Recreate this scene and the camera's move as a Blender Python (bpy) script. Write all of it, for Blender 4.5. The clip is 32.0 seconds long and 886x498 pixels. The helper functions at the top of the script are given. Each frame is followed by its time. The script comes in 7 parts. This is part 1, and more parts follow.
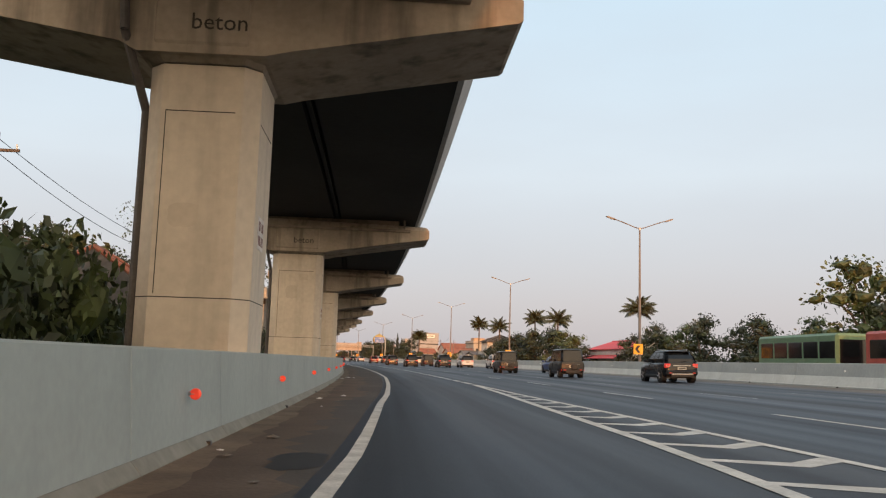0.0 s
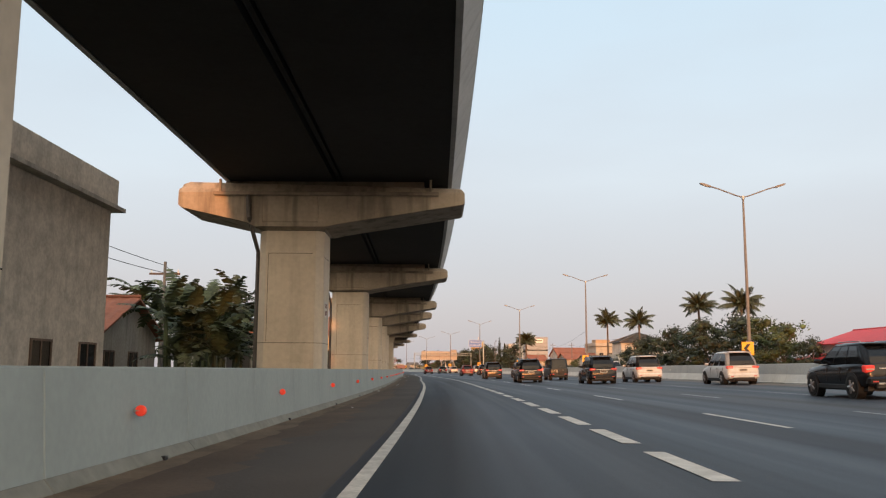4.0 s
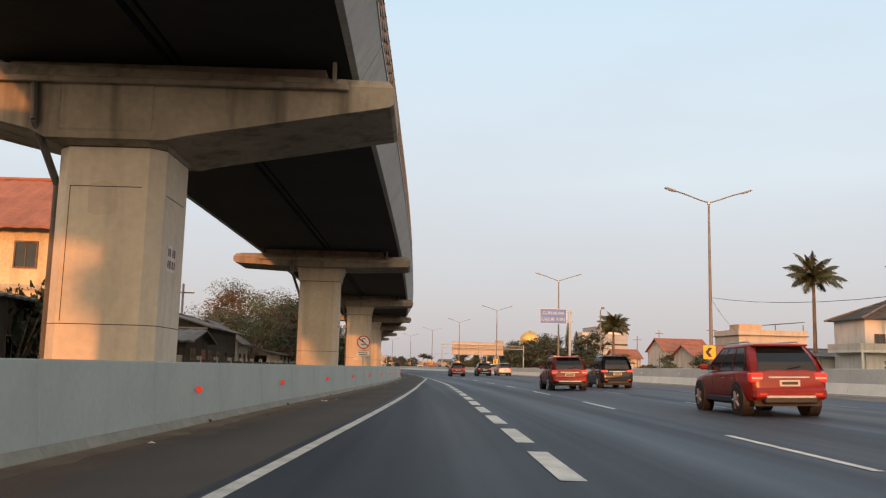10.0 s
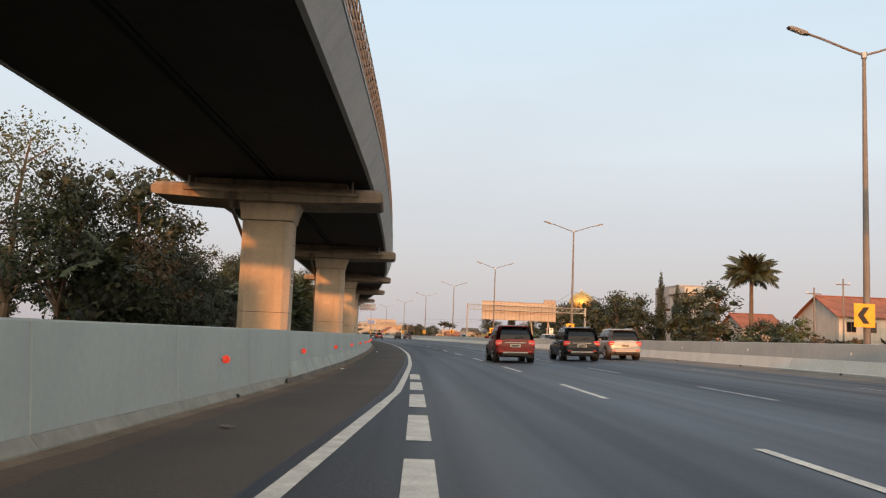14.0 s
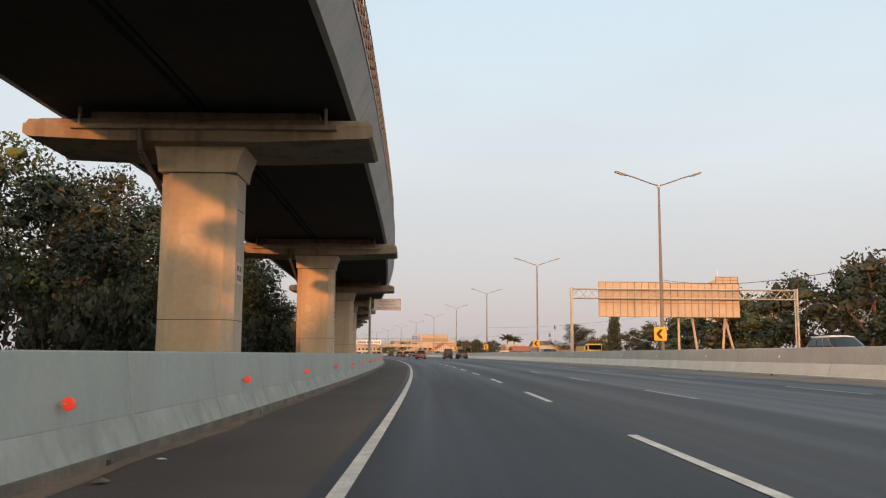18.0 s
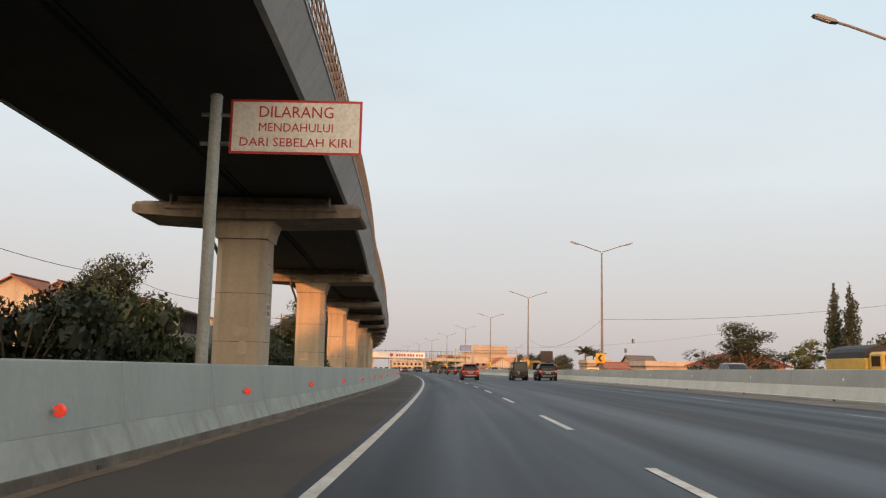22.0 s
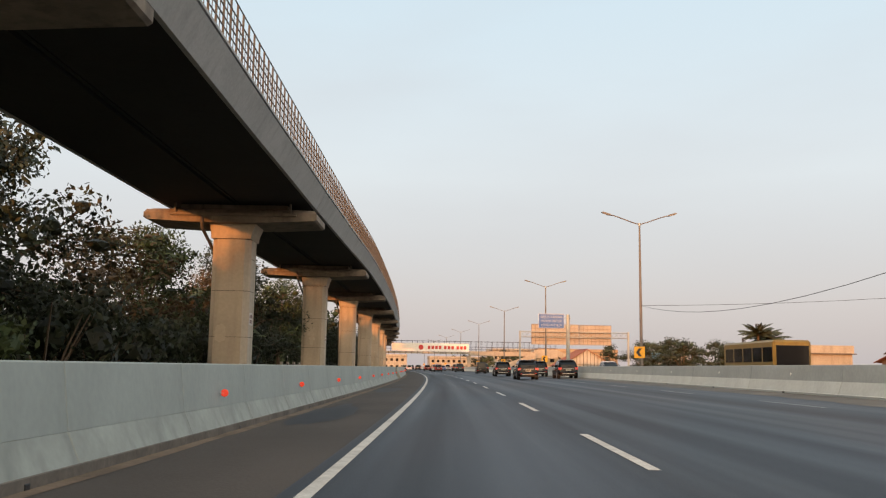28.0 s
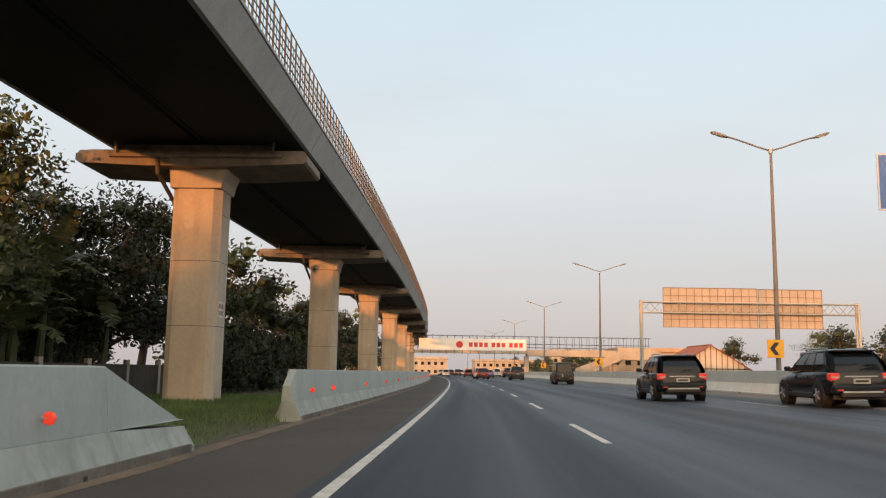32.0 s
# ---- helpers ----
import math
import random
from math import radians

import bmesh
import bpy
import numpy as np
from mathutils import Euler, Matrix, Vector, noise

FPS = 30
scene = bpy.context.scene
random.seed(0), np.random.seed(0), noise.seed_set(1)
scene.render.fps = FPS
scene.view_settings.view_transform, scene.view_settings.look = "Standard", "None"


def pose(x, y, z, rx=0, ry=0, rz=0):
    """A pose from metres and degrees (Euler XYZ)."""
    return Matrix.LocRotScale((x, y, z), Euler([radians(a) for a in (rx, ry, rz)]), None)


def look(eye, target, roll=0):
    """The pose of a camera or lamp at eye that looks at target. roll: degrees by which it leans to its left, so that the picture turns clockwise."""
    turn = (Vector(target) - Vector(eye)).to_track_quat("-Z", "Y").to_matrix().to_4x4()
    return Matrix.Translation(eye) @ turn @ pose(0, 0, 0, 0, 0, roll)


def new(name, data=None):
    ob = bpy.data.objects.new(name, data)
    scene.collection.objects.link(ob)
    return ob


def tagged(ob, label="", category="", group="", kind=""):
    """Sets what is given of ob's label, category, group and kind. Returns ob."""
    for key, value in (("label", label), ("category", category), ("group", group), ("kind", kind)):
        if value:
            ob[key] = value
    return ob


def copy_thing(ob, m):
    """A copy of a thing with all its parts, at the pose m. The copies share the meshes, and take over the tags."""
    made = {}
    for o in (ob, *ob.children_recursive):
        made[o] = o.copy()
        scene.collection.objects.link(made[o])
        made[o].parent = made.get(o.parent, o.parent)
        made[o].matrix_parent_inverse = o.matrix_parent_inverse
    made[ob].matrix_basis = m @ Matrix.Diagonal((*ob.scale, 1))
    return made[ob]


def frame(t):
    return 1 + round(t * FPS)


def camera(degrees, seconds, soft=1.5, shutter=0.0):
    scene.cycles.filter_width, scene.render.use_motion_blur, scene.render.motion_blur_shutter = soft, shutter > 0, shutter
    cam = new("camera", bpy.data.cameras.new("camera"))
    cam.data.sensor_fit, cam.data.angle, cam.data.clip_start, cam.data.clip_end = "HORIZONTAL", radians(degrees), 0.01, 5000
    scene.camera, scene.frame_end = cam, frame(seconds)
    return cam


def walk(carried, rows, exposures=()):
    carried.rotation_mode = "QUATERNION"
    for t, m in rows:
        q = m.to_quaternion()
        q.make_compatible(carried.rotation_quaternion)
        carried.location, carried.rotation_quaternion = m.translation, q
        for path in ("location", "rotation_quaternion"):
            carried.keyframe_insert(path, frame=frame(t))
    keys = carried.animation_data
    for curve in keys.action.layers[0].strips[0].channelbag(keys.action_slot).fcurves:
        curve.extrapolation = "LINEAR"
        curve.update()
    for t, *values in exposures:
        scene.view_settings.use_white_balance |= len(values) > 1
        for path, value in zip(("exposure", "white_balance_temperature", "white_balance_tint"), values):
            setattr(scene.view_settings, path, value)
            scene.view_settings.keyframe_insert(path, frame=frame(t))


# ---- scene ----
cam = camera(54.0, 32.0, soft=1.2)
walk(cam, [
    (0.0, pose(0.006, 0.003, 1.078, 97.363, -1.699, -0.757)),
    (0.5, pose(-0.094, 7.760, 1.077, 97.378, -1.772, 0.343)),
    (1.0, pose(-0.216, 15.510, 1.076, 97.086, -1.800, 1.495)),
    (1.5, pose(-0.383, 23.250, 1.078, 97.019, -1.744, 2.555)),
    (2.0, pose(-0.620, 30.998, 1.082, 97.003, -1.686, 3.566)),
    (2.5, pose(-0.955, 38.782, 1.080, 97.258, -1.568, 4.494)),
    (3.0, pose(-1.393, 46.605, 1.077, 97.698, -1.132, 5.273)),
    (3.5, pose(-1.970, 54.421, 1.085, 97.900, -0.361, 5.638)),
    (5.5, pose(-4.480, 85.492, 1.076, 97.836, -0.866, 6.783)),
    (6.0, pose(-5.346, 93.349, 1.074, 97.899, -1.166, 7.075)),
    (6.5, pose(-6.232, 101.296, 1.078, 97.870, -1.001, 7.465)),
    (7.0, pose(-7.098, 109.326, 1.087, 97.969, -0.849, 7.763)),
    (7.5, pose(-8.009, 117.405, 1.085, 98.094, -1.079, 7.885)),
    (8.0, pose(-8.941, 125.547, 1.081, 98.257, -1.148, 8.041)),
    (8.5, pose(-9.865, 133.745, 1.079, 98.502, -1.130, 8.214)),
    (9.0, pose(-10.805, 141.988, 1.080, 98.406, -1.265, 8.138)),
    (9.5, pose(-11.798, 150.265, 1.083, 98.069, -1.461, 8.184)),
    (10.0, pose(-12.873, 158.586, 1.086, 97.791, -1.361, 8.464)),
    (10.5, pose(-14.027, 166.951, 1.086, 97.277, -1.031, 8.726)),
    (11.0, pose(-15.234, 175.367, 1.082, 96.991, -0.834, 8.813)),
    (11.5, pose(-16.479, 183.856, 1.079, 96.791, -0.939, 8.954)),
    (12.0, pose(-17.767, 192.409, 1.078, 96.630, -1.086, 9.080)),
    (12.5, pose(-19.079, 201.033, 1.079, 96.567, -1.330, 9.562)),
    (13.0, pose(-20.439, 209.688, 1.081, 96.264, -1.780, 9.788)),
    (13.5, pose(-21.857, 218.342, 1.083, 95.837, -2.333, 9.906)),
    (14.0, pose(-23.331, 227.001, 1.083, 95.814, -2.192, 10.018)),
    (14.5, pose(-24.897, 235.681, 1.083, 96.967, -1.764, 10.438)),
    (16.5, pose(-32.109, 270.626, 1.068, 96.889, -0.033, 12.576)),
    (17.0, pose(-34.091, 279.412, 1.071, 96.685, -0.109, 12.982)),
    (17.5, pose(-36.145, 288.218, 1.076, 96.750, -0.072, 13.312)),
    (18.0, pose(-38.244, 297.055, 1.080, 96.893, -0.254, 13.713)),
    (18.5, pose(-40.374, 305.919, 1.087, 96.774, 0.186, 14.049)),
    (19.0, pose(-42.590, 314.764, 1.087, 96.947, -0.017, 14.382)),
    (19.5, pose(-44.862, 323.580, 1.085, 97.124, -0.133, 14.703)),
    (20.0, pose(-47.179, 332.357, 1.083, 97.558, -0.309, 15.188)),
    (20.5, pose(-49.529, 341.109, 1.083, 97.596, -0.356, 15.648)),
    (21.0, pose(-51.940, 349.858, 1.079, 97.548, -0.359, 16.128)),
    (21.5, pose(-54.405, 358.615, 1.075, 97.545, -0.810, 16.513)),
    (22.0, pose(-56.925, 367.371, 1.071, 97.919, -1.211, 17.134)),
    (22.5, pose(-59.509, 376.101, 1.070, 97.980, -0.760, 17.754)),
    (23.0, pose(-62.166, 384.810, 1.072, 97.654, -0.930, 18.235)),
    (23.5, pose(-64.849, 393.459, 1.078, 97.583, -0.568, 18.511)),
    (24.0, pose(-67.544, 402.034, 1.086, 97.519, -0.342, 18.874)),
    (24.5, pose(-70.235, 410.536, 1.092, 97.358, -0.397, 18.957)),
    (26.5, pose(-81.253, 444.206, 1.081, 97.832, -0.846, 20.263)),
    (27.0, pose(-84.030, 452.497, 1.081, 97.907, -0.890, 20.297)),
    (27.5, pose(-86.827, 460.736, 1.081, 97.907, -0.908, 20.207)),
    (28.0, pose(-89.658, 468.921, 1.081, 97.763, -0.844, 20.230)),
    (28.5, pose(-92.538, 477.049, 1.081, 97.785, -0.796, 20.563)),
    (29.0, pose(-95.448, 485.148, 1.081, 97.757, -1.144, 21.174)),
    (29.5, pose(-98.364, 493.257, 1.080, 97.875, -1.443, 21.557)),
    (30.0, pose(-101.290, 501.388, 1.077, 97.572, -1.445, 21.859)),
    (30.5, pose(-104.244, 509.504, 1.076, 97.442, -1.567, 22.279)),
    (31.0, pose(-107.261, 517.544, 1.078, 97.400, -1.331, 22.528)),
    (31.5, pose(-110.302, 525.553, 1.081, 97.897, -1.174, 22.857)),
    (32.0, pose(-113.362, 533.546, 1.081, 98.051, -0.892, 23.349)),
], [(0.0, 0.0, 6330, 10), (14.0, 0.0, 6380, 10), (17.0, 0.0, 6500, 10), (24.0, 0.0, 6640, 10), (32.0, 0.0, 6640, 10)])
# ---- light ----
SUN_YAW, SUN_UP = 4.4, 5.0        # the light travels towards this heading, sinking by SUN_UP degrees
world = bpy.data.worlds.new("hazy_evening_sky")
scene.world = world
world.use_nodes = True
wn, wl = world.node_tree.nodes, world.node_tree.links
sky = wn.new("ShaderNodeTexSky")
sky.sky_type = "NISHITA"
sky.sun_disc = False
sky.sun_elevation = radians(SUN_UP)
sky.sun_rotation = radians(180 - SUN_YAW)
sky.air_density, sky.dust_density, sky.ozone_density = 1.0, 2.0, 1.5
haze = wn.new("ShaderNodeMixRGB")
haze.inputs[0].default_value = 0.8
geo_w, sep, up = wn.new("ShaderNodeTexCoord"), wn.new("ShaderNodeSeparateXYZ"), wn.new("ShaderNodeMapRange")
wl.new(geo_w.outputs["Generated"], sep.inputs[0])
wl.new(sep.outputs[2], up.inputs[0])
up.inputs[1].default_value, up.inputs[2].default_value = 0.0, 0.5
veil = wn.new("ShaderNodeValToRGB")          # dusty at the horizon, bright above it, pale blue on high
for k, (f, c) in enumerate(((0.0, (0.655, 0.597, 0.605)), (0.14, (0.765, 0.712, 0.72)), (0.42, (0.90, 0.965, 1.01)), (0.85, (0.79, 0.97, 1.09)))):
    stop = veil.color_ramp.elements[k] if k < 2 else veil.color_ramp.elements.new(f)
    stop.position, stop.color = f, (*c, 1)
ten = wn.new("ShaderNodeVectorMath")
ten.operation = "SCALE"
ten.inputs["Scale"].default_value = 10.0
wl.new(up.outputs[0], veil.inputs[0])
wl.new(veil.outputs[0], ten.inputs[0])
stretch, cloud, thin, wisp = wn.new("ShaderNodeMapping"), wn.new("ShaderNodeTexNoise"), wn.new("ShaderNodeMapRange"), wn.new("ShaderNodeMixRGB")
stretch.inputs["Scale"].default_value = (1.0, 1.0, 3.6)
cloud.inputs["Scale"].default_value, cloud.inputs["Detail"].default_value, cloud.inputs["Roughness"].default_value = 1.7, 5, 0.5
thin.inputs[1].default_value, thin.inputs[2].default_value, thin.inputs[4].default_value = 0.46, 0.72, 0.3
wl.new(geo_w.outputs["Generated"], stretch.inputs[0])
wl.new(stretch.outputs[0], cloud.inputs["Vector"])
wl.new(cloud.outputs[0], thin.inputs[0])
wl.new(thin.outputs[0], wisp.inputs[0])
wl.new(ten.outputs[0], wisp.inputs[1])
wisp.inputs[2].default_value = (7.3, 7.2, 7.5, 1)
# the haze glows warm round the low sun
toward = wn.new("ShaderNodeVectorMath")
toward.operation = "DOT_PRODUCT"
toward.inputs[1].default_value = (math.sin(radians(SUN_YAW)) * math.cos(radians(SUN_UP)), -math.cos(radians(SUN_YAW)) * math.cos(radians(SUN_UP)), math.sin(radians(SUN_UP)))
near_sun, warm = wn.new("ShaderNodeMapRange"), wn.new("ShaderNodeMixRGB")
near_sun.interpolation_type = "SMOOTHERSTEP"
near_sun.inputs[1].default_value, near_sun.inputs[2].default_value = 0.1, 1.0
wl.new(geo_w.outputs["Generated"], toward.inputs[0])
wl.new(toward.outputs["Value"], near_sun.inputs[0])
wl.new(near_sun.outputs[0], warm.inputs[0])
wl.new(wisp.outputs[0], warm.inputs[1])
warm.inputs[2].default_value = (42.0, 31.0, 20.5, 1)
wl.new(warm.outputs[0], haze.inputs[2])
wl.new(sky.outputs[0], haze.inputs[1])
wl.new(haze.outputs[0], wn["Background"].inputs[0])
wn["Background"].inputs[1].default_value = 0.1
sun = new("sun", bpy.data.lights.new("sun", "SUN"))
sun.data.energy, sun.data.angle, sun.data.color = 4.0, radians(0.8), (1.0, 0.345, 0.09)
sun.matrix_world = look((0, 0, 0), (math.sin(radians(-SUN_YAW)), math.cos(radians(SUN_YAW)), -math.tan(radians(SUN_UP))))


# ---- materials ----
def material(name, base, rough=0.8, metal=0.0, var=0.25, scale=0.6, fine=14.0, bump=0.15, dark=None, stain=0.0, spec=0.5, island=0.0, grainy=0.45):
    """A surface with a large stain pattern and a fine grain; base and dark are the two colours between which it varies."""
    m = bpy.data.materials.new(name)
    m.use_nodes = True
    n, l = m.node_tree.nodes, m.node_tree.links
    b = n["Principled BSDF"]
    dark = dark or tuple(c * (1 - var) for c in base)
    co = n.new("ShaderNodeTexCoord")
    big, small = n.new("ShaderNodeTexNoise"), n.new("ShaderNodeTexNoise")
    big.inputs["Scale"].default_value, big.inputs["Detail"].default_value = scale, 6
    small.inputs["Scale"].default_value, small.inputs["Detail"].default_value = fine, 4
    l.new(co.outputs["Object"], big.inputs["Vector"])
    l.new(co.outputs["Object"], small.inputs["Vector"])
    ramp = n.new("ShaderNodeMapRange")
    ramp.inputs[1].default_value, ramp.inputs[2].default_value = 0.35, 0.65
    l.new(big.outputs[0], ramp.inputs[0])
    mix, mix2 = n.new("ShaderNodeMixRGB"), n.new("ShaderNodeMixRGB")
    mix.inputs[1].default_value, mix.inputs[2].default_value = (*dark, 1), (*base, 1)
    l.new(ramp.outputs[0], mix.inputs[0])
    mix2.blend_type = "MULTIPLY"
    mix2.inputs[0].default_value = grainy
    l.new(mix.outputs[0], mix2.inputs[1])
    grain = n.new("ShaderNodeMapRange")
    grain.inputs[1].default_value, grain.inputs[2].default_value, grain.inputs[3].default_value, grain.inputs[4].default_value = 0.3, 0.7, 0.6, 1.15
    l.new(small.outputs[0], grain.inputs[0])
    l.new(grain.outputs[0], mix2.inputs[2])
    out = mix2.outputs[0]
    if stain:  # runs of dirt, long in z
        mp, st, sr, mx = n.new("ShaderNodeMapping"), n.new("ShaderNodeTexNoise"), n.new("ShaderNodeMapRange"), n.new("ShaderNodeMixRGB")
        mp.inputs["Scale"].default_value = (1.6, 1.6, 0.16)
        st.inputs["Scale"].default_value, st.inputs["Detail"].default_value = 1.4, 5
        sr.inputs[1].default_value, sr.inputs[2].default_value, sr.inputs[4].default_value = 0.5, 0.72, stain
        l.new(co.outputs["Object"], mp.inputs[0])
        l.new(mp.outputs[0], st.inputs["Vector"])
        l.new(st.outputs[0], sr.inputs[0])
        l.new(sr.outputs[0], mx.inputs[0])
        l.new(out, mx.inputs[1])
        mx.inputs[2].default_value = (*[c * 0.35 for c in dark], 1)
        out = mx.outputs[0]
    if island:
        geo, hs, vr = n.new("ShaderNodeNewGeometry"), n.new("ShaderNodeHueSaturation"), n.new("ShaderNodeMapRange")
        vr.inputs[3].default_value, vr.inputs[4].default_value = 1 - island, 1 + island
        l.new(geo.outputs["Random Per Island"], vr.inputs[0])
        l.new(vr.outputs[0], hs.inputs["Value"])
        l.new(out, hs.inputs["Color"])
        out = hs.outputs[0]
    l.new(out, b.inputs["Base Color"])
    b.inputs["Roughness"].default_value, b.inputs["Metallic"].default_value = rough, metal
    b.inputs["Specular IOR Level"].default_value = spec
    if bump:
        bp = n.new("ShaderNodeBump")
        bp.inputs["Strength"].default_value, bp.inputs["Distance"].default_value = bump, 0.02
        l.new(small.outputs[0], bp.inputs["Height"])
        l.new(bp.outputs[0], b.inputs["Normal"])
    return m


def glow(name, colour, strength):
    m = bpy.data.materials.new(name)
    m.use_nodes = True
    b = m.node_tree.nodes["Principled BSDF"]
    b.inputs["Base Color"].default_value = (*colour, 1)
    b.inputs["Emission Color"].default_value = (*colour, 1)
    b.inputs["Emission Strength"].default_value = strength
    b.inputs["Roughness"].default_value = 0.3
    return m


M = {}
M["asphalt"] = material("asphalt", (0.032, 0.041, 0.0565), 0.6, var=0.25, scale=0.12, fine=30, bump=0.25, spec=0.3)
nt, lk = M["asphalt"].node_tree.nodes, M["asphalt"].node_tree.links
bs = nt["Principled BSDF"]
old = bs.inputs["Base Color"].links[0].from_socket
uvn, mpn, trk, rng, mul = nt.new("ShaderNodeTexCoord"), nt.new("ShaderNodeMapping"), nt.new("ShaderNodeTexNoise"), nt.new("ShaderNodeMapRange"), nt.new("ShaderNodeMixRGB")
mpn.inputs["Scale"].default_value = (0.9, 0.012, 1.0)      # worn bands along the lanes
trk.inputs["Scale"].default_value, trk.inputs["Detail"].default_value = 1.0, 3
rng.inputs[1].default_value, rng.inputs[2].default_value, rng.inputs[3].default_value, rng.inputs[4].default_value = 0.3, 0.7, 0.72, 1.26
mul.blend_type = "MULTIPLY"
mul.inputs[0].default_value = 1.0
lk.new(uvn.outputs["UV"], mpn.inputs[0])
lk.new(mpn.outputs[0], trk.inputs["Vector"])
lk.new(trk.outputs[0], rng.inputs[0])
lk.new(old, mul.inputs[1])
lk.new(rng.outputs[0], mul.inputs[2])
worn, wmap, wrng, wmix = nt.new("ShaderNodeTexNoise"), nt.new("ShaderNodeMapping"), nt.new("ShaderNodeMapRange"), nt.new("ShaderNodeMixRGB")
wmap.inputs["Scale"].default_value = (0.32, 0.022, 1.0)    # brownish, rubbed areas
worn.inputs["Scale"].default_value, worn.inputs["Detail"].default_value = 1.0, 5
wrng.inputs[1].default_value, wrng.inputs[2].default_value, wrng.inputs[4].default_value = 0.48, 0.68, 0.75
wmix.inputs[2].default_value = (0.040, 0.036, 0.036, 1)
lk.new(uvn.outputs["UV"], wmap.inputs[0])
lk.new(wmap.outputs[0], worn.inputs["Vector"])
lk.new(worn.outputs[0], wrng.inputs[0])
lk.new(wrng.outputs[0], wmix.inputs[0])
lk.new(mul.outputs[0], wmix.inputs[1])
lk.new(wmix.outputs[0], bs.inputs["Base Color"])
rgh = nt.new("ShaderNodeMapRange")
rgh.inputs[1].default_value, rgh.inputs[2].default_value, rgh.inputs[3].default_value, rgh.inputs[4].default_value = 0.3, 0.7, 0.72, 0.5
lk.new(trk.outputs[0], rgh.inputs[0])
lk.new(rgh.outputs[0], bs.inputs["Roughness"])
M["asphalt_far"] = material("asphalt_worn", (0.095, 0.092, 0.090), 0.85, var=0.25, scale=0.2, fine=30)
M["shoulder"] = material("shoulder_asphalt", (0.068, 0.057, 0.050), 0.9, var=0.35, scale=0.25, fine=25, bump=0.3)
M["dust"] = material("brown_dust", (0.11, 0.076, 0.054), 0.95, var=0.35, scale=0.5, fine=20, bump=0.3)
M["inner_dust"] = material("pale_sandy_dust", (0.15, 0.138, 0.125), 0.95, var=0.35, scale=0.4, fine=18, bump=0.2)
M["paint_road"] = material("road_paint", (0.62, 0.61, 0.57), 0.7, var=0.3, scale=2.5, fine=30, bump=0.1)
M["paint_old"] = material("worn_road_paint", (0.40, 0.41, 0.41), 0.75, var=0.45, scale=3.0, fine=30, bump=0.1)
M["barrier"] = material("painted_barrier_concrete", (0.33, 0.372, 0.36), 0.85, var=0.14, scale=0.5, fine=9, stain=0.1, grainy=0.15, bump=0.08)
M["barrier_low"] = material("barrier_foot_paint", (0.335, 0.37, 0.35), 0.85, var=0.28, scale=0.8, fine=9, stain=0.4, grainy=0.2, bump=0.08)
M["barrier_dirty"] = material("dirty_barrier_foot", (0.25, 0.25, 0.22), 0.9, var=0.3, scale=0.9, fine=7, stain=0.2, grainy=0.3)
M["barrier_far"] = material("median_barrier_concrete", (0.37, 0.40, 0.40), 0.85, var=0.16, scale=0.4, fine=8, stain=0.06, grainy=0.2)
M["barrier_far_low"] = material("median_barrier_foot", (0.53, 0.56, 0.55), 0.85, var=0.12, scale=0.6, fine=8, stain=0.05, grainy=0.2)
M["sand"] = material("sandy_gutter_dirt", (0.18, 0.132, 0.092), 0.95, var=0.4, scale=1.0, fine=14, bump=0.3)
M["kerb"] = material("dirty_gutter_concrete", (0.17, 0.15, 0.13), 0.95, var=0.45, scale=1.2, fine=12, bump=0.3)
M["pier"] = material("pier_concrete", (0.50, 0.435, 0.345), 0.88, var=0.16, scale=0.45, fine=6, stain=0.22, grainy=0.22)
# pier concrete lightened to stand for stronger light on the early fronts
M["pier_bright"] = material("brightened_pier_concrete", (0.60, 0.53, 0.43), 0.88, var=0.17, scale=0.45, fine=6, stain=0.25, grainy=0.22)
M["pier_patch"] = material("repaired_concrete", (0.52, 0.455, 0.365), 0.85, var=0.14, scale=0.9, fine=6, stain=0.15, grainy=0.2)
M["pier_pale"] = material("pale_concrete_repair", (0.57, 0.51, 0.42), 0.85, var=0.2, scale=1.2, fine=6, stain=0.1, grainy=0.2)
# cap concrete: real stains, plus a darker base for shade under the deck
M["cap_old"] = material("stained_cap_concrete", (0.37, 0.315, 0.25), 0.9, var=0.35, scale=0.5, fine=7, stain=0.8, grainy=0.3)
M["cap"] = material("shaded_cap_concrete", (0.27, 0.225, 0.18), 0.9, var=0.35, scale=0.5, fine=7, stain=0.6, grainy=0.3)
M["pipe"] = material("dark_drain_pipe", (0.10, 0.09, 0.085), 0.7, var=0.3, scale=1.5)
M["fascia"] = material("fascia_concrete", (0.43, 0.435, 0.43), 0.85, var=0.12, scale=0.4, fine=10, stain=0.25, grainy=0.25)
# underside nearly black: the shade below the deck is put into its colour
M["soffit"] = material("shaded_soffit_concrete", (0.022, 0.0212, 0.0212), 0.95, var=0.3, scale=0.25, fine=8, stain=0.3)
M["joint"] = material("joint_shadow_gap", (0.05, 0.045, 0.04), 0.95)
M["steel"] = material("galvanised_steel", (0.46, 0.47, 0.47), 0.45, 0.75, var=0.2, scale=2, fine=20, bump=0.05)
M["rail"] = material("grey_railing_steel", (0.045, 0.047, 0.052), 0.6, 0.0, var=0.2, scale=3, fine=20, bump=0.05)
M["pole"] = material("lamp_pole_steel", (0.165, 0.155, 0.152), 0.55, 0.0, var=0.25, scale=1, fine=20, bump=0.05)
M["lamp_head"] = material("lamp_head_grey", (0.16, 0.16, 0.17), 0.5, 0.0)
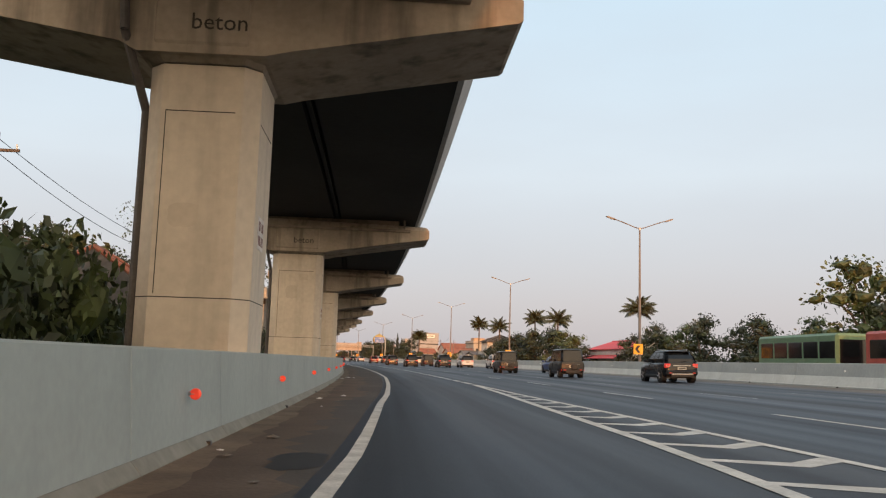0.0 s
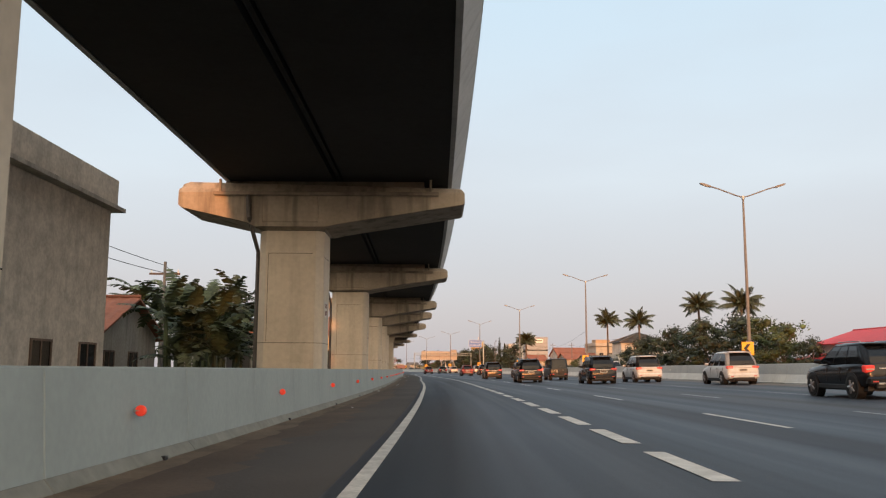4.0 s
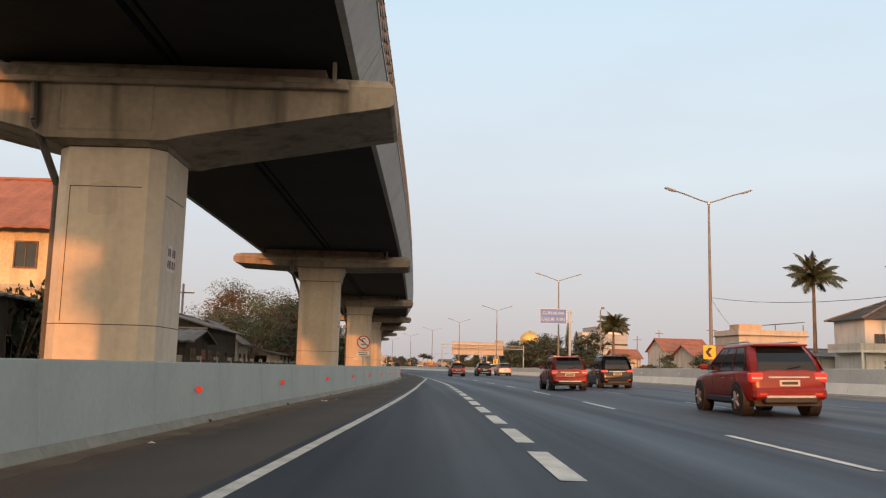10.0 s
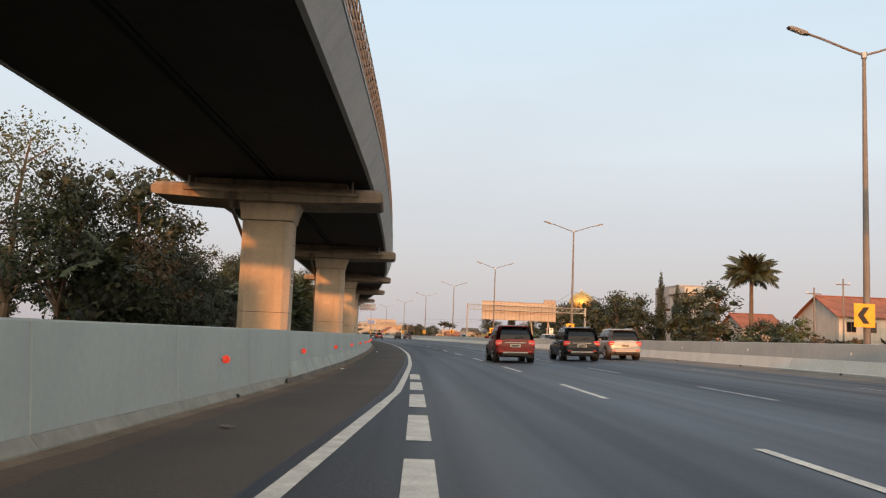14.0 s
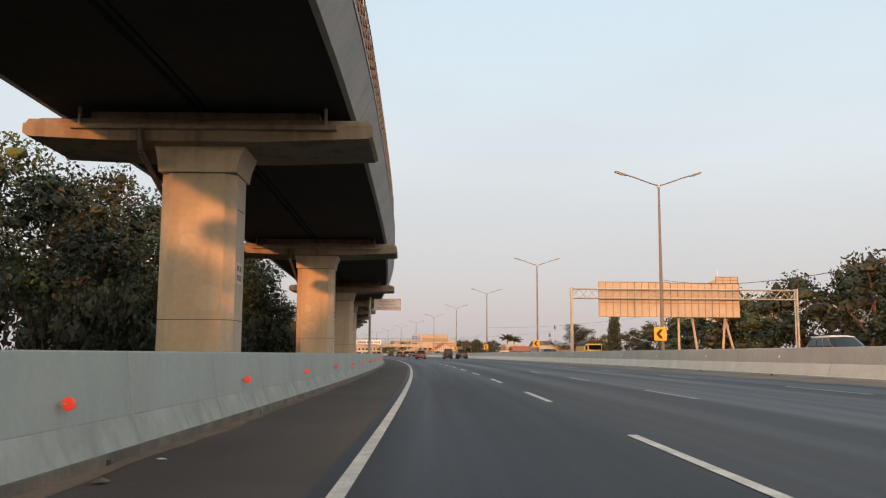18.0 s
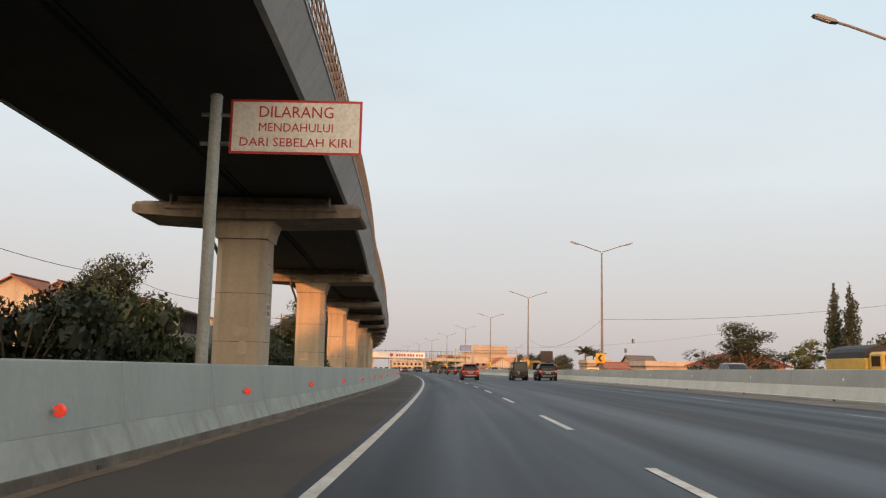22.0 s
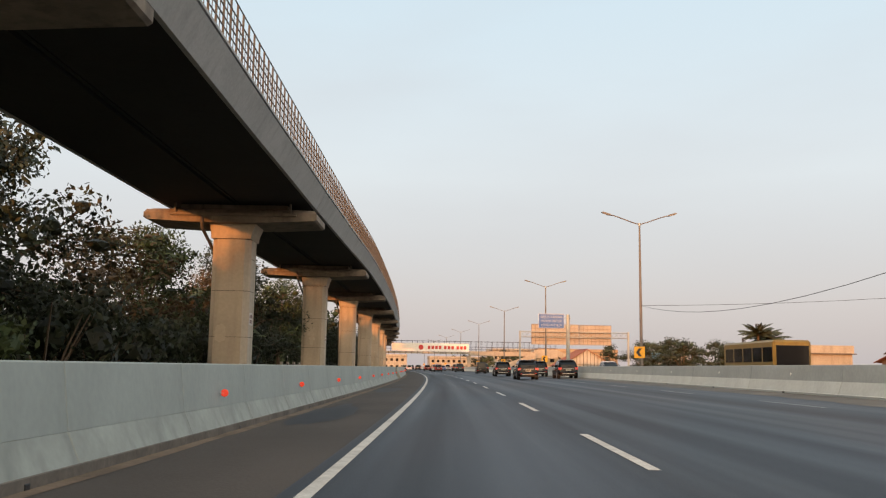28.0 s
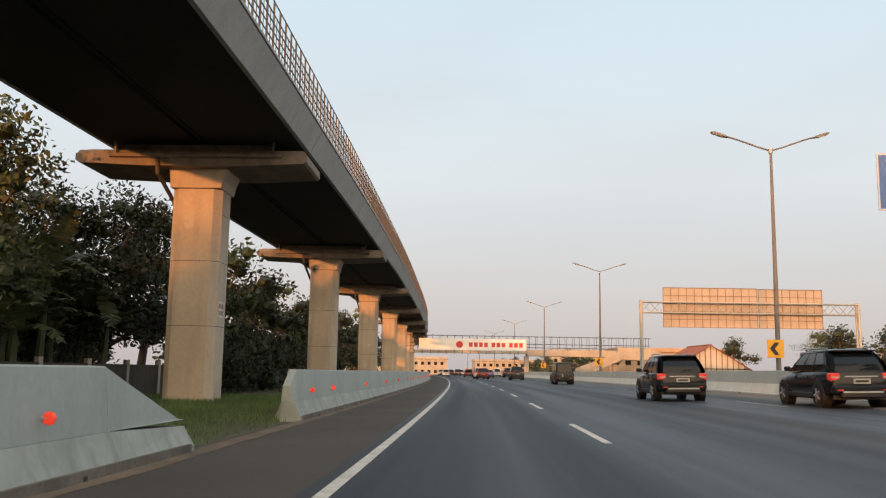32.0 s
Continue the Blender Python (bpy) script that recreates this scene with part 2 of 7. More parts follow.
M["lamp_glass"] = material("lamp_lens", (0.55, 0.55, 0.52), 0.2)
# the reflectors are no lamps; a weak glow is added to brighten them
M["red"] = glow("glowing_red_reflector", (0.85, 0.06, 0.03), 0.25)
M["amber"] = material("chevron_yellow", (0.85, 0.42, 0.03), 0.5, var=0.12)
M["black"] = material("black_paint", (0.02, 0.02, 0.022), 0.5)
M["white"] = material("white_paint", (0.78, 0.78, 0.76), 0.55, var=0.1)
M["plate_ink"] = material("faded_stencil_ink", (0.20, 0.10, 0.09), 0.8, var=0.3, scale=6)
M["stencil"] = material("stencilled_plate", (0.64, 0.61, 0.58), 0.7, var=0.25, scale=4)
# letter white dimmed and blued to look unlit by the orange sun
M["sign_ink"] = material("dimmed_sign_white", (0.48, 0.54, 0.66), 0.6, var=0.1)
M["blue"] = material("sign_blue", (0.06, 0.15, 0.42), 0.45, var=0.1)
M["signred"] = material("sign_red", (0.50, 0.03, 0.03), 0.5, var=0.1)
M["panel_back"] = material("sign_back_sheet", (0.40, 0.35, 0.30), 0.6, 0.0, var=0.15, scale=0.8)
M["panel_rib"] = material("sign_back_ribs", (0.20, 0.165, 0.14), 0.7, var=0.2)
M["truss"] = material("painted_truss", (0.40, 0.43, 0.42), 0.6, 0.3, var=0.2)
M["leaf"] = material("broad_leaves", (0.058, 0.083, 0.025), 0.6, var=0.5, scale=0.5, fine=3, bump=0, island=0.45)
# taken well below leaf green: the wood's deep shade is in this colour
M["leaf_dark"] = material("dark_leaves", (0.025, 0.038, 0.015), 0.6, var=0.5, scale=0.5, fine=3, bump=0, island=0.45)
M["leaf_dry"] = material("dry_brown_leaves", (0.105, 0.072, 0.036), 0.75, var=0.5, scale=0.5, fine=3, bump=0, island=0.4)
M["palm_leaf"] = material("palm_fronds", (0.062, 0.075, 0.038), 0.6, var=0.4, scale=0.7, fine=3, bump=0, island=0.35)
M["banana_leaf"] = material("banana_leaves", (0.075, 0.10, 0.045), 0.7, var=0.4, scale=0.7, fine=3, bump=0, island=0.35)
M["bark"] = material("bark", (0.15, 0.11, 0.08), 0.95, var=0.4, scale=2, fine=12, bump=0.4)
M["grass"] = material("grass_blades", (0.10, 0.17, 0.05), 0.8, var=0.5, scale=0.6, fine=4, bump=0, island=0.4)
M["soil"] = material("grassy_soil", (0.10, 0.095, 0.05), 0.95, var=0.5, scale=0.3, fine=6, bump=0.4)
M["plaster"] = material("old_plaster", (0.42, 0.39, 0.34), 0.9, var=0.25, scale=0.5, fine=8, stain=0.5)
M["plaster_w"] = material("white_plaster", (0.50, 0.485, 0.46), 0.9, var=0.15, scale=0.5, fine=8, stain=0.3)
M["brickwall"] = material("bare_block_wall", (0.36, 0.27, 0.21), 0.95, var=0.35, scale=0.7, fine=9, bump=0.3, stain=0.4)
M["dark_wall"] = material("mossy_dark_wall", (0.085, 0.070, 0.055), 0.95, var=0.4, scale=0.6, fine=8, bump=0.3, stain=0.5)
M["tile"] = material("clay_roof_tiles", (0.27, 0.10, 0.06), 0.85, var=0.3, scale=0.9, fine=8, bump=0.3, island=0.2)
M["tin"] = material("rusty_tin_roof", (0.13, 0.115, 0.105), 0.75, 0.0, var=0.45, scale=0.8, fine=6)
M["wood"] = material("weathered_timber", (0.16, 0.11, 0.08), 0.9, var=0.4, scale=2, fine=14)
M["glass_dark"] = material("dark_window_glass", (0.008, 0.009, 0.011), 0.08, var=0.1, bump=0, spec=0.35)
M["gold"] = material("gilded_dome", (0.75, 0.46, 0.14), 0.35, 0.7, var=0.2, scale=0.6, fine=6)
M["cream"] = material("cream_plaster", (0.40, 0.36, 0.31), 0.9, var=0.15, scale=0.5, fine=8, stain=0.3)
M["yellow_plaster"] = material("yellow_plaster", (0.60, 0.50, 0.33), 0.9, var=0.2, scale=0.6, fine=8, stain=0.35)
M["block"] = material("whitewashed_blocks", (0.60, 0.54, 0.46), 0.92, var=0.25, scale=2.0, fine=9, stain=0.25)
M["orange_block"] = material("ochre_wall", (0.42, 0.31, 0.21), 0.9, var=0.2, scale=0.3, fine=5, stain=0.3)
M["blue_hoard"] = material("blue_hoarding", (0.10, 0.26, 0.45), 0.6, var=0.2)
M["panel_grey"] = material("grey_facade_panels", (0.30, 0.31, 0.33), 0.6, var=0.12, scale=0.3, fine=6, stain=0.15)
M["cable"] = material("black_cable", (0.03, 0.03, 0.03), 0.7)
M["rubber"] = material("tyre_rubber", (0.009, 0.009, 0.0095), 0.9, bump=0.1)
M["rim"] = material("alloy_rim", (0.35, 0.35, 0.36), 0.4, 0.7)
M["tail"] = glow("tail_lamp", (0.55, 0.03, 0.02), 0.35)
M["plate"] = material("number_plate", (0.45, 0.45, 0.42), 0.6)
M["trimdark"] = material("dark_plastic_trim", (0.016, 0.016, 0.017), 0.6)
for key, col, rough, met in (("car_black", (0.009, 0.009, 0.011), 0.22, 0.0), ("car_white", (0.56, 0.57, 0.58), 0.3, 0.0), ("car_red", (0.17, 0.014, 0.010), 0.3, 0.0),
                             ("car_blue", (0.05, 0.09, 0.26), 0.3, 0.3), ("car_silver", (0.36, 0.37, 0.37), 0.35, 0.5), ("car_green", (0.012, 0.014, 0.015), 0.35, 0.1),
                             ("bus_yellow", (0.45, 0.33, 0.08), 0.4, 0.0), ("bus_olive", (0.17, 0.13, 0.035), 0.4, 0.0), ("bus_red", (0.36, 0.07, 0.05), 0.4, 0.0), ("bus_green", (0.11, 0.19, 0.11), 0.4, 0.0)):
    M[key] = material(key + "_paint", col, rough, met, var=0.12, scale=1.5, fine=5, bump=0)
    M[key].node_tree.nodes["Principled BSDF"].inputs["Specular IOR Level"].default_value = 0.35


# ---- the line of the road: s metres along the row of lamps, u metres to its left ----
_ss = np.arange(-400, 1501, 1.0)
_hh = np.radians(7.172 + 0.040342 * np.clip(_ss, -150, 780) - 1.978e-5 * np.clip(_ss, -150, 780) ** 2)
_xx, _yy = np.cumsum(-np.sin(_hh)), np.cumsum(np.cos(_hh))
_xx, _yy = _xx - _xx[400] + 10.292, _yy - _yy[400] + 116.137
BANK = 0.024


def heading(s):
    return float(np.interp(s, _ss, _hh))


def driver(s):
    return float(np.interp(s, (-116, -76, -21, 29, 63, 98, 124, 160, 206, 261, 438), (19.9, 18.8, 18.2, 17.4, 16.6, 15.5, 14.8, 14.2, 13.8, 13.5, 13.36)))


def road_z(s, u):
    return BANK * (driver(s) - min(max(u, 0.2), 24.0))


def at(s, u, z=0.0):
    h = heading(s)
    return Vector((float(np.interp(s, _ss, _xx)) - u * math.cos(h), float(np.interp(s, _ss, _yy)) - u * math.sin(h), z))


def place(s, u, z=0.0, turn=0.0):
    """A pose whose y runs along the road and whose x points to its right."""
    p = at(s, u, z)
    return pose(p.x, p.y, p.z, 0, 0, math.degrees(heading(s)) + turn)


def foot_u(s):
    """Foot of the roadside barrier."""
    return float(np.interp(s, (-200, -60, -10, 30, 50, 70, 93, 106, 115, 135, 150, 170, 900), (22.1, 22.2, 22.15, 21.95, 21.65, 21.15, 20.0, 19.25, 18.75, 17.75, 17.45, 17.35, 17.3)))


def edge_u(s):
    return float(np.interp(s, (-200, -109, -105, -93, -88, -77, -60, -10, 40, 60, 75, 93, 106, 120, 133, 150, 170, 900), (21.2, 20.48, 20.3, 20.1, 19.9, 19.68, 19.42, 19.5, 19.25, 18.55, 17.95, 17.25, 16.75, 16.05, 15.3, 14.95, 14.75, 14.68)))


# ---- mesh tools ----
def mesh_ob(name, verts, faces, mats, parent=None, label="", smooth=False, index=None):
    me = bpy.data.meshes.new(name)
    me.from_pydata([tuple(v) for v in verts], [], faces)
    for m in (mats if isinstance(mats, (list, tuple)) else [mats]):
        me.materials.append(m)
    if index is not None:
        me.polygons.foreach_set("material_index", index)
    if smooth:
        me.polygons.foreach_set("use_smooth", [True] * len(me.polygons))
    me.update()
    ob = new(name, me)
    if parent is not None:
        ob.parent = parent
    if label:
        ob["label"] = label
    return ob


def part(name, bm, mat, parent, label="", smooth=False):
    me = bpy.data.meshes.new(name)
    bm.normal_update()
    bm.to_mesh(me)
    bm.free()
    me.materials.append(mat)
    if smooth:
        me.polygons.foreach_set("use_smooth", [True] * len(me.polygons))
    ob = new(name, me)
    if parent is not None:
        ob.parent = parent
    if label:
        ob["label"] = label
    return ob


def thing(name, m, label, category, group="", kind=""):
    ob = new(name)
    ob.matrix_basis = m
    return tagged(ob, label, category, group, kind)


def box(bm, x0, x1, y0, y1, z0, z1, bevel=0.0):
    r = bmesh.ops.create_cube(bm, size=1, matrix=Matrix.Translation(((x0 + x1) / 2, (y0 + y1) / 2, (z0 + z1) / 2)) @ Matrix.Diagonal((x1 - x0, y1 - y0, z1 - z0, 1)))
    if bevel:
        bmesh.ops.bevel(bm, geom=list({e for v in r["verts"] for e in v.link_edges}), offset=bevel, segments=1, affect="EDGES", profile=0.5)
    return bm


def boxes(*args, bevel=0.0):
    bm = bmesh.new()
    for a in args:
        box(bm, *a, bevel=bevel)
    return bm


def tube(bm, a, b, r0, r1=None, n=8, cap=True):
    a, b = Vector(a), Vector(b)
    r1 = r0 if r1 is None else r1
    d = b - a
    q = d.to_track_quat("Z", "Y").to_matrix()
    rings = []
    for p, r in ((a, r0), (b, r1)):
        rings.append([bm.verts.new(p + q @ Vector((r * math.cos(t * math.tau / n), r * math.sin(t * math.tau / n), 0))) for t in range(n)])
    for i in range(n):
        bm.faces.new((rings[0][i], rings[0][(i + 1) % n], rings[1][(i + 1) % n], rings[1][i]))
    if cap:
        bm.faces.new(rings[0][::-1])
        bm.faces.new(rings[1])
    return bm


def tubes(*args, n=8):
    bm = bmesh.new()
    for a in args:
        tube(bm, *a, n=n)
    return bm


def prism(pts, y0, y1):
    """A closed outline in x, z, drawn out along y."""
    bm = bmesh.new()
    a, b = [bm.verts.new((x, y0, z)) for x, z in pts], [bm.verts.new((x, y1, z)) for x, z in pts]
    n = len(pts)
    for i in range(n):
        bm.faces.new((a[i], a[(i + 1) % n], b[(i + 1) % n], b[i]))
    bm.faces.new(a[::-1])
    bm.faces.new(b)
    bmesh.ops.recalc_face_normals(bm, faces=bm.faces)
    return bm


def slab(pts, z0, z1):
    """A closed outline in x, y, drawn up in z."""
    bm = bmesh.new()
    a, b = [bm.verts.new((x, y, z0)) for x, y in pts], [bm.verts.new((x, y, z1)) for x, y in pts]
    n = len(pts)
    for i in range(n):
        bm.faces.new((a[i], a[(i + 1) % n], b[(i + 1) % n], b[i]))
    bm.faces.new(a[::-1])
    bm.faces.new(b)
    bmesh.ops.recalc_face_normals(bm, faces=bm.faces)
    return bm


def strip(name, s0, s1, lines, mat, parent=None, step=4.0):
    """A sheet along the road; lines: functions of s that give (u, z) from right to left."""
    n = max(2, int((s1 - s0) / step) + 1)
    verts, faces, k = [], [], len(lines)
    for i in range(n):
        s = s0 + (s1 - s0) * i / (n - 1)
        for f in lines:
            u, z = f(s)
            verts.append(at(s, u, z))
    for i in range(n - 1):
        for j in range(k - 1):
            a = i * k + j
            faces.append((a, a + k, a + k + 1, a + 1))
    ob = mesh_ob(name, verts, faces, mat, parent)
    uv = ob.data.uv_layers.new(name="along")
    for lp in ob.data.loops:
        i, j = divmod(lp.vertex_index, k)
        s = s0 + (s1 - s0) * i / (n - 1)
        uv.data[lp.index].uv = (lines[j](s)[0], s)
    return ob


def text(name, body, size, mat, parent, loc, width=None, turn=0.0):
    """Raised letters in the x z plane of the parent, facing -y."""
    cu = bpy.data.curves.new(name, "FONT")
    cu.body, cu.size, cu.align_x, cu.align_y, cu.extrude, cu.resolution_u = body, size, "CENTER", "CENTER", 0.004, 2
    cu.offset = 0.0
    tmp = bpy.data.objects.new(name, cu)
    scene.collection.objects.link(tmp)
    bpy.context.view_layer.update()
    me = bpy.data.meshes.new_from_object(tmp.evaluated_get(bpy.context.evaluated_depsgraph_get()))
    bpy.data.objects.remove(tmp)
    bpy.data.curves.remove(cu)
    if width and len(me.vertices):
        xs = [v.co.x for v in me.vertices]
        k = width / max(0.01, max(xs) - min(xs))
        for v in me.vertices:
            v.co.x *= k
    me.materials.clear()
    me.materials.append(mat)
    ob = new(name, me)
    ob.parent = parent
    ob.matrix_basis = pose(*loc, 90, 0, turn)
    return ob


# ---- ground and roads ----
S0, S1 = -190.0, 900.0
ground = mesh_ob("ground", [(-4500, -4500, -0.30), (4500, -4500, -0.30), (4500, 4500, -0.30), (-4500, 4500, -0.30)], [(0, 1, 2, 3)], M["soil"])
tagged(ground, "dry grassy soil beside the motorway", "ground", kind="structure")
road = strip("road", S0, S1, [lambda s: (0.2, road_z(s, 0.2)), lambda s: (edge_u(s) + 0.25, road_z(s, edge_u(s) + 0.25))], M["asphalt"])
tagged(road, "dark grey asphalt carriageway with painted lanes", "road", kind="structure")
shoulder = strip("pavement_shoulder", S0, S1, [lambda s: (edge_u(s) + 0.25, road_z(s, edge_u(s) + 0.25)), lambda s: (foot_u(s) + 0.3, road_z(s, foot_u(s) + 0.3))], M["shoulder"])
tagged(shoulder, "dusty dark asphalt hard shoulder beside the barrier", "road", kind="structure")
far_road = strip("road_opposite", S0, S1, [lambda s: (-18.0, road_z(s, 0.2) - 0.02), lambda s: (-2.2, road_z(s, 0.2) - 0.02)], M["asphalt_far"])
tagged(far_road, "worn grey carriageway for oncoming traffic", "road", kind="structure")
median = strip("pavement_median", S0, S1, [lambda s: (-2.2, road_z(s, 0.2) - 0.02), lambda s: (-2.15, road_z(s, 0.2) + 0.1), lambda s: (0.2, road_z(s, 0.2) + 0.1), lambda s: (0.201, road_z(s, 0.2) - 0.05)], M["kerb"])
tagged(median, "narrow concrete median between the carriageways", "pavement", kind="structure")
bank_r = strip("ground_verge_right", S0, S1, [lambda s: (-26.0, -0.295), lambda s: (-18.0, road_z(s, 0.2) - 0.02)], M["soil"])
tagged(bank_r, "grassy bank falling away from the opposite road", "verge", kind="structure")
bank_l = strip("ground_verge_left", S0, S1, [lambda s: (foot_u(s) + 0.3, road_z(s, foot_u(s) + 0.3)), lambda s: (foot_u(s) + 9.0, -0.24), lambda s: (foot_u(s) + 11.0, -0.295)], M["soil"])
tagged(bank_l, "bare earth and grass under the viaduct", "verge", kind="structure")
wob = np.random.RandomState(4).uniform(-1, 1, 1200)


def ragged(s):
    return float(np.interp(s, np.arange(-200, 400, 0.5), wob)) * 0.22 + float(np.interp(s, np.arange(-200, 400, 6.0), wob[:100])) * 0.35


def dust_u(s):
    return foot_u(s) - 0.2 - float(np.interp(s, (-190, 40, 150), (1.3, 0.85, 0.25))) * (1 + ragged(s))


def drift_u(s):
    return foot_u(s) - 0.3 - 0.5 * abs(ragged(s + 37))


dust = strip("dust_strip", S0, 150.0, [lambda s: (dust_u(s), road_z(s, dust_u(s)) + 0.002), lambda s: (foot_u(s) + 0.05, road_z(s, foot_u(s)) + 0.006)], M["dust"], road, 0.5)
strip("sand_drift", S0, 122.0, [lambda s: (drift_u(s), road_z(s, drift_u(s)) + 0.006), lambda s: (foot_u(s) - 0.1, road_z(s, foot_u(s) - 0.1) + 0.014), lambda s: (foot_u(s) + 0.05, road_z(s, foot_u(s)) + 0.03)], M["sand"], road, 0.5)
dust["label"] = "reddish brown dust gathered along the barrier"
gutter = strip("gutter", 120.0, S1, [lambda s: (foot_u(s) - 0.17 - 0.25 * abs(ragged(s % 390)), road_z(s, foot_u(s) - 0.22) + 0.005), lambda s: (foot_u(s) + 0.05, road_z(s, foot_u(s)) + 0.022)], M["sand"], road, 1.0)
for s0, s1 in ((135.0, 450.0), (458.1, S1)):
    strip("kerb_nosing", s0, s1, [lambda s: (foot_u(s) - 0.022, road_z(s, foot_u(s)) - 0.02), lambda s: (foot_u(s) - 0.02, road_z(s, foot_u(s)) + 0.125), lambda s: (foot_u(s) + 0.04, road_z(s, foot_u(s)) + 0.128)], M["kerb"], road)
def inner_u(s):
    return 2.3 + 1.1 * abs(ragged(s % 390))


strip("gutter", S0, S1, [lambda s: (0.5, road_z(s, 0.5) + 0.012), lambda s: (inner_u(s), road_z(s, inner_u(s)) + 0.006)], M["inner_dust"], road, 1.5)


tar = material("tar_patch", (0.013, 0.015, 0.021), 0.7, var=0.3, scale=1.5)
for k, (s, u, ln, wd) in enumerate(((252.0, 15.85, 1.9, 0.9), (236.0, 16.6, 7.5, 0.95), (390.5, 16.5, 10.5, 1.3), (413.0, 16.45, 9.5, 1.45), (425.0, 16.3, 5.0, 0.6), (-106.0, 20.9, 1.8, 0.7))):
    pr_ = random.Random(k)
    edge_n = 22
    ring = []
    for q in range(edge_n):
        g = q * math.tau / edge_n
        f = pr_.uniform(0.75, 1.1)
        p = (s + ln / 2 * math.cos(g) * f, u + wd / 2 * math.sin(g) * f)
        ring.append(at(p[0], p[1], road_z(*p) + 0.005))
    mesh_ob("tar_patch", ring, [tuple(range(edge_n))[::-1]], tar, road, "dark patch of tar")


def line(name, s0, s1, u0, u1, mat, width, parent=road):
    """A painted line from (s0, u0) to (s1, u1); u may be a function."""
    f = (lambda s: u0(s)) if callable(u0) else (lambda s: u0 + (u1 - u0) * (s - s0) / max(0.01, s1 - s0))
    return strip(name, s0, s1, [lambda s: (f(s) - width / 2, road_z(s, f(s)) + 0.006), lambda s: (f(s) + width / 2, road_z(s, f(s)) + 0.006)], mat, parent, 3.0)


line("edge_line", S0, 130.0, edge_u, 0, M["paint_road"], 0.17)
line("edge_line", 130.0, S1, edge_u, 0, M["paint_road"], 0.145)
line("edge_line", S0, S1, lambda s: 1.25, 0, M["paint_old"], 0.12)


def lane_a(s):
    return float(np.interp(s, (-200, -100, -85, -55, 5, 50, 75, 115, 140, 172, 225, 900), (11.2, 11.8, 12.3, 12.8, 12.85, 12.3, 11.85, 11.55, 11.4, 11.55, 11.35, 11.35)))


def lane_c(s):
    return lane_a(s) - float(np.interp(s, (50, 120, 900), (6.6, 7.2, 7.25)))


def short_u(s):
    return float(np.interp(s, (-76, -66, 0, 45, 70, 105, 140), (15.8, 15.92, 16.05, 15.6, 15.5, 15.0, 14.9)))


def dash_start(k):
    """Where the k-th long dash begins."""
    marks = (0, 1, 2, 3, 6, 7, 10, 11, 12, 13, 15, 16, 18, 20, 21, 24, 25, 29, 30, 32, 33, 35, 36, 38, 40, 41, 43, 44, 80)
    places = (-90, -76.3, -63.2, -51.5, -9.6, 2.7, 43, 55, 69.2, 81.9, 106.8, 119.4, 143.9, 168.6, 181.3, 219.8, 232.1, 277.1, 290.3, 314.9, 328.2, 352, 365.3, 390.3, 414.1, 427.1, 451.2, 463.8, 928)
    return float(np.interp(k, marks, places)) if k >= 0 else -90 + 12.5 * k


for k in range(-7, 77):
    s = dash_start(k)
    line("lane_dash", s, s + 5.0, lane_a, 0, M["paint_road"], 0.135)
    if s < 238:
        line("lane_dash", s, s + 4.6, lambda q: lane_a(q) - 3.2, 0, M["paint_old"], 0.13)
    line("lane_dash", s + 0.3, s + 5.0, lane_c, 0, M["paint_old"], 0.12)
for k in range(-2, 48):
    s = float(np.interp(k, (-2, -1, 0, 13, 25, 36, 41, 47), (-74.8, -70.1, -65.6, -9.9, 41.0, 89.6, 111.6, 138)))
    line("short_dash", s, s + 3.0, short_u, 0, M["paint_road"], 0.27)
# the painted nose where the slip road joins
def nose_a(s):
    return float(np.interp(s, (-150, -109, -105, -93, -88, -76), (18.6, 16.65, 16.45, 16.25, 16.1, 15.83)))


def nose_b(s):
    return float(np.interp(s, (-150, -107, -92, -87, -76), (12.9, 14.88, 15.45, 15.62, 15.77)))


line("nose_line", -150.0, -76.0, nose_a, 0, M["paint_road"], 0.2)
line("nose_line", -150.0, -76.0, nose_b, 0, M["paint_road"], 0.18)
for k in range(28):
    s = -138.2 + 1.9 * k
    a, b = nose_a(s), nose_b(s)
    c = b + (a - b) * 0.42
    dip = 0.36 * (a - b)
    vs = [at(s - 0.12, a, 0), at(s + 0.12, a, 0), at(s - dip + 0.22, c, 0), at(s - dip - 0.22, c, 0), at(s - 0.25, b, 0), at(s + 0.25, b, 0)]
    for v, u in zip(vs, (a, a, c, c, b, b)):
        v.z = road_z(s, u) + 0.005
    if a - b > 0.45:
        mesh_ob("nose_chevron", vs, [(0, 1, 2, 3), (3, 2, 5, 4)], M["paint_road"], road)

# ---- barriers ----
SEG = 4.3


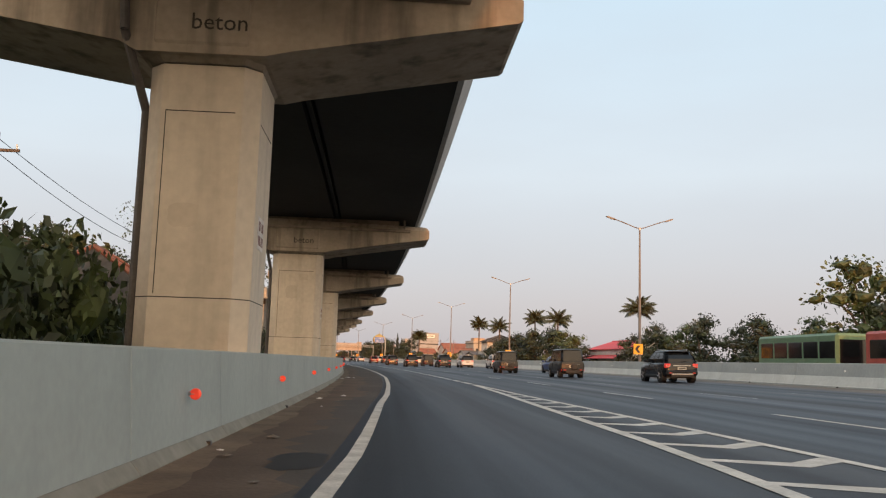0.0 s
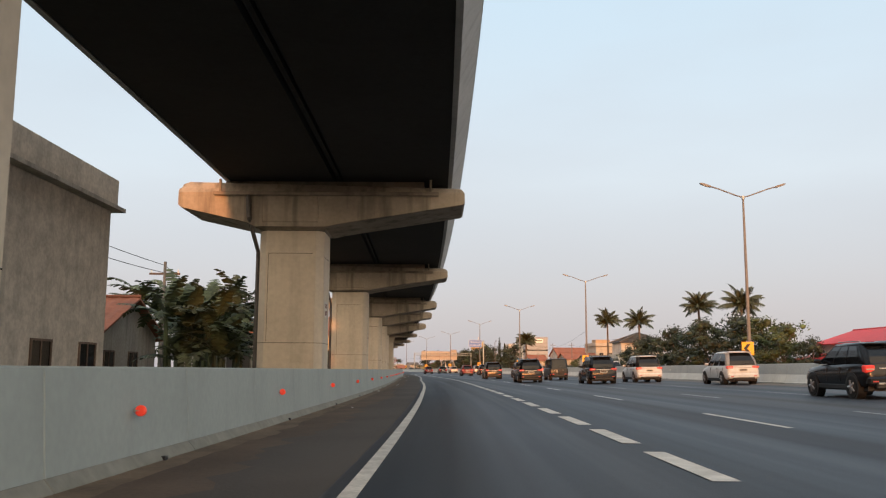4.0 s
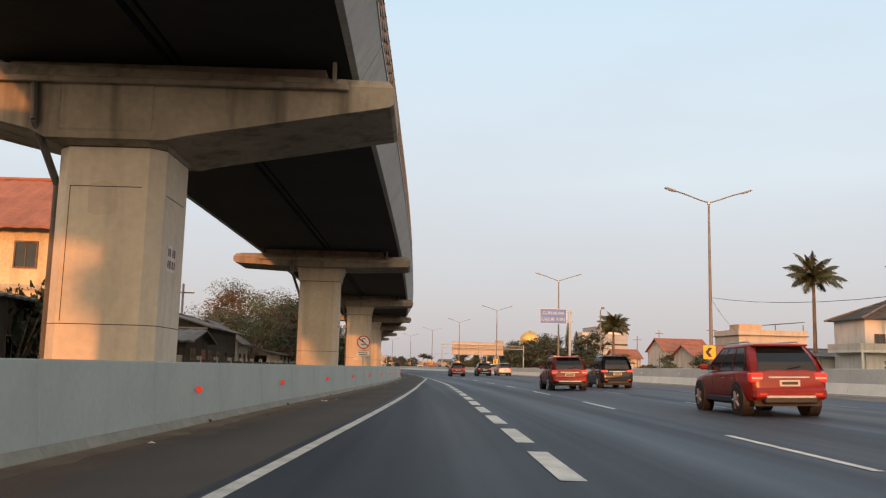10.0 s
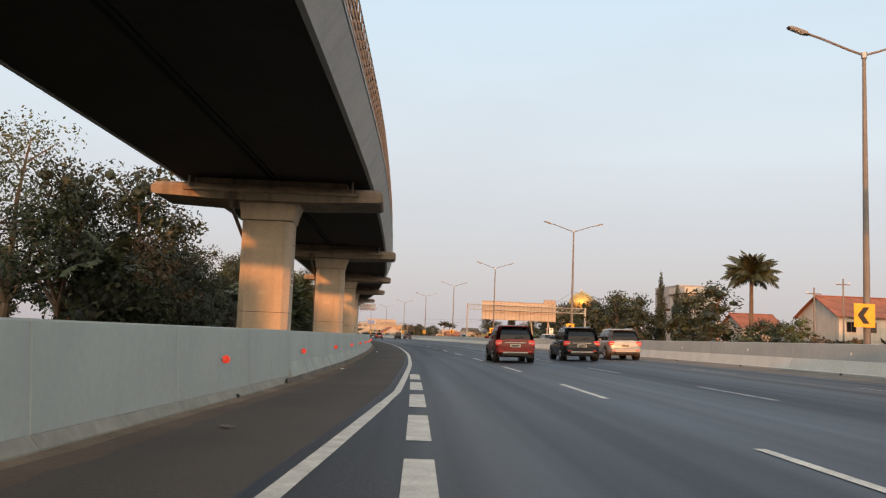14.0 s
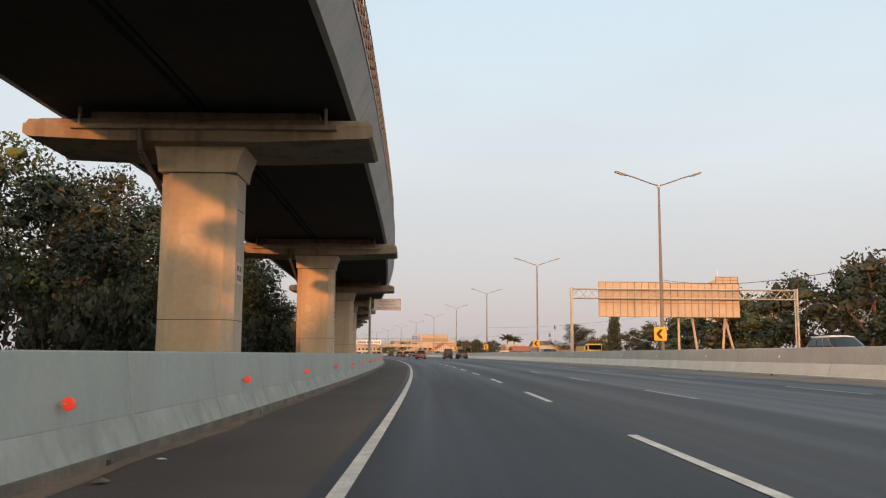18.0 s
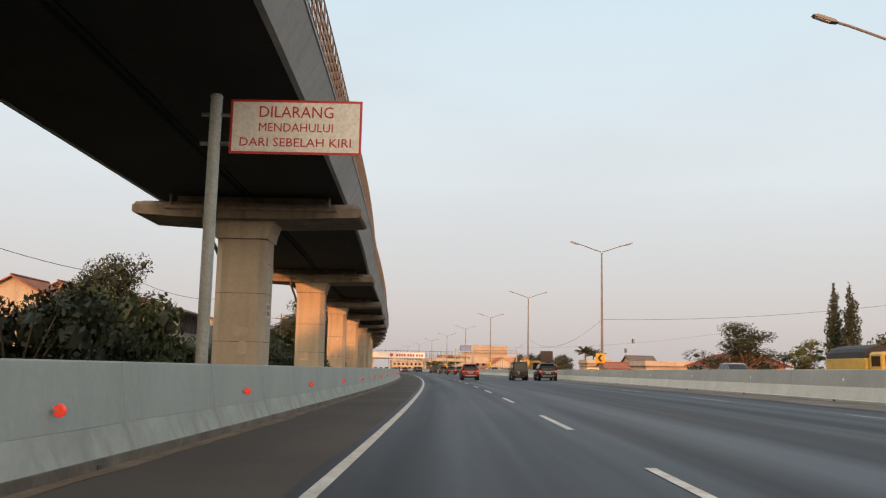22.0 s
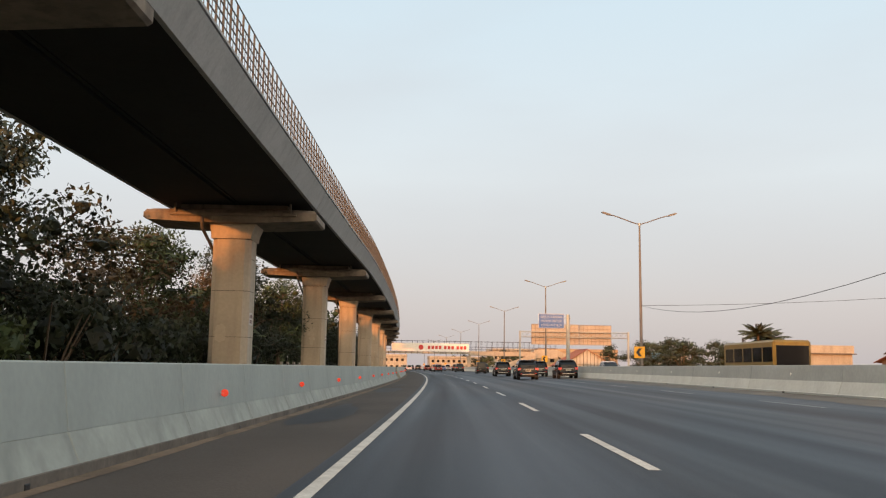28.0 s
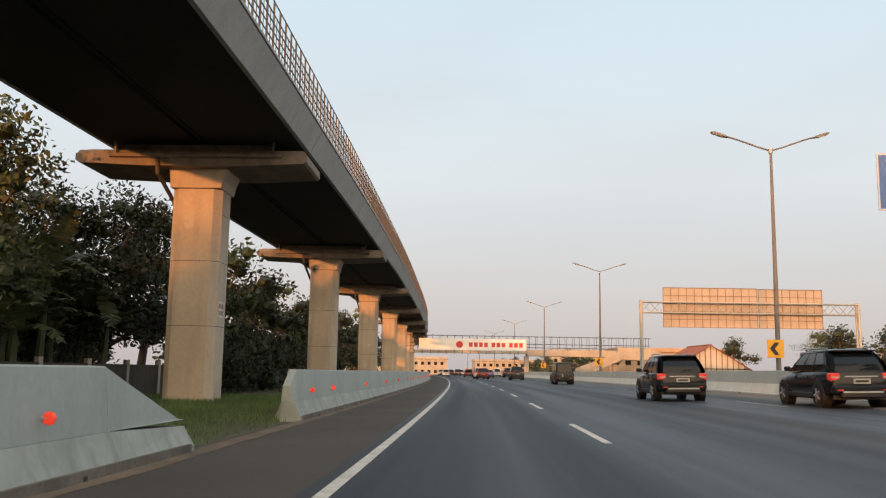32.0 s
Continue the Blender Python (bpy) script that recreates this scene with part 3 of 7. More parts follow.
def barrier_mesh(name, outline, length, mats, split, taper0=0.0, taper1=0.0):
    verts, faces, idx = [], [], []
    k = len(outline)
    rows = [(0.0, taper0), (0.012, taper0), (length - 0.012, taper1), (length, taper1)]
    for i, (y, tp) in enumerate(rows):
        inset = 0.012 if i in (0, 3) else 0.0
        for x, z in outline:
            verts.append((x - inset if x > -0.3 else x + inset, y, z if tp == 0 else min(z, tp)))
    for i in range(3):
        for j in range(k):
            a, b = i * k + j, i * k + (j + 1) % k
            faces.append((a, a + k, b + k, b))
            zm = (outline[j][1] + outline[(j + 1) % k][1]) / 2
            idx.append(1 if zm < split and zm > -0.1 else 0)
    faces.append(tuple(range(k)))
    faces.append(tuple(range(3 * k, 4 * k))[::-1])
    idx += [0, 0]
    me = bpy.data.meshes.new(name)
    me.from_pydata(verts, [], faces)
    for m in mats:
        me.materials.append(m)
    me.polygons.foreach_set("material_index", idx)
    me.update()
    return me


def reflector_meshes():
    bm = bmesh.new()
    tube(bm, (0, 0, 0), (0.07, 0, 0), 0.03, n=8)
    br = bpy.data.meshes.new("bracket")
    bm.to_mesh(br)
    bm.free()
    br.materials.append(M["steel"])
    bm = bmesh.new()
    tube(bm, (0.0, -0.02, 0), (0.0, 0.015, 0), 0.066, n=14)
    tube(bm, (0.0, -0.028, 0), (0.0, -0.02, 0), 0.048, 0.066, n=14)
    ds = bpy.data.meshes.new("disc")
    bm.to_mesh(ds)
    bm.free()
    ds.materials.append(M["red"])
    return br, ds


BRACKET, DISC = reflector_meshes()
bm = boxes((-0.16, 0.006, -0.055, 0.055, -0.02, 0.075), bevel=0.006)
SCUPPER = bpy.data.meshes.new("drain_hole")
bm.to_mesh(SCUPPER)
bm.free()
SCUPPER.materials.append(M["black"])


def child(name, me, parent, m, label=""):
    ob = new(name, me)
    ob.parent = parent
    ob.matrix_basis = m
    if label:
        ob["label"] = label
    return ob


BODY_A = [(-0.1, 0.16), (-0.17, 1.175), (-0.19, 1.195), (-0.44, 1.195), (-0.46, 1.175), (-0.54, 0.16)]
FOOT_A = [(0.0, -0.3), (0.0, 0.04), (-0.097, 0.157), (-0.545, 0.157), (-0.62, -0.3)]
BODY_B = [(-0.17, 0.45), (-0.26, 1.165), (-0.28, 1.185), (-0.46, 1.185), (-0.48, 1.165), (-0.6, 0.45)]
FOOT_B = [(0.0, -0.3), (0.0, 0.1), (-0.02, 0.12), (-0.168, 0.447), (-0.602, 0.447), (-0.74, 0.1), (-0.74, -0.3)]
BODY_S = [(-0.17, 0.45), (-0.26, 1.165), (-0.28, 1.185), (-0.42, 1.185), (-0.44, 1.165), (-0.46, 0.45)]
FOOT_S = [(0.0, -0.3), (0.0, 0.1), (-0.02, 0.12), (-0.168, 0.447), (-0.462, 0.447), (-0.47, 0.1), (-0.47, -0.3)]


def wall_pair(body, foot, low, t0=0.0, t1=0.0):
    b = barrier_mesh("wall_body", body, SEG - 0.012, [M["barrier"], M["barrier"]], -1, max(t0, 0.46) if t0 else 0.0, max(t1, 0.46) if t1 else 0.0)
    f = barrier_mesh("wall_foot", foot, SEG - 0.012, [low, low], -1, t0 if t0 < 0.45 else 0.0, t1 if t1 < 0.45 else 0.0)
    return b, f


WALL_A = wall_pair(BODY_A, FOOT_A, M["barrier_dirty"])
WALL_B = wall_pair(BODY_B, FOOT_B, M["barrier_low"])
WALL_END = wall_pair(BODY_B, FOOT_B, M["barrier_low"], 0.0, 0.36)
WALL_START = wall_pair(BODY_S, FOOT_S, M["barrier_low"], 0.8, 0.0)
GAP0, GAP1 = 450.2, 457.9


def reflector_s(k):
    """Where the k-th red reflector stands."""
    if k < 0:
        return -105.3 + 8.7 * k
    return float(np.interp(k, (0, 1, 5, 12, 21, 33, 38, 49, 62, 66, 106), (-105.3, -96.6, -60.1, 3.0, 79.7, 179.9, 220.5, 311.0, 416.2, 446.4, 782)))


def wall(s0, s1, me, refl):
    p, q = at(s0, foot_u(s0), road_z(s0, foot_u(s0))), at(s1, foot_u(s1), road_z(s1, foot_u(s1)))
    d = q - p
    ob = new("concrete_barrier")
    ob.matrix_basis = Matrix.Translation(p) @ d.to_track_quat("Y", "Z").to_matrix().to_4x4() @ Matrix.Diagonal((1, d.length / SEG, 1, 1))
    child("wall_body", me[0], ob, Matrix())
    child("wall_foot", me[1], ob, Matrix())
    if s0 < 132:
        tagged(ob, "grey-green painted concrete roadside wall, stained at its foot", "barrier", "roadside barrier segments")
    else:
        tagged(ob, "grey-green concrete barrier with a paler sloping foot", "barrier", "roadside barrier segments")
    if refl:
        x = -0.1 if s0 < 132 else -0.17
        r = child("reflector", BRACKET, ob, pose(x, 2.15, 0.68), "red round reflector on a short bracket")
        child("disc", DISC, r, pose(0.08, 0, 0))
        child("drain_hole", SCUPPER, ob, pose(0.024, 3.0, 0.0), "black drain hole")


for k in range(-8, 105):
    a, b = reflector_s(k), reflector_s(k + 1)
    h = (b - a) / 4
    if k in (66, 67):
        continue
    kind = WALL_A if a < 132 else WALL_B
    wall(a - h, a + h, kind, True)
    wall(a + h, b - h, kind, False)
wall(446.4 - 2.0, GAP0 - 2.6, WALL_B, True)
wall(GAP0 - 2.6, GAP0, WALL_END, False)
wall(GAP1, GAP1 + 0.7, WALL_START, False)
e = reflector_s(68) - (reflector_s(69) - reflector_s(68)) / 4
wall(GAP1 + 0.7, e, WALL_B, True)
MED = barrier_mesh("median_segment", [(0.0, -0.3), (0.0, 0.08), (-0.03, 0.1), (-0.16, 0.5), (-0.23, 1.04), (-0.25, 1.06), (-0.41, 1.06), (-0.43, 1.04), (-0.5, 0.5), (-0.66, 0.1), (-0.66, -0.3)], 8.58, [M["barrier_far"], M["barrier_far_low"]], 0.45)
bm = tubes(((0, 0, 0), (0.05, 0, 0), 0.05, 0.05))
STUD = bpy.data.meshes.new("stud")
bm.to_mesh(STUD)
bm.free()
STUD.materials.append(M["white"])
s, k = -170.0, 0
while s < 860:
    p, q = at(s + 8.6, 0.72, road_z(s + 8.6, 0.7)), at(s, 0.72, road_z(s, 0.7))
    ob = new("median_barrier", MED)
    ob.matrix_basis = Matrix.Translation(p) @ (q - p).to_track_quat("Y", "Z").to_matrix().to_4x4()
    tagged(ob, "pale concrete median barrier with a whiter foot", "barrier", "median barrier segments")
    child("stud", STUD, ob, pose(-0.22, 4.3, 0.72), "small white reflector")
    child("drain_hole", SCUPPER, ob, pose(0.03, 4.0, 0.0), "black drain hole")
    s += 8.6

# ---- viaduct ----
# piers before -128 are out of view, added to keep low sun from under the deck
PIERS = [-268, -240, -212, -184, -156, -128, -100.5, -71.8, -46.2, -20.5, 5.6, 30.1, 44.9, 63.7, 93.2, 122.8, 152, 180.6, 211.5, 237.8, 267.1, 295.7, 325.4, 355.2, 382.9, 410.8, 439.9, 470] + [498 + 29 * k for k in range(8)]


def pier_u(s):
    return float(np.interp(s, (-151, -100.5, -72, -46, 5, 30, 45, 64, 93, 123, 152, 181, 211, 238, 267, 296, 325, 355, 383, 411, 440, 470, 505, 550, 600, 800), (23.3, 23.42, 24.3, 24.1, 24.4, 24.3, 24.0, 23.8, 22.6, 21.75, 21.13, 20.5, 20.45, 20.3, 20.95, 21.85, 23.18, 24.05, 24.35, 24.15, 24.05, 23.95, 23.4, 22.9, 22.2, 21.4)))


def tip_u(s):
    """Right end of the cap beams."""
    return float(np.interp(s, (-151, -46, 30, 64, 93, 123, 152, 181, 211, 238, 267, 296, 325, 355, 411, 470, 505, 550, 600, 800), (17.8, 17.8, 18.0, 17.85, 17.7, 17.1, 16.35, 15.7, 15.62, 15.65, 16.2, 17.05, 18.6, 19.3, 19.93, 19.65, 19.2, 18.75, 18.0, 17.2)))


def left_u(s):
    """Left end of the cap beams."""
    return float(np.interp(s, (-151, 30, 45, 93, 123, 152, 181, 211, 238, 267, 296, 325, 355, 411, 470, 550, 600, 800), (28.3, 28.4, 28.1, 27.15, 26.35, 25.8, 25.3, 25.0, 25.1, 25.6, 26.1, 27.4, 28.2, 28.3, 28.4, 27.4, 26.6, 25.8)))


def cap_top(s):
    """Height of the cap beams' upper side."""
    return float(np.interp(s, (-151, 5.6, 30, 45, 64, 93, 123, 152, 181, 211, 238, 267, 296, 325, 355, 383, 411, 440, 470, 520, 800), (7.75, 7.75, 7.5, 7.4, 7.12, 6.97, 6.92, 7.05, 7.25, 7.4, 7.3, 7.22, 7.5, 7.88, 8.15, 8.38, 8.56, 8.93, 9.25, 9.5, 9.7)))


def deck_z(s):
    """Height of the deck's underside."""
    return cap_top(s) + 0.3


def col_w(s):
    return float(np.interp(s, (-100.5, -72, 50, 110, 325, 355), (1.97, 2.45, 2.3, 2.12, 2.05, 1.9)))


def soft_prism(pts, y0, y1, top, drop=0.2, run=0.24):
    """An outline drawn out along y whose upper edges are rounded off at both ends; pts in x, z."""
    low = [(x, min(z, top - drop)) for x, z in pts]
    mid = [(x, min(z, top - drop * 0.3)) for x, z in pts]
    rows = [(y0, low), (y0 + run * 0.35, mid), (y0 + run, pts), (y1 - run, pts), (y1 - run * 0.35, mid), (y1, low)]
    bm = bmesh.new()
    rings = [[bm.verts.new((x, y, z)) for x, z in p] for y, p in rows]
    n = len(pts)
    for a, b in zip(rings[:-1], rings[1:]):
        for i in range(n):
            bm.faces.new((a[i], a[(i + 1) % n], b[(i + 1) % n], b[i]))
    bm.faces.new(rings[0][::-1])
    bm.faces.new(rings[-1])
    bmesh.ops.recalc_face_normals(bm, faces=bm.faces)
    return bm


def make_pier(s):
    uc, w = pier_u(s), col_w(s)
    early = s < 80
    skin = M["pier_bright"] if early else M["pier"]
    dp = 2.2 if early else 1.65
    hw, hd, c = w / 2, dp / 2, 0.28
    old = "tall octagonal concrete pier under a deep stained hammerhead cap beam" if early else "tall octagonal concrete pier under a slender hammerhead cap beam"
    t = thing("viaduct_pier", place(s + 0.07 + hd, uc, -0.3), old, "pier", "viaduct piers")
    ct = cap_top(s) + 0.3
    zt = ct - (1.6 if early else 1.4)
    rim = [(-hw, -hd + c), (-hw + c, -hd), (hw - c, -hd), (hw, -hd + c), (hw, hd - c), (hw - c, hd), (-hw + c, hd), (-hw, hd - c)]
    part("column", slab(rim, 0, zt), skin, t)
    # form lines and the border of the cast panel
    for z in (zt * 0.36, zt * 0.66) if s > 290 else (zt * 0.36,):
        part("form_line", slab([(x * 1.003, y * 1.003) for x, y in rim], z, z + 0.018), M["joint"], t)
    pz = zt - 0.85
    if early:
        part("panel_line", boxes((-hw + c + 0.08, hw - c - 0.12, -hd - 0.005, -hd + 0.01, pz, pz + 0.018), (-hw + c + 0.08, -hw + c + 0.095, -hd - 0.005, -hd + 0.01, zt * 0.37, pz)), M["joint"], t)
    part("panel_line", boxes((hw - 0.01, hw + 0.005, -hd + c + 0.1, hd - c - 0.2, pz - 0.1, pz - 0.082)), M["joint"], t)
    pr_ = random.Random(int(s * 7))
    # smoothed repairs of another shade
    patches = []
    for k in range(pr_.randrange(1, 4)):
        x, z = pr_.uniform(-hw + c, hw - c - 0.7), pr_.uniform(1.4, zt - 0.6)
        patches.append((x, x + pr_.uniform(0.3, 0.7), z, z + pr_.uniform(0.15, 0.9)))
    for k, (x0, x1, z0, z1) in enumerate(patches):
        n, xm, zm = 18, (x0 + x1) / 2, (z0 + z1) / 2
        ring = []
        for i in range(n):
            g = i * math.tau / n
            c_, s_ = math.cos(g), math.sin(g)
            f = pr_.uniform(0.86, 1.0) / max(abs(c_), abs(s_)) ** 0.8
            ring.append((xm + (x1 - x0) / 2 * c_ * f, zm + (z1 - z0) / 2 * s_ * f))
        part("repair_patch", prism(ring, -hd - 0.003, -hd + 0.01), M["pier_patch"] if k % 2 == 0 else M["pier_pale"], t, "smoothed patch of repaired concrete")
    a, b = left_u(s) - uc, uc - tip_u(s)
    part("joint", slab([(x * 0.97, y * 0.97) for x, y in rim], zt - 0.01, zt + 0.03), M["joint"], t)
    if early:
        k, cf, lt = hw + 0.12, 1.45, 0.2
        arm = [(-a, ct - 0.9 + lt), (-a + 0.1, ct - 1.0 + lt), (-k - 0.3, ct - 1.34), (-k, ct - 1.5), (k, ct - 1.5), (k + 0.4, ct - 1.4), (b - 0.08, ct - 0.66), (b, ct - 0.6), (b, ct - 0.22), (b - 0.12, ct - 0.06), (b - 0.35, ct), (-a + 0.35, ct + lt), (-a + 0.1, ct - 0.08 + lt), (-a, ct - 0.28 + lt)]
        cap = bmesh.new()
        rings = [[cap.verts.new((x * fx, y * fy, z)) for x, y in rim] for fx, fy, z in ((1.0, 1.04, zt + 0.025), ((k - 0.03) / hw, (cf - 0.05) / hd, zt + 0.16), (k / hw, (cf + 0.03) / hd, zt + 0.3), (k / hw, (cf + 0.03) / hd, ct - 0.24), (k / hw * 0.97, (cf - 0.06) / hd, ct - 0.14))]
        for p, q in zip(rings[:-1], rings[1:]):
            for i in range(8):
                cap.faces.new((p[i], p[(i + 1) % 8], q[(i + 1) % 8], q[i]))
        cap.faces.new(rings[0][::-1])
        cap.faces.new(rings[-1])
        # capital takes the darker cap colour, which holds the deck's shade
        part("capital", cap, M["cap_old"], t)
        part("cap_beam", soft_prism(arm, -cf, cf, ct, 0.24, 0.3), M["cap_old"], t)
    else:
        k, cf = hw + 0.02, 1.5
        part("capital", soft_prism([(-k, zt + 0.025), (k, zt + 0.025), (k + 0.06, zt + 0.35), (k + 0.22, ct - 0.64), (-k - 0.12, ct - 0.64), (-k - 0.03, zt + 0.35)], -hd - 0.1, hd + 0.1, ct, 0.0), M["pier"], t)
        arm = [(-a, ct - 0.46), (-a + 0.12, ct - 0.55), (-k - 0.9, ct - 0.66), (k + 0.9, ct - 0.66), (b - 0.1, ct - 0.55), (b, ct - 0.48), (b, ct - 0.2), (b - 0.12, ct - 0.06), (b - 0.4, ct), (-a + 0.4, ct), (-a + 0.12, ct - 0.06), (-a, ct - 0.2)]
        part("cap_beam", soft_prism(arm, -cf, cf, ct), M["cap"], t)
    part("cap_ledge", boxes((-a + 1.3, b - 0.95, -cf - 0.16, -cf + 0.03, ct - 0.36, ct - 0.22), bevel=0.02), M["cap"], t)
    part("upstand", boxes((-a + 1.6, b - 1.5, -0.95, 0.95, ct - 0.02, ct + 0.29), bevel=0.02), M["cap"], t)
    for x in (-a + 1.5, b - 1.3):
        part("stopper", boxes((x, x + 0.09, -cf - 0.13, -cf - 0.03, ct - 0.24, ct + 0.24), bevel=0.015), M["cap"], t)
    px, pd = -hw - 0.12, -hd + 0.45 if early else hd - 0.1
    part("drain_pipe", tubes(((px - 0.25, -cf - 0.06, ct - 0.3), (px - 0.2, -cf - 0.05, zt + 0.45), 0.08), ((px - 0.2, -cf - 0.05, zt + 0.45), (px + 0.02, pd, zt - 0.75), 0.08), ((px + 0.02, pd, zt - 0.75), (px + 0.02, pd, 0.0), 0.08)), M["pipe"], t, "dark drain pipe")
    # stencilled plate on the side to the road
    if not -140 < s < 480:
        return t
    pl = part("plate", boxes((hw, hw + 0.014, -0.42, 0.24, 3.3, 3.9), bevel=0.004), M["stencil"], t, "small white stencilled plate")
    for z, bars in ((3.64, ((-0.36, -0.27), (-0.23, -0.17), (-0.05, 0.03), (0.07, 0.17))), (3.38, ((-0.37, -0.29), (-0.25, -0.13), (-0.06, 0.04), (0.09, 0.17)))):
        for y0, y1 in bars:
            part("plate_bar", boxes((hw + 0.014, hw + 0.017, y0, y1, z, z + 0.17)), M["plate_ink"], pl)
    if s in (-100.5, -71.8):
        text("lettering", "beton", 0.42, M["joint"], t, (0.3, -cf - 0.034, ct - 0.95), 0.95)
    return t


for s in PIERS:
    make_pier(s)

RAIL_H = 1.62


def railing_mesh(length):
    bm = bmesh.new()
    for x in (length * k / 6 for k in range(6)):
        box(bm, -0.028, 0.028, x, x + 0.045, 0, RAIL_H)
    for z in (0.1, 0.38, 0.66, 0.94, 1.22, RAIL_H):
        box(bm, -0.016, 0.016, 0, length, z - 0.014, z + 0.014)
    for i in range(1, 12, 2):
        y = length * i / 12
        box(bm, -0.01, 0.01, y, y + 0.02, 0.1, 1.22)
    me = bpy.data.meshes.new("railing_panel")
    bm.to_mesh(me)
    bm.free()
    me.materials.append(M["rail"])
    return me


RAIL = railing_mesh(4.8)


def soffit_r(s):
    """Right edge of the deck's underside."""
    return float(np.interp(s, (-151, -47, 5.6, 31, 45, 65, 80, 100, 115, 126, 151, 181, 210, 238, 262, 280, 306, 313, 329, 355, 383, 396, 413, 425, 444, 470, 505, 550, 600, 800), (18.4, 18.29, 18.4, 18.51, 18.61, 18.7, 18.48, 18.1, 17.8, 17.52, 16.83, 16.48, 16.16, 16.28, 16.71, 17.2, 18.1, 18.4, 19.15, 19.6, 19.99, 20.16, 20.19, 20.15, 19.89, 19.85, 19.62, 19.2, 18.5, 17.7)))


def soffit_l(s):
    """Left edge of the deck's underside."""
    return float(np.interp(s, (-151, -60, -47, 25, 31, 65, 123, 151, 181, 210, 238, 262, 280, 313, 329, 355, 409, 440, 470, 550, 600, 800), (26.4, 26.52, 26.62, 26.96, 26.85, 26.44, 25.56, 24.95, 24.65, 24.44, 24.5, 24.8, 25.1, 26.05, 26.75, 27.1, 27.62, 27.5, 27.5, 26.5, 25.8, 25.0)))


LEAN, TALL = 0.47, 0.83      # the fascia leans out by LEAN over its height


def deck_edge(s):
    return soffit_r(s) - LEAN


def girder(name, s0, s1, fl, fr, z0, z1, mat, parent, n=6, lean=0.0):
    """A closed beam along the road between u = fr and u = fl; its foot is shifted by lean."""
    verts, faces = [], []
    for i in range(n + 1):
        s = s0 + (s1 - s0) * i / n
        zb = deck_z(s)
        for u, z in ((fr(s) + lean, z0), (fl(s) + lean, z0), (fl(s), z1), (fr(s), z1)):
            verts.append(at(s, u, z + zb))
    for i in range(n):
        for j in range(4):
            a, b = i * 4 + j, i * 4 + (j + 1) % 4
            faces.append((a, b, b + 4, a + 4))
    faces += [(3, 2, 1, 0), tuple(range(4 * n, 4 * n + 4))]
    return mesh_ob(name, verts, faces, mat, parent)


for s0, s1 in zip(PIERS[:-1], PIERS[1:]):
    a, b = s0 + 0.99, s1 + 0.93
    t = thing("viaduct_span", Matrix(), "grey concrete railway viaduct span with steel parapet railing", "viaduct", "viaduct spans")
    mid = lambda s: (soffit_r(s) + soffit_l(s)) / 2
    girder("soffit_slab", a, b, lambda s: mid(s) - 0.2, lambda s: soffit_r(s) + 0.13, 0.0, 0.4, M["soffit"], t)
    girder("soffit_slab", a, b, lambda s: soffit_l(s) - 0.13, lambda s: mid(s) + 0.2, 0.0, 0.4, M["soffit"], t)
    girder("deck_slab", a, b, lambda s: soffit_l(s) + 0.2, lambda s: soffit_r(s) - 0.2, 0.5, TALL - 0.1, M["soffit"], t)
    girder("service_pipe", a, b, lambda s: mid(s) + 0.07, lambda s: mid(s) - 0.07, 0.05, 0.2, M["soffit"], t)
    girder("fascia_panel", a, b, lambda s: deck_edge(s) + 0.15, lambda s: deck_edge(s), -0.03, TALL, M["fascia"], t, 6, LEAN - 0.02)
    girder("fascia_panel", a, b, lambda s: soffit_l(s) + LEAN, lambda s: soffit_l(s) + LEAN - 0.15, -0.03, TALL, M["fascia"], t, 6, -LEAN + 0.02)
    girder("coping_gap", a, b, lambda s: deck_edge(s) + 0.2, lambda s: deck_edge(s) + 0.05, TALL, TALL + 0.07, M["joint"], t)
    girder("coping", a, b, lambda s: deck_edge(s) + 0.22, lambda s: deck_edge(s) - 0.02, TALL + 0.07, TALL + 0.16, M["fascia"], t)
    n = max(1, round((b - a) / 4.8))
    ln = (b - a) / n
    for i in range(n):
        p, q = (at(e, deck_edge(e) + 0.1, TALL + 0.16 + deck_z(e)) for e in (a + ln * i, a + ln * (i + 1)))
        panel = child("railing_panel", RAIL, t, Matrix.Translation(p) @ (q - p).to_track_quat("Y", "Z").to_matrix().to_4x4() @ Matrix.Diagonal((1, ln / 4.8, 1, 1)))
        panel["kind"] = "stuff"

# ---- lamps in the median ----
LAMP_S = [-98.6, -50.5, 0, 48.1, 96.5, 143.9, 191.4, 239.1, 286.5, 333.8, 380.9, 428.6, 476.4, 524, 571.6, 619, 667, 715, 763]


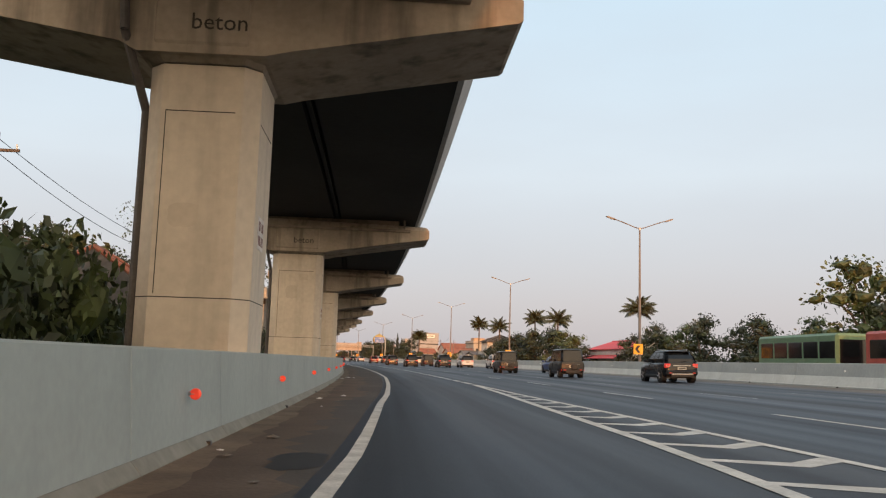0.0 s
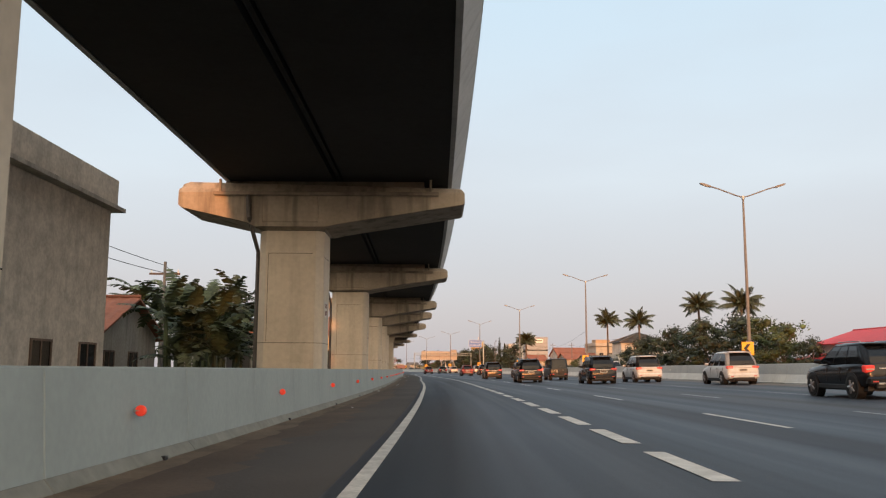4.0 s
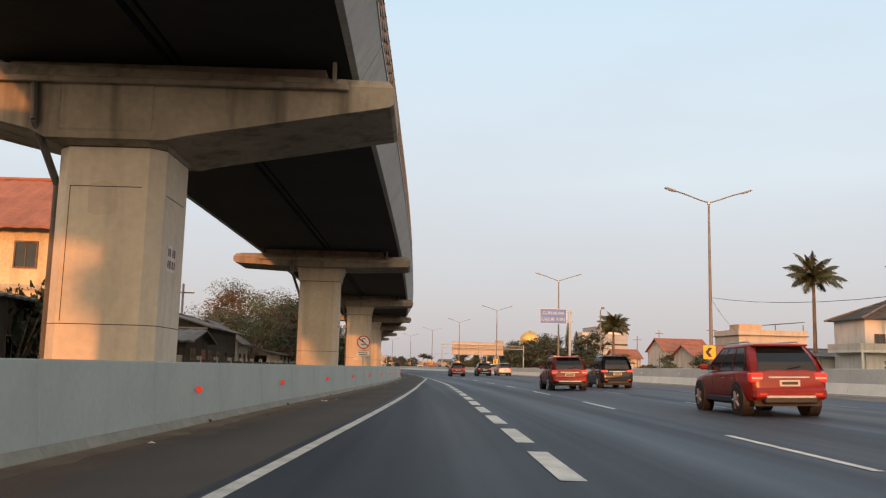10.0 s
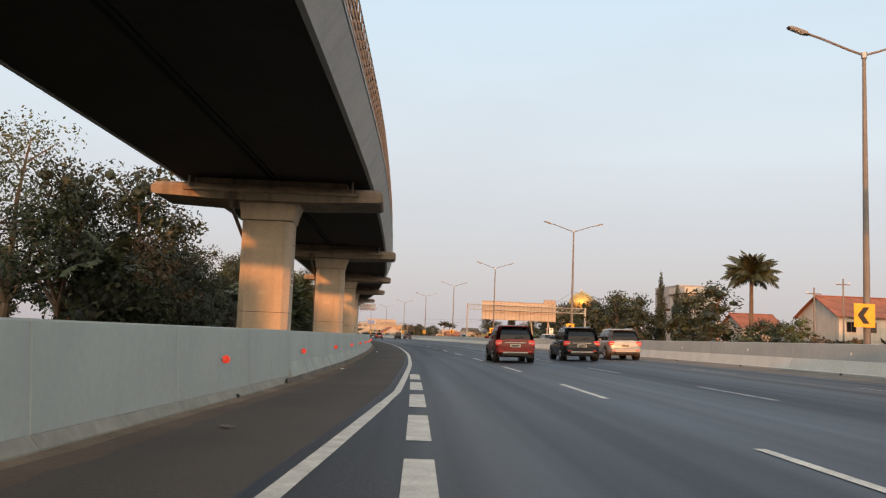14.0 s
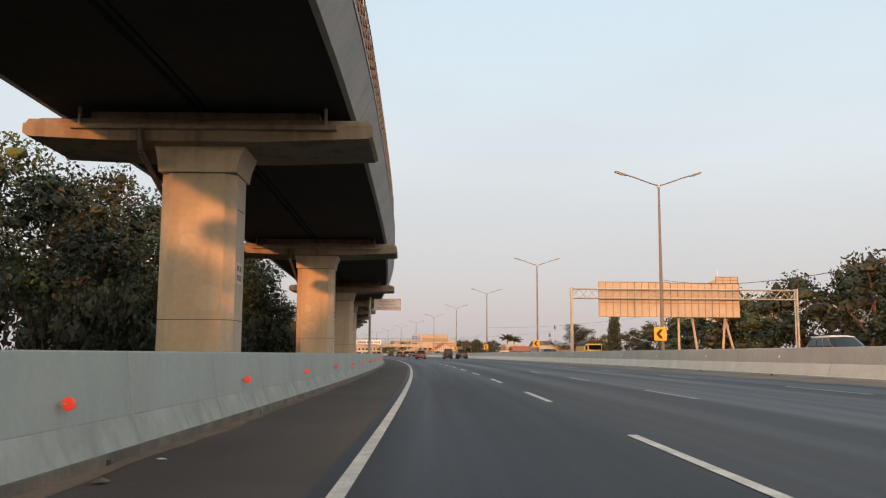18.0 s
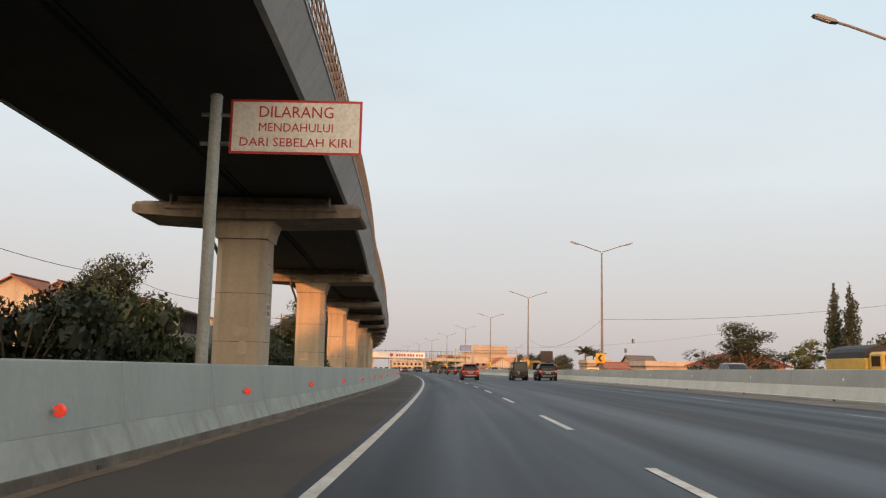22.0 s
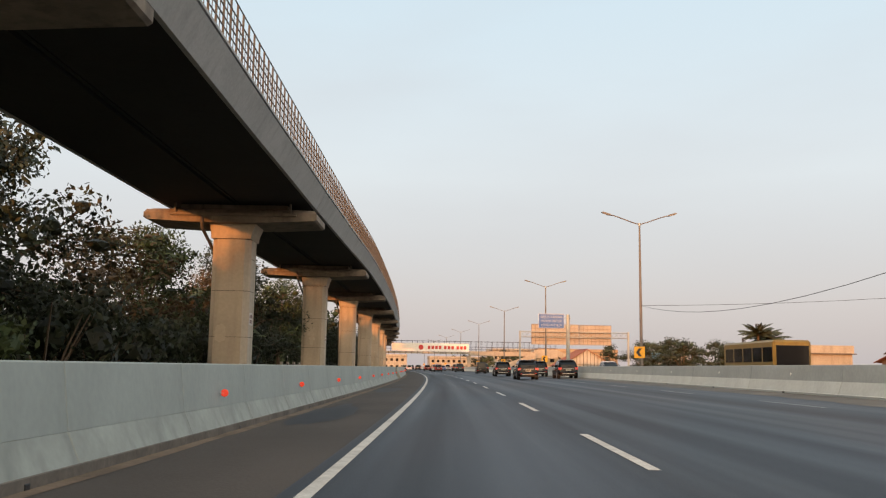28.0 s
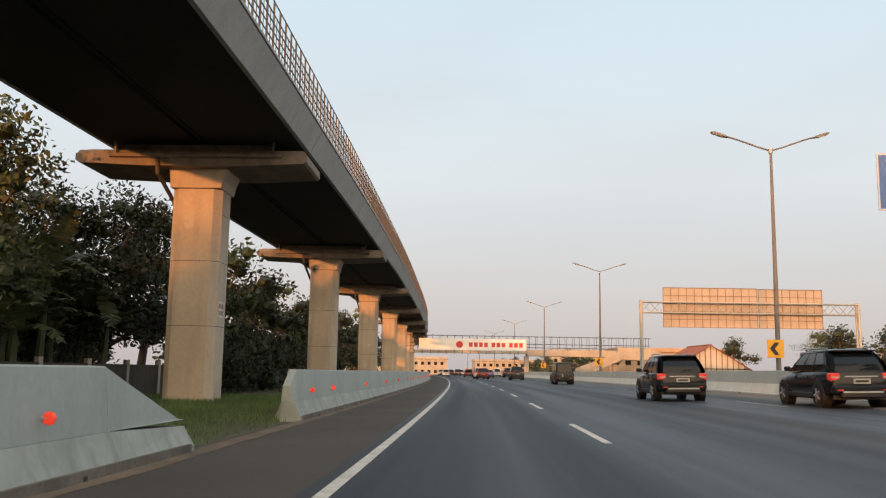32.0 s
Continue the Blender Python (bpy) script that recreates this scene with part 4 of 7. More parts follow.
def make_lamp():
    t = thing("street_lamp", Matrix(), "tall tapered steel lamp post with two upswept arms", "street lamp", "median street lamps")
    part("base_plate", boxes((-0.2, 0.2, -0.2, 0.2, 0, 0.03)), M["steel"], t)
    part("pole", tubes(((0, 0, 0.0), (0, 0, 4.5), 0.12, 0.1), ((0, 0, 4.5), (0, 0, 10.5), 0.1, 0.06), n=10), M["pole"], t)
    part("collar", tubes(((0, 0, 10.35), (0, 0, 10.55), 0.1), n=10), M["steel"], t)
    for sg in (-1, 1):
        arm = bmesh.new()
        pts = [(0, 0, 10.45), (sg * 0.5, 0, 10.6), (sg * 1.5, 0, 10.95), (sg * 1.95, 0, 11.08)]
        for p, q in zip(pts[:-1], pts[1:]):
            tube(arm, p, q, 0.04, n=6)
        part("arm", arm, M["pole"], t)
        hd = prism([(sg * 1.9, 11.04), (sg * 2.02, 11.14), (sg * 2.5, 11.29), (sg * 2.66, 11.28), (sg * 2.6, 11.22), (sg * 2.1, 11.06)], -0.11, 0.11)
        hd_ob = part("lamp_head", hd, M["lamp_head"], t, "flat grey LED lamp head")
        part("lens", prism([(sg * 2.14, 11.065), (sg * 2.58, 11.21), (sg * 2.57, 11.195), (sg * 2.15, 11.05)], -0.08, 0.08), M["lamp_glass"], hd_ob)
    return t


lamp = make_lamp()
lamps = []
for i, s in enumerate(LAMP_S):
    m = place(s, 0.0, road_z(s, 0.2) + 0.09) @ Matrix.Diagonal((1, 1, 0.965 if 180 < s < 200 else 1.03 if s < 10 else 1.0, 1))
    if i == 0:
        lamp.matrix_basis = m
        lamps.append(lamp)
    else:
        lamps.append(copy_thing(lamp, m))


def make_chevron():
    t = thing("chevron_sign", Matrix(), "yellow road sign with a black chevron on a lamp post", "road sign", "chevron signs")
    part("board", boxes((-0.38, 0.38, -0.02, 0.0, 0, 0.78), bevel=0.008), M["amber"], t)
    w = [(0.17, 0.66), (-0.05, 0.66), (-0.26, 0.39), (-0.05, 0.12), (0.17, 0.12), (-0.04, 0.39)]
    part("chevron", prism(w, -0.028, -0.02), M["black"], t)
    part("clamp", boxes((-0.16, 0.16, 0.0, 0.04, 0.2, 0.24), (-0.16, 0.16, 0.0, 0.04, 0.55, 0.59)), M["steel"], t)
    return t


chev = make_chevron()
for i, s in enumerate([q for q in LAMP_S if q > -60]):
    m = place(s - 0.16, 0.17, road_z(s, 0.2) + 1.6, 6)
    if i == 0:
        chev.matrix_basis = m
    else:
        copy_thing(chev, m)


# ---- signs ----
def board(t, w, h, z, mat, edge, rows, ink, x0=0.0, y=-0.02):
    b = part("board", boxes((x0 - w / 2, x0 + w / 2, y - 0.02, y, z, z + h), bevel=0.01), mat, t)
    e = 0.05
    part("border", boxes((x0 - w / 2, x0 + w / 2, y - 0.026, y - 0.02, z, z + e), (x0 - w / 2, x0 + w / 2, y - 0.026, y - 0.02, z + h - e, z + h), (x0 - w / 2, x0 - w / 2 + e, y - 0.026, y - 0.02, z + e, z + h - e), (x0 + w / 2 - e, x0 + w / 2, y - 0.026, y - 0.02, z + e, z + h - e)), edge, b)
    for body, size, zz, width in rows:
        text("lettering", body, size, ink, b, (x0, y - 0.024, z + zz), width)
    return b


def post_sign(s, u, label, side, post_h, post_r, board_args, arms):
    """A mast with its board to one side: side +1 to the right of the mast, -1 to its left."""
    t = thing("road_sign", place(s, u, road_z(s, max(u, 0.2))), label, "road sign", "lettered road signs")
    part("mast", tubes(((0, 0, 0), (0, 0, post_h), post_r), n=16), M["truss"], t)
    part("mast_cap", tubes(((0, 0, post_h), (0, 0, post_h + 0.06), post_r + 0.02, post_r - 0.03), n=16), M["truss"], t)
    board(t, *board_args)
    for z in arms:
        part("arm", tubes(((-side * 0.3, 0, z), (side * board_args[0], 0, z), 0.05), n=8), M["steel"], t)
    return t


post_sign(135.0, 0.62, "blue direction sign with white capital letters on a steel mast", -1, 6.9, 0.13,
          (2.75, 1.55, 5.5, M["blue"], M["sign_ink"], [("GUNAKAN", 0.46, 1.08, 2.15), ("LAJUR KIRI", 0.46, 0.45, 2.35)], M["sign_ink"], -1.75, -0.1), (5.85, 6.7))
post_sign(460.0, 0.02, "dark blue sign with three lines of white capitals", -1, 6.4, 0.19,
          (2.7, 1.5, 5.0, M["blue"], M["sign_ink"], [("LAJUR KANAN", 0.36, 1.18, 2.2), ("HANYA UNTUK", 0.36, 0.75, 2.2), ("MENDAHULUI", 0.36, 0.32, 2.1)], M["sign_ink"], -1.75, -0.1), (5.3, 6.1))
post_sign(279.5, 18.75, "white sign with red border and red capital letters", 1, 7.0, 0.13,
          (2.85, 1.2, 5.72, M["white"], M["signred"], [("DILARANG", 0.36, 0.92, 1.6), ("MENDAHULUI", 0.27, 0.58, 1.6), ("DARI SEBELAH KIRI", 0.27, 0.25, 2.4)], M["signred"], 1.78, -0.1), (5.95, 6.6))

stop = thing("no_stopping_sign", place(110.0, 20.85, -0.02), "round white no-stopping sign with red ring and a plate below", "road sign")
part("mast", tubes(((0, 0, 0), (0, 0, 3.3), 0.05), n=10), M["steel"], stop)
disc = bmesh.new()
tube(disc, (0, -0.05, 2.82), (0, -0.07, 2.82), 0.47, n=40)
part("disc", disc, M["white"], stop)
ring = bmesh.new()
for i in range(40):
    a, b = i * math.tau / 40, (i + 1) * math.tau / 40
    q = [ring.verts.new((r * math.cos(g), -0.074, 2.82 + r * math.sin(g))) for r, g in ((0.40, a), (0.48, a), (0.48, b), (0.40, b))]
    ring.faces.new(q)
sl = math.radians(-38)
q = [Vector((x * math.cos(sl) - z * math.sin(sl), -0.078, 2.82 + x * math.sin(sl) + z * math.cos(sl))) for x, z in ((-0.43, -0.045), (0.43, -0.045), (0.43, 0.045), (-0.43, 0.045))]
ring.faces.new([ring.verts.new(v) for v in q])
part("ring", ring, M["signred"], stop)
text("letter", "S", 0.74, M["black"], stop, (0, -0.073, 2.82))
pl = part("plate", boxes((-0.46, 0.46, -0.05, -0.03, 1.83, 2.16), bevel=0.006), M["white"], stop)
part("plate_bars", boxes((-0.34, 0.34, -0.054, -0.05, 2.03, 2.08), (-0.28, 0.3, -0.054, -0.05, 1.91, 1.96)), M["pipe"], pl)

speed = thing("small_plate_sign", place(200.3, 0.0, road_z(200, 0.2) + 0.09), "small white distance plate with a black five on a post", "road sign")
part("mast", tubes(((0, 0.03, 0), (0, 0.03, 1.95), 0.03)), M["steel"], speed)
part("board", boxes((-0.2, 0.2, -0.02, 0.0, 1.45, 1.98), bevel=0.006), M["white"], speed)
part("bars", boxes((-0.09, 0.09, -0.024, -0.02, 1.84, 1.91)), M["black"], speed)
text("lettering", "5", 0.34, M["black"], speed, (0, -0.024, 1.66))


km = thing("small_plate_sign", place(390.0, -0.4, road_z(390, 0.2) + 0.09), "white distance plate with a black five on a post", "road sign")
part("mast", tubes(((0, 0.03, 0), (0, 0.03, 2.4), 0.03)), M["steel"], km)
part("board", boxes((-0.27, 0.27, -0.02, 0.0, 1.65, 2.4), bevel=0.006), M["white"], km)
part("border", boxes((-0.27, 0.27, -0.024, -0.02, 1.65, 1.68), (-0.27, 0.27, -0.024, -0.02, 2.37, 2.4), (-0.27, -0.24, -0.024, -0.02, 1.68, 2.37), (0.24, 0.27, -0.024, -0.02, 1.68, 2.37)), M["black"], km)
part("bars", boxes((-0.16, 0.16, -0.024, -0.02, 2.2, 2.29), (-0.16, 0.16, -0.024, -0.02, 1.71, 1.76)), M["black"], km)
text("lettering", "5", 0.4, M["black"], km, (0, -0.024, 1.97))


cp = thing("camera_pole", place(126.0, -0.35, road_z(126, 0.2) + 0.09), "slim grey steel pole with a small traffic camera on top", "camera pole")
part("pole", tubes(((0, 0, 0), (0, 0, 6.35), 0.07, 0.055), n=8), M["pole"], cp)
part("bracket", tubes(((0, 0, 6.3), (0.2, 0, 6.42), 0.025), n=5), M["pole"], cp)
part("camera_box", boxes((0.06, 0.36, -0.1, 0.1, 6.4, 6.58), bevel=0.03), M["lamp_head"], cp)


def gantry(s, u0, u1, top, panels, label):
    """A lattice gantry over the opposite road, seen from behind; panels: (from, to, low, high) across it."""
    t = thing("sign_gantry", place(s, u0, road_z(s, 0.2)), label, "gantry", "sign gantries")
    w = u0 - u1
    for x in (0.0, w):
        for dy in (-0.25, 0.25):
            part("leg", tubes(((x, dy, 0), (x, dy, top + 0.15), 0.1), n=8), M["truss"], t)
        part("leg_brace", tubes(*[((x, -0.25, z), (x, 0.25, z + 0.9), 0.03) for z in np.arange(0.5, top - 1, 0.9)]), M["truss"], t)
    for dy in (-0.25, 0.25):
        for z in (top - 0.85, top):
            part("chord", tubes(((0, dy, z), (w, dy, z), 0.055)), M["truss"], t)
    n = int(w / 0.75)
    d = w / n
    part("lattice", tubes(*[((i * d, -0.25, top - 0.85 if i % 2 else top), ((i + 1) * d, -0.25, top if i % 2 else top - 0.85), 0.03) for i in range(n)], n=5), M["truss"], t)
    part("lattice", tubes(*[((i * d, 0.25, top if i % 2 else top - 0.85), ((i + 1) * d, 0.25, top - 0.85 if i % 2 else top), 0.03) for i in range(n)], n=5), M["truss"], t)
    for a, b, lo, hi in panels:
        p = part("sign_panel", boxes((a, b, 0.4, 0.44, lo, hi)), M["panel_back"], t, "back of a large sign panel with stiffening ribs")
        nx, nz = max(2, int((b - a) / 0.62)), max(2, int((hi - lo) / 0.62))
        part("ribs", boxes(*[(a + (b - a) * i / nx - 0.022, a + (b - a) * i / nx + 0.022, 0.35, 0.4, lo, hi) for i in range(nx + 1)]), M["panel_rib"], p)
        part("ribs", boxes(*[(a, b, 0.35, 0.4, lo + (hi - lo) * i / nz - 0.02, lo + (hi - lo) * i / nz + 0.02) for i in (range(nz + 1) if lo > 4.5 else (0, nz // 2, nz))]), M["panel_rib"], p)
    return t


gantry(267.2, 0.0, -21.0, 6.75, [(2.6, 9.3, 4.25, 7.45), (9.35, 15.8, 4.25, 7.4), (13.6, 15.7, 7.4, 8.0)], "steel lattice sign gantry seen from its back, sunlit")
gantry(509.4, -0.9, -18.5, 6.7, [(1.9, 9.6, 4.7, 7.95), (9.7, 14.9, 4.7, 7.9)], "steel lattice sign gantry with ribbed panel backs")

# ---- footbridge over the motorway, with a long banner ----
fb = thing("footbridge", place(615, 0, 0.0), "pale concrete pedestrian bridge with railings across the motorway", "footbridge")
part("deck", boxes((-26, 1.9, -1.2, 1.2, 4.9, 5.45), bevel=0.04), M["plaster"], fb)
part("deck", boxes((1.95, 27.0, -1.3, 1.3, 4.5, 5.75), bevel=0.05), M["cream"], fb)
part("deck_rib", boxes(*[(-25.5 + 1.6 * k, -25.35 + 1.6 * k, -1.25, -1.2, 4.75, 5.45) for k in range(17)]), M["wood"], fb)
for x in (-25.0, 2.0, 19.8):
    part("support", boxes((x - 0.45, x + 0.45, -0.6, 0.6, -0.3, 4.5), bevel=0.05), M["cream"], fb)
part("support_head", boxes((18.6, 21.0, -1.2, 1.2, 3.4, 4.5), bevel=0.06), M["cream"], fb)
for y in (-1.2, 1.2):
    for z in (6.2, 6.9, 8.4):
        part("handrail", tubes(((-26, y, z), (27, y, z), 0.035), n=5), M["rail"], fb)
    for i in range(36):
        part("rail_post", tubes(((-26 + 1.5 * i, y, 5.4), (-26 + 1.5 * i, y, 8.55), 0.04), n=5), M["rail"], fb)
part("landing", boxes((20.2, 27.0, -1.6, 2.6, 4.0, 6.4), bevel=0.06), M["cream"], fb)
ban = part("banner", boxes((-19.7, 1.8, -1.4, -1.33, 5.55, 7.75), bevel=0.01), M["white"], fb, "long white banner with red bars")
part("banner_bar", tubes(((-11.6, -1.42, 6.6), (-11.6, -1.4, 6.6), 0.7), n=20), M["signred"], ban)
for k in range(10):      # unreadable row of figures
    a = -9.7 + 1.02 * k + (0.45 if k > 3 else 0.0) + (0.45 if k > 6 else 0.0)
    part("banner_bar", boxes((a, a + 0.72, -1.42, -1.4, 6.15, 7.05)), M["signred"], ban)
st = thing("bridge_stair", place(615, 0, 0), "sloping concrete stair of the pedestrian bridge", "stair", "footbridge stairs")
part("flight", prism([(20.5, 4.0), (20.5, 4.6), (11.5, 1.3), (10.0, -0.3), (11.0, -0.3)], -3.4, -1.7), M["cream"], st)
part("parapet", prism([(20.5, 4.6), (20.5, 5.6), (11.3, 2.2), (11.3, 1.25)], -3.5, -3.4), M["cream"], st)
for k in range(12):
    part("step", boxes((11.6 + 0.74 * k, 12.3 + 0.74 * k, -3.38, -1.72, 1.2 + 0.27 * k, 1.55 + 0.27 * k)), M["plaster"], st)
st = thing("bridge_stair", place(615, 0, 0), "sloping concrete stair of the pedestrian bridge", "stair", "footbridge stairs")
part("flight", prism([(27.0, 4.6), (27.0, 5.2), (38.0, 0.2), (38.0, -0.3)], -1.2, 1.2), M["cream"], st)
part("parapet", prism([(27.0, 5.2), (27.0, 6.4), (38.0, 1.3), (38.0, 0.2)], -1.3, -1.2), M["cream"], st)
# timber props below the first gantry's panels
pr = thing("sign_props", place(267.9, 0.0, road_z(267, 0.2)), "rough timber props standing under the sign panels", "prop")
for x0, x1 in ((10.2, 10.2), (11.5, 12.1), (14.6, 14.2), (14.6, 15.7)):
    part("prop", tubes(((x1, 0.3, -0.3), (x0, 0.3, 4.2), 0.13, 0.11), n=7), M["panel_back"], pr)


# ---- plants ----
def leaf_cloud(name, blobs, count, size, mat, seed, droop=0.0, narrow=0.5, core=0.0):
    """Many small leaves on the given blobs (x, y, z, rx, rz), with a rough dense heart in each blob."""
    rnd = np.random.RandomState(seed)
    w = np.array([b[3] * b[3] * b[4] for b in blobs]) ** 0.75
    pick = rnd.choice(len(blobs), count, p=w / w.sum())
    d = rnd.normal(size=(count, 3))
    d /= np.linalg.norm(d, axis=1)[:, None]
    r = rnd.uniform(0.55, 1.12, count)
    b = np.array(blobs)[pick]
    c = b[:, :3] + d * r[:, None] * np.stack([b[:, 3], b[:, 3], b[:, 4]], 1)
    a = rnd.normal(size=(count, 3)) + d * 0.5
    a[:, 2] -= 0.35 + droop
    a /= np.linalg.norm(a, axis=1)[:, None]
    e = np.cross(a, rnd.normal(size=(count, 3)))
    e /= np.linalg.norm(e, axis=1)[:, None]
    sz = size * rnd.uniform(0.5, 1.35, count)[:, None]
    v = np.empty((count, 4, 3))
    v[:, 0], v[:, 2] = c - a * sz, c + a * sz
    v[:, 1], v[:, 3] = c + e * sz * narrow - a * sz * 0.2, c - e * sz * narrow - a * sz * 0.2
    verts, faces = v.reshape(-1, 3).tolist(), np.arange(count * 4).reshape(-1, 4).tolist()
    if core:
        bm = bmesh.new()
        bmesh.ops.create_icosphere(bm, subdivisions=1, radius=1.0)
        cv = np.array([p.co for p in bm.verts])
        bm.verts.ensure_lookup_table()
        cf = np.array([[p.index for p in f.verts] for f in bm.faces])
        bm.free()
        for q in blobs:
            k = core * rnd.uniform(0.6, 0.95, (len(cv), 1))
            faces += (cf + len(verts)).tolist()
            verts += (np.array(q[:3]) + cv * k * np.array([q[3], q[3], q[4]])).tolist()
    me = bpy.data.meshes.new(name)
    me.from_pydata(verts, [], faces)
    me.materials.append(mat)
    me.update()
    return me


def tree_meshes(name, seed, h, spread, low, mat, count=5600, size=0.172, core=0.6, boughs=7):
    """A tapered, forking trunk and a crown of leaf clumps from the share low of its height up, made once."""
    rnd = random.Random(seed)
    bm = bmesh.new()
    blobs = []
    fork = h * rnd.uniform(0.2, 0.3)
    base = Vector((0, 0, -0.4))
    top = Vector((rnd.uniform(-0.3, 0.3), rnd.uniform(-0.3, 0.3), fork))
    tube(bm, base, top, h * 0.026, h * 0.019, n=8)
    for i in range(boughs):
        ang = i * 2.4 + rnd.uniform(-0.3, 0.3)
        f = (i + 0.5) / boughs
        z = h * (low + (0.93 - low) * f)
        out = spread * (0.85 - 0.55 * f * f) * rnd.uniform(0.65, 1.0)
        end = Vector((math.cos(ang) * out, math.sin(ang) * out, z))
        mid = top.lerp(end, 0.55) + Vector((rnd.uniform(-.3, .3), rnd.uniform(-.3, .3), h * 0.05))
        tube(bm, top, mid, h * 0.013, h * 0.009, n=6)
        tube(bm, mid, end, h * 0.009, h * 0.003, n=5)
        for j in range(3):
            tip = end + Vector((rnd.uniform(-1, 1), rnd.uniform(-1, 1), rnd.uniform(-0.5, 0.6))) * spread * 0.32
            tube(bm, mid.lerp(end, 0.4 + 0.2 * j), tip, h * 0.005, h * 0.0015, n=4)
            blobs.append((tip.x, tip.y, tip.z, spread * rnd.uniform(0.18, 0.3), spread * rnd.uniform(0.14, 0.24)))
        blobs.append((end.x * 0.85, end.y * 0.85, end.z, spread * rnd.uniform(0.26, 0.4), spread * rnd.uniform(0.2, 0.3)))
        blobs.append((end.x * 0.35, end.y * 0.35, end.z + 0.03 * h, spread * rnd.uniform(0.28, 0.4), spread * rnd.uniform(0.2, 0.3)))
    tr = bpy.data.meshes.new("trunk")
    bm.to_mesh(tr)
    bm.free()
    tr.materials.append(M["bark"])
    return tr, leaf_cloud("crown", blobs, count, size, mat, seed, core=core)


def two_part(name, meshes, m, label, category, group, names=("trunk", "crown")):
    t = thing(name, m, label, category, group)
    for n, me in zip(names, meshes):
        child(n, me, t, Matrix())
    return t


BROAD = [tree_meshes("tree", 11 + i, 9.5, 4.4, (0.28, 0.34, 0.24, 0.38)[i], M[k], 9000, 0.115, 0.42) for i, k in enumerate(("leaf_dark", "leaf", "leaf_dark", "leaf"))]
FAR_BROAD = [tree_meshes("tree", 21 + i, 9.5, 4.8, 0.2, M[k], 2400, 0.21, 0.62) for i, k in enumerate(("leaf_dark", "leaf"))]
FINE = tree_meshes("tree", 31, 9.0, 4.0, 0.4, M["leaf"], 6000, 0.075, 0.0)
DRY = tree_meshes("tree", 41, 8.5, 3.8, 0.35, M["leaf_dry"], 3800, 0.13, 0.3)
rnd = random.Random(5)


def tree(s, u, h, kind=None, label=""):
    i = rnd.randrange(4) if kind is None else kind
    far = i < 4 and (u > 36 or s > 485 or u < -20)
    me = FAR_BROAD[i % 2] if far else BROAD[i] if i < 4 else (FINE if i == 4 else DRY)
    k = h / (9.5 if i < 4 else 9.0 if i == 4 else 8.5)
    lab = label or ("dense dark green roadside tree", "leafy green roadside tree", "dense dark green roadside tree", "leafy green roadside tree", "thin-leaved tree with an open crown", "half-bare tree with dry brown leaves")[i]
    w = rnd.uniform(0.95, 1.2)
    two_part("tree", me, place(s, u, -0.28, rnd.uniform(0, 360)) @ Matrix.Diagonal((k * w, k * w, k, 1)), lab, "tree", "roadside trees")


def bush_mesh(seed, mat, count=3300, size=0.044):
    r = random.Random(seed)
    return leaf_cloud("foliage", [(r.uniform(-0.65, 0.65), r.uniform(-0.65, 0.65), r.uniform(0.15, 0.85), r.uniform(0.25, 0.42), r.uniform(0.18, 0.3)) for _ in range(16)], count, size, mat, seed, core=0.72)


BUSH = [bush_mesh(51, M["leaf_dark"]), bush_mesh(52, M["leaf"]), bush_mesh(53, M["leaf_dry"])]
HEDGE = [bush_mesh(54 + i, M[k], 1100, 0.09) for i, k in enumerate(("leaf_dark", "leaf", "leaf_dry"))]


def stem_mesh():
    r = random.Random(58)
    bm = bmesh.new()
    for i in range(9):
        a, k = i * 2.4, r.uniform(0.25, 0.6)
        mid = Vector((0.4 * k * math.cos(a), 0.4 * k * math.sin(a), r.uniform(0.25, 0.4)))
        tube(bm, (0.06 * math.cos(a), 0.06 * math.sin(a), -0.05), mid, 0.022, 0.016, n=5)
        tube(bm, mid, (k * math.cos(a), k * math.sin(a), r.uniform(0.6, 0.85)), 0.016, 0.005, n=4)
    me = bpy.data.meshes.new("stem")
    bm.to_mesh(me)
    bm.free()
    me.materials.append(M["bark"])
    return me


STEMS = stem_mesh()


def bush(s, u, w, h, kind=0, z=-0.3, long=1.0, label=""):
    m = place(s, u, z, 0) @ Matrix.Diagonal((w, w * long, h, 1)) @ pose(0, 0, 0, 0, 0, (s * 57) % 360 if long == 1 else 0)
    lab = label or ("dark green bush behind the barrier", "green leafy bush beside the road", "brownish dry shrub beside the road")[kind]
    if u > 20:
        two_part("bush", (STEMS, BUSH[kind]), m, lab, "bush", "roadside bushes", ("stem", "foliage"))
    else:
        ob = new("bush", (HEDGE if u < -10 else BUSH)[kind])
        ob.matrix_basis = m
        tagged(ob, lab, "bush", "roadside bushes")


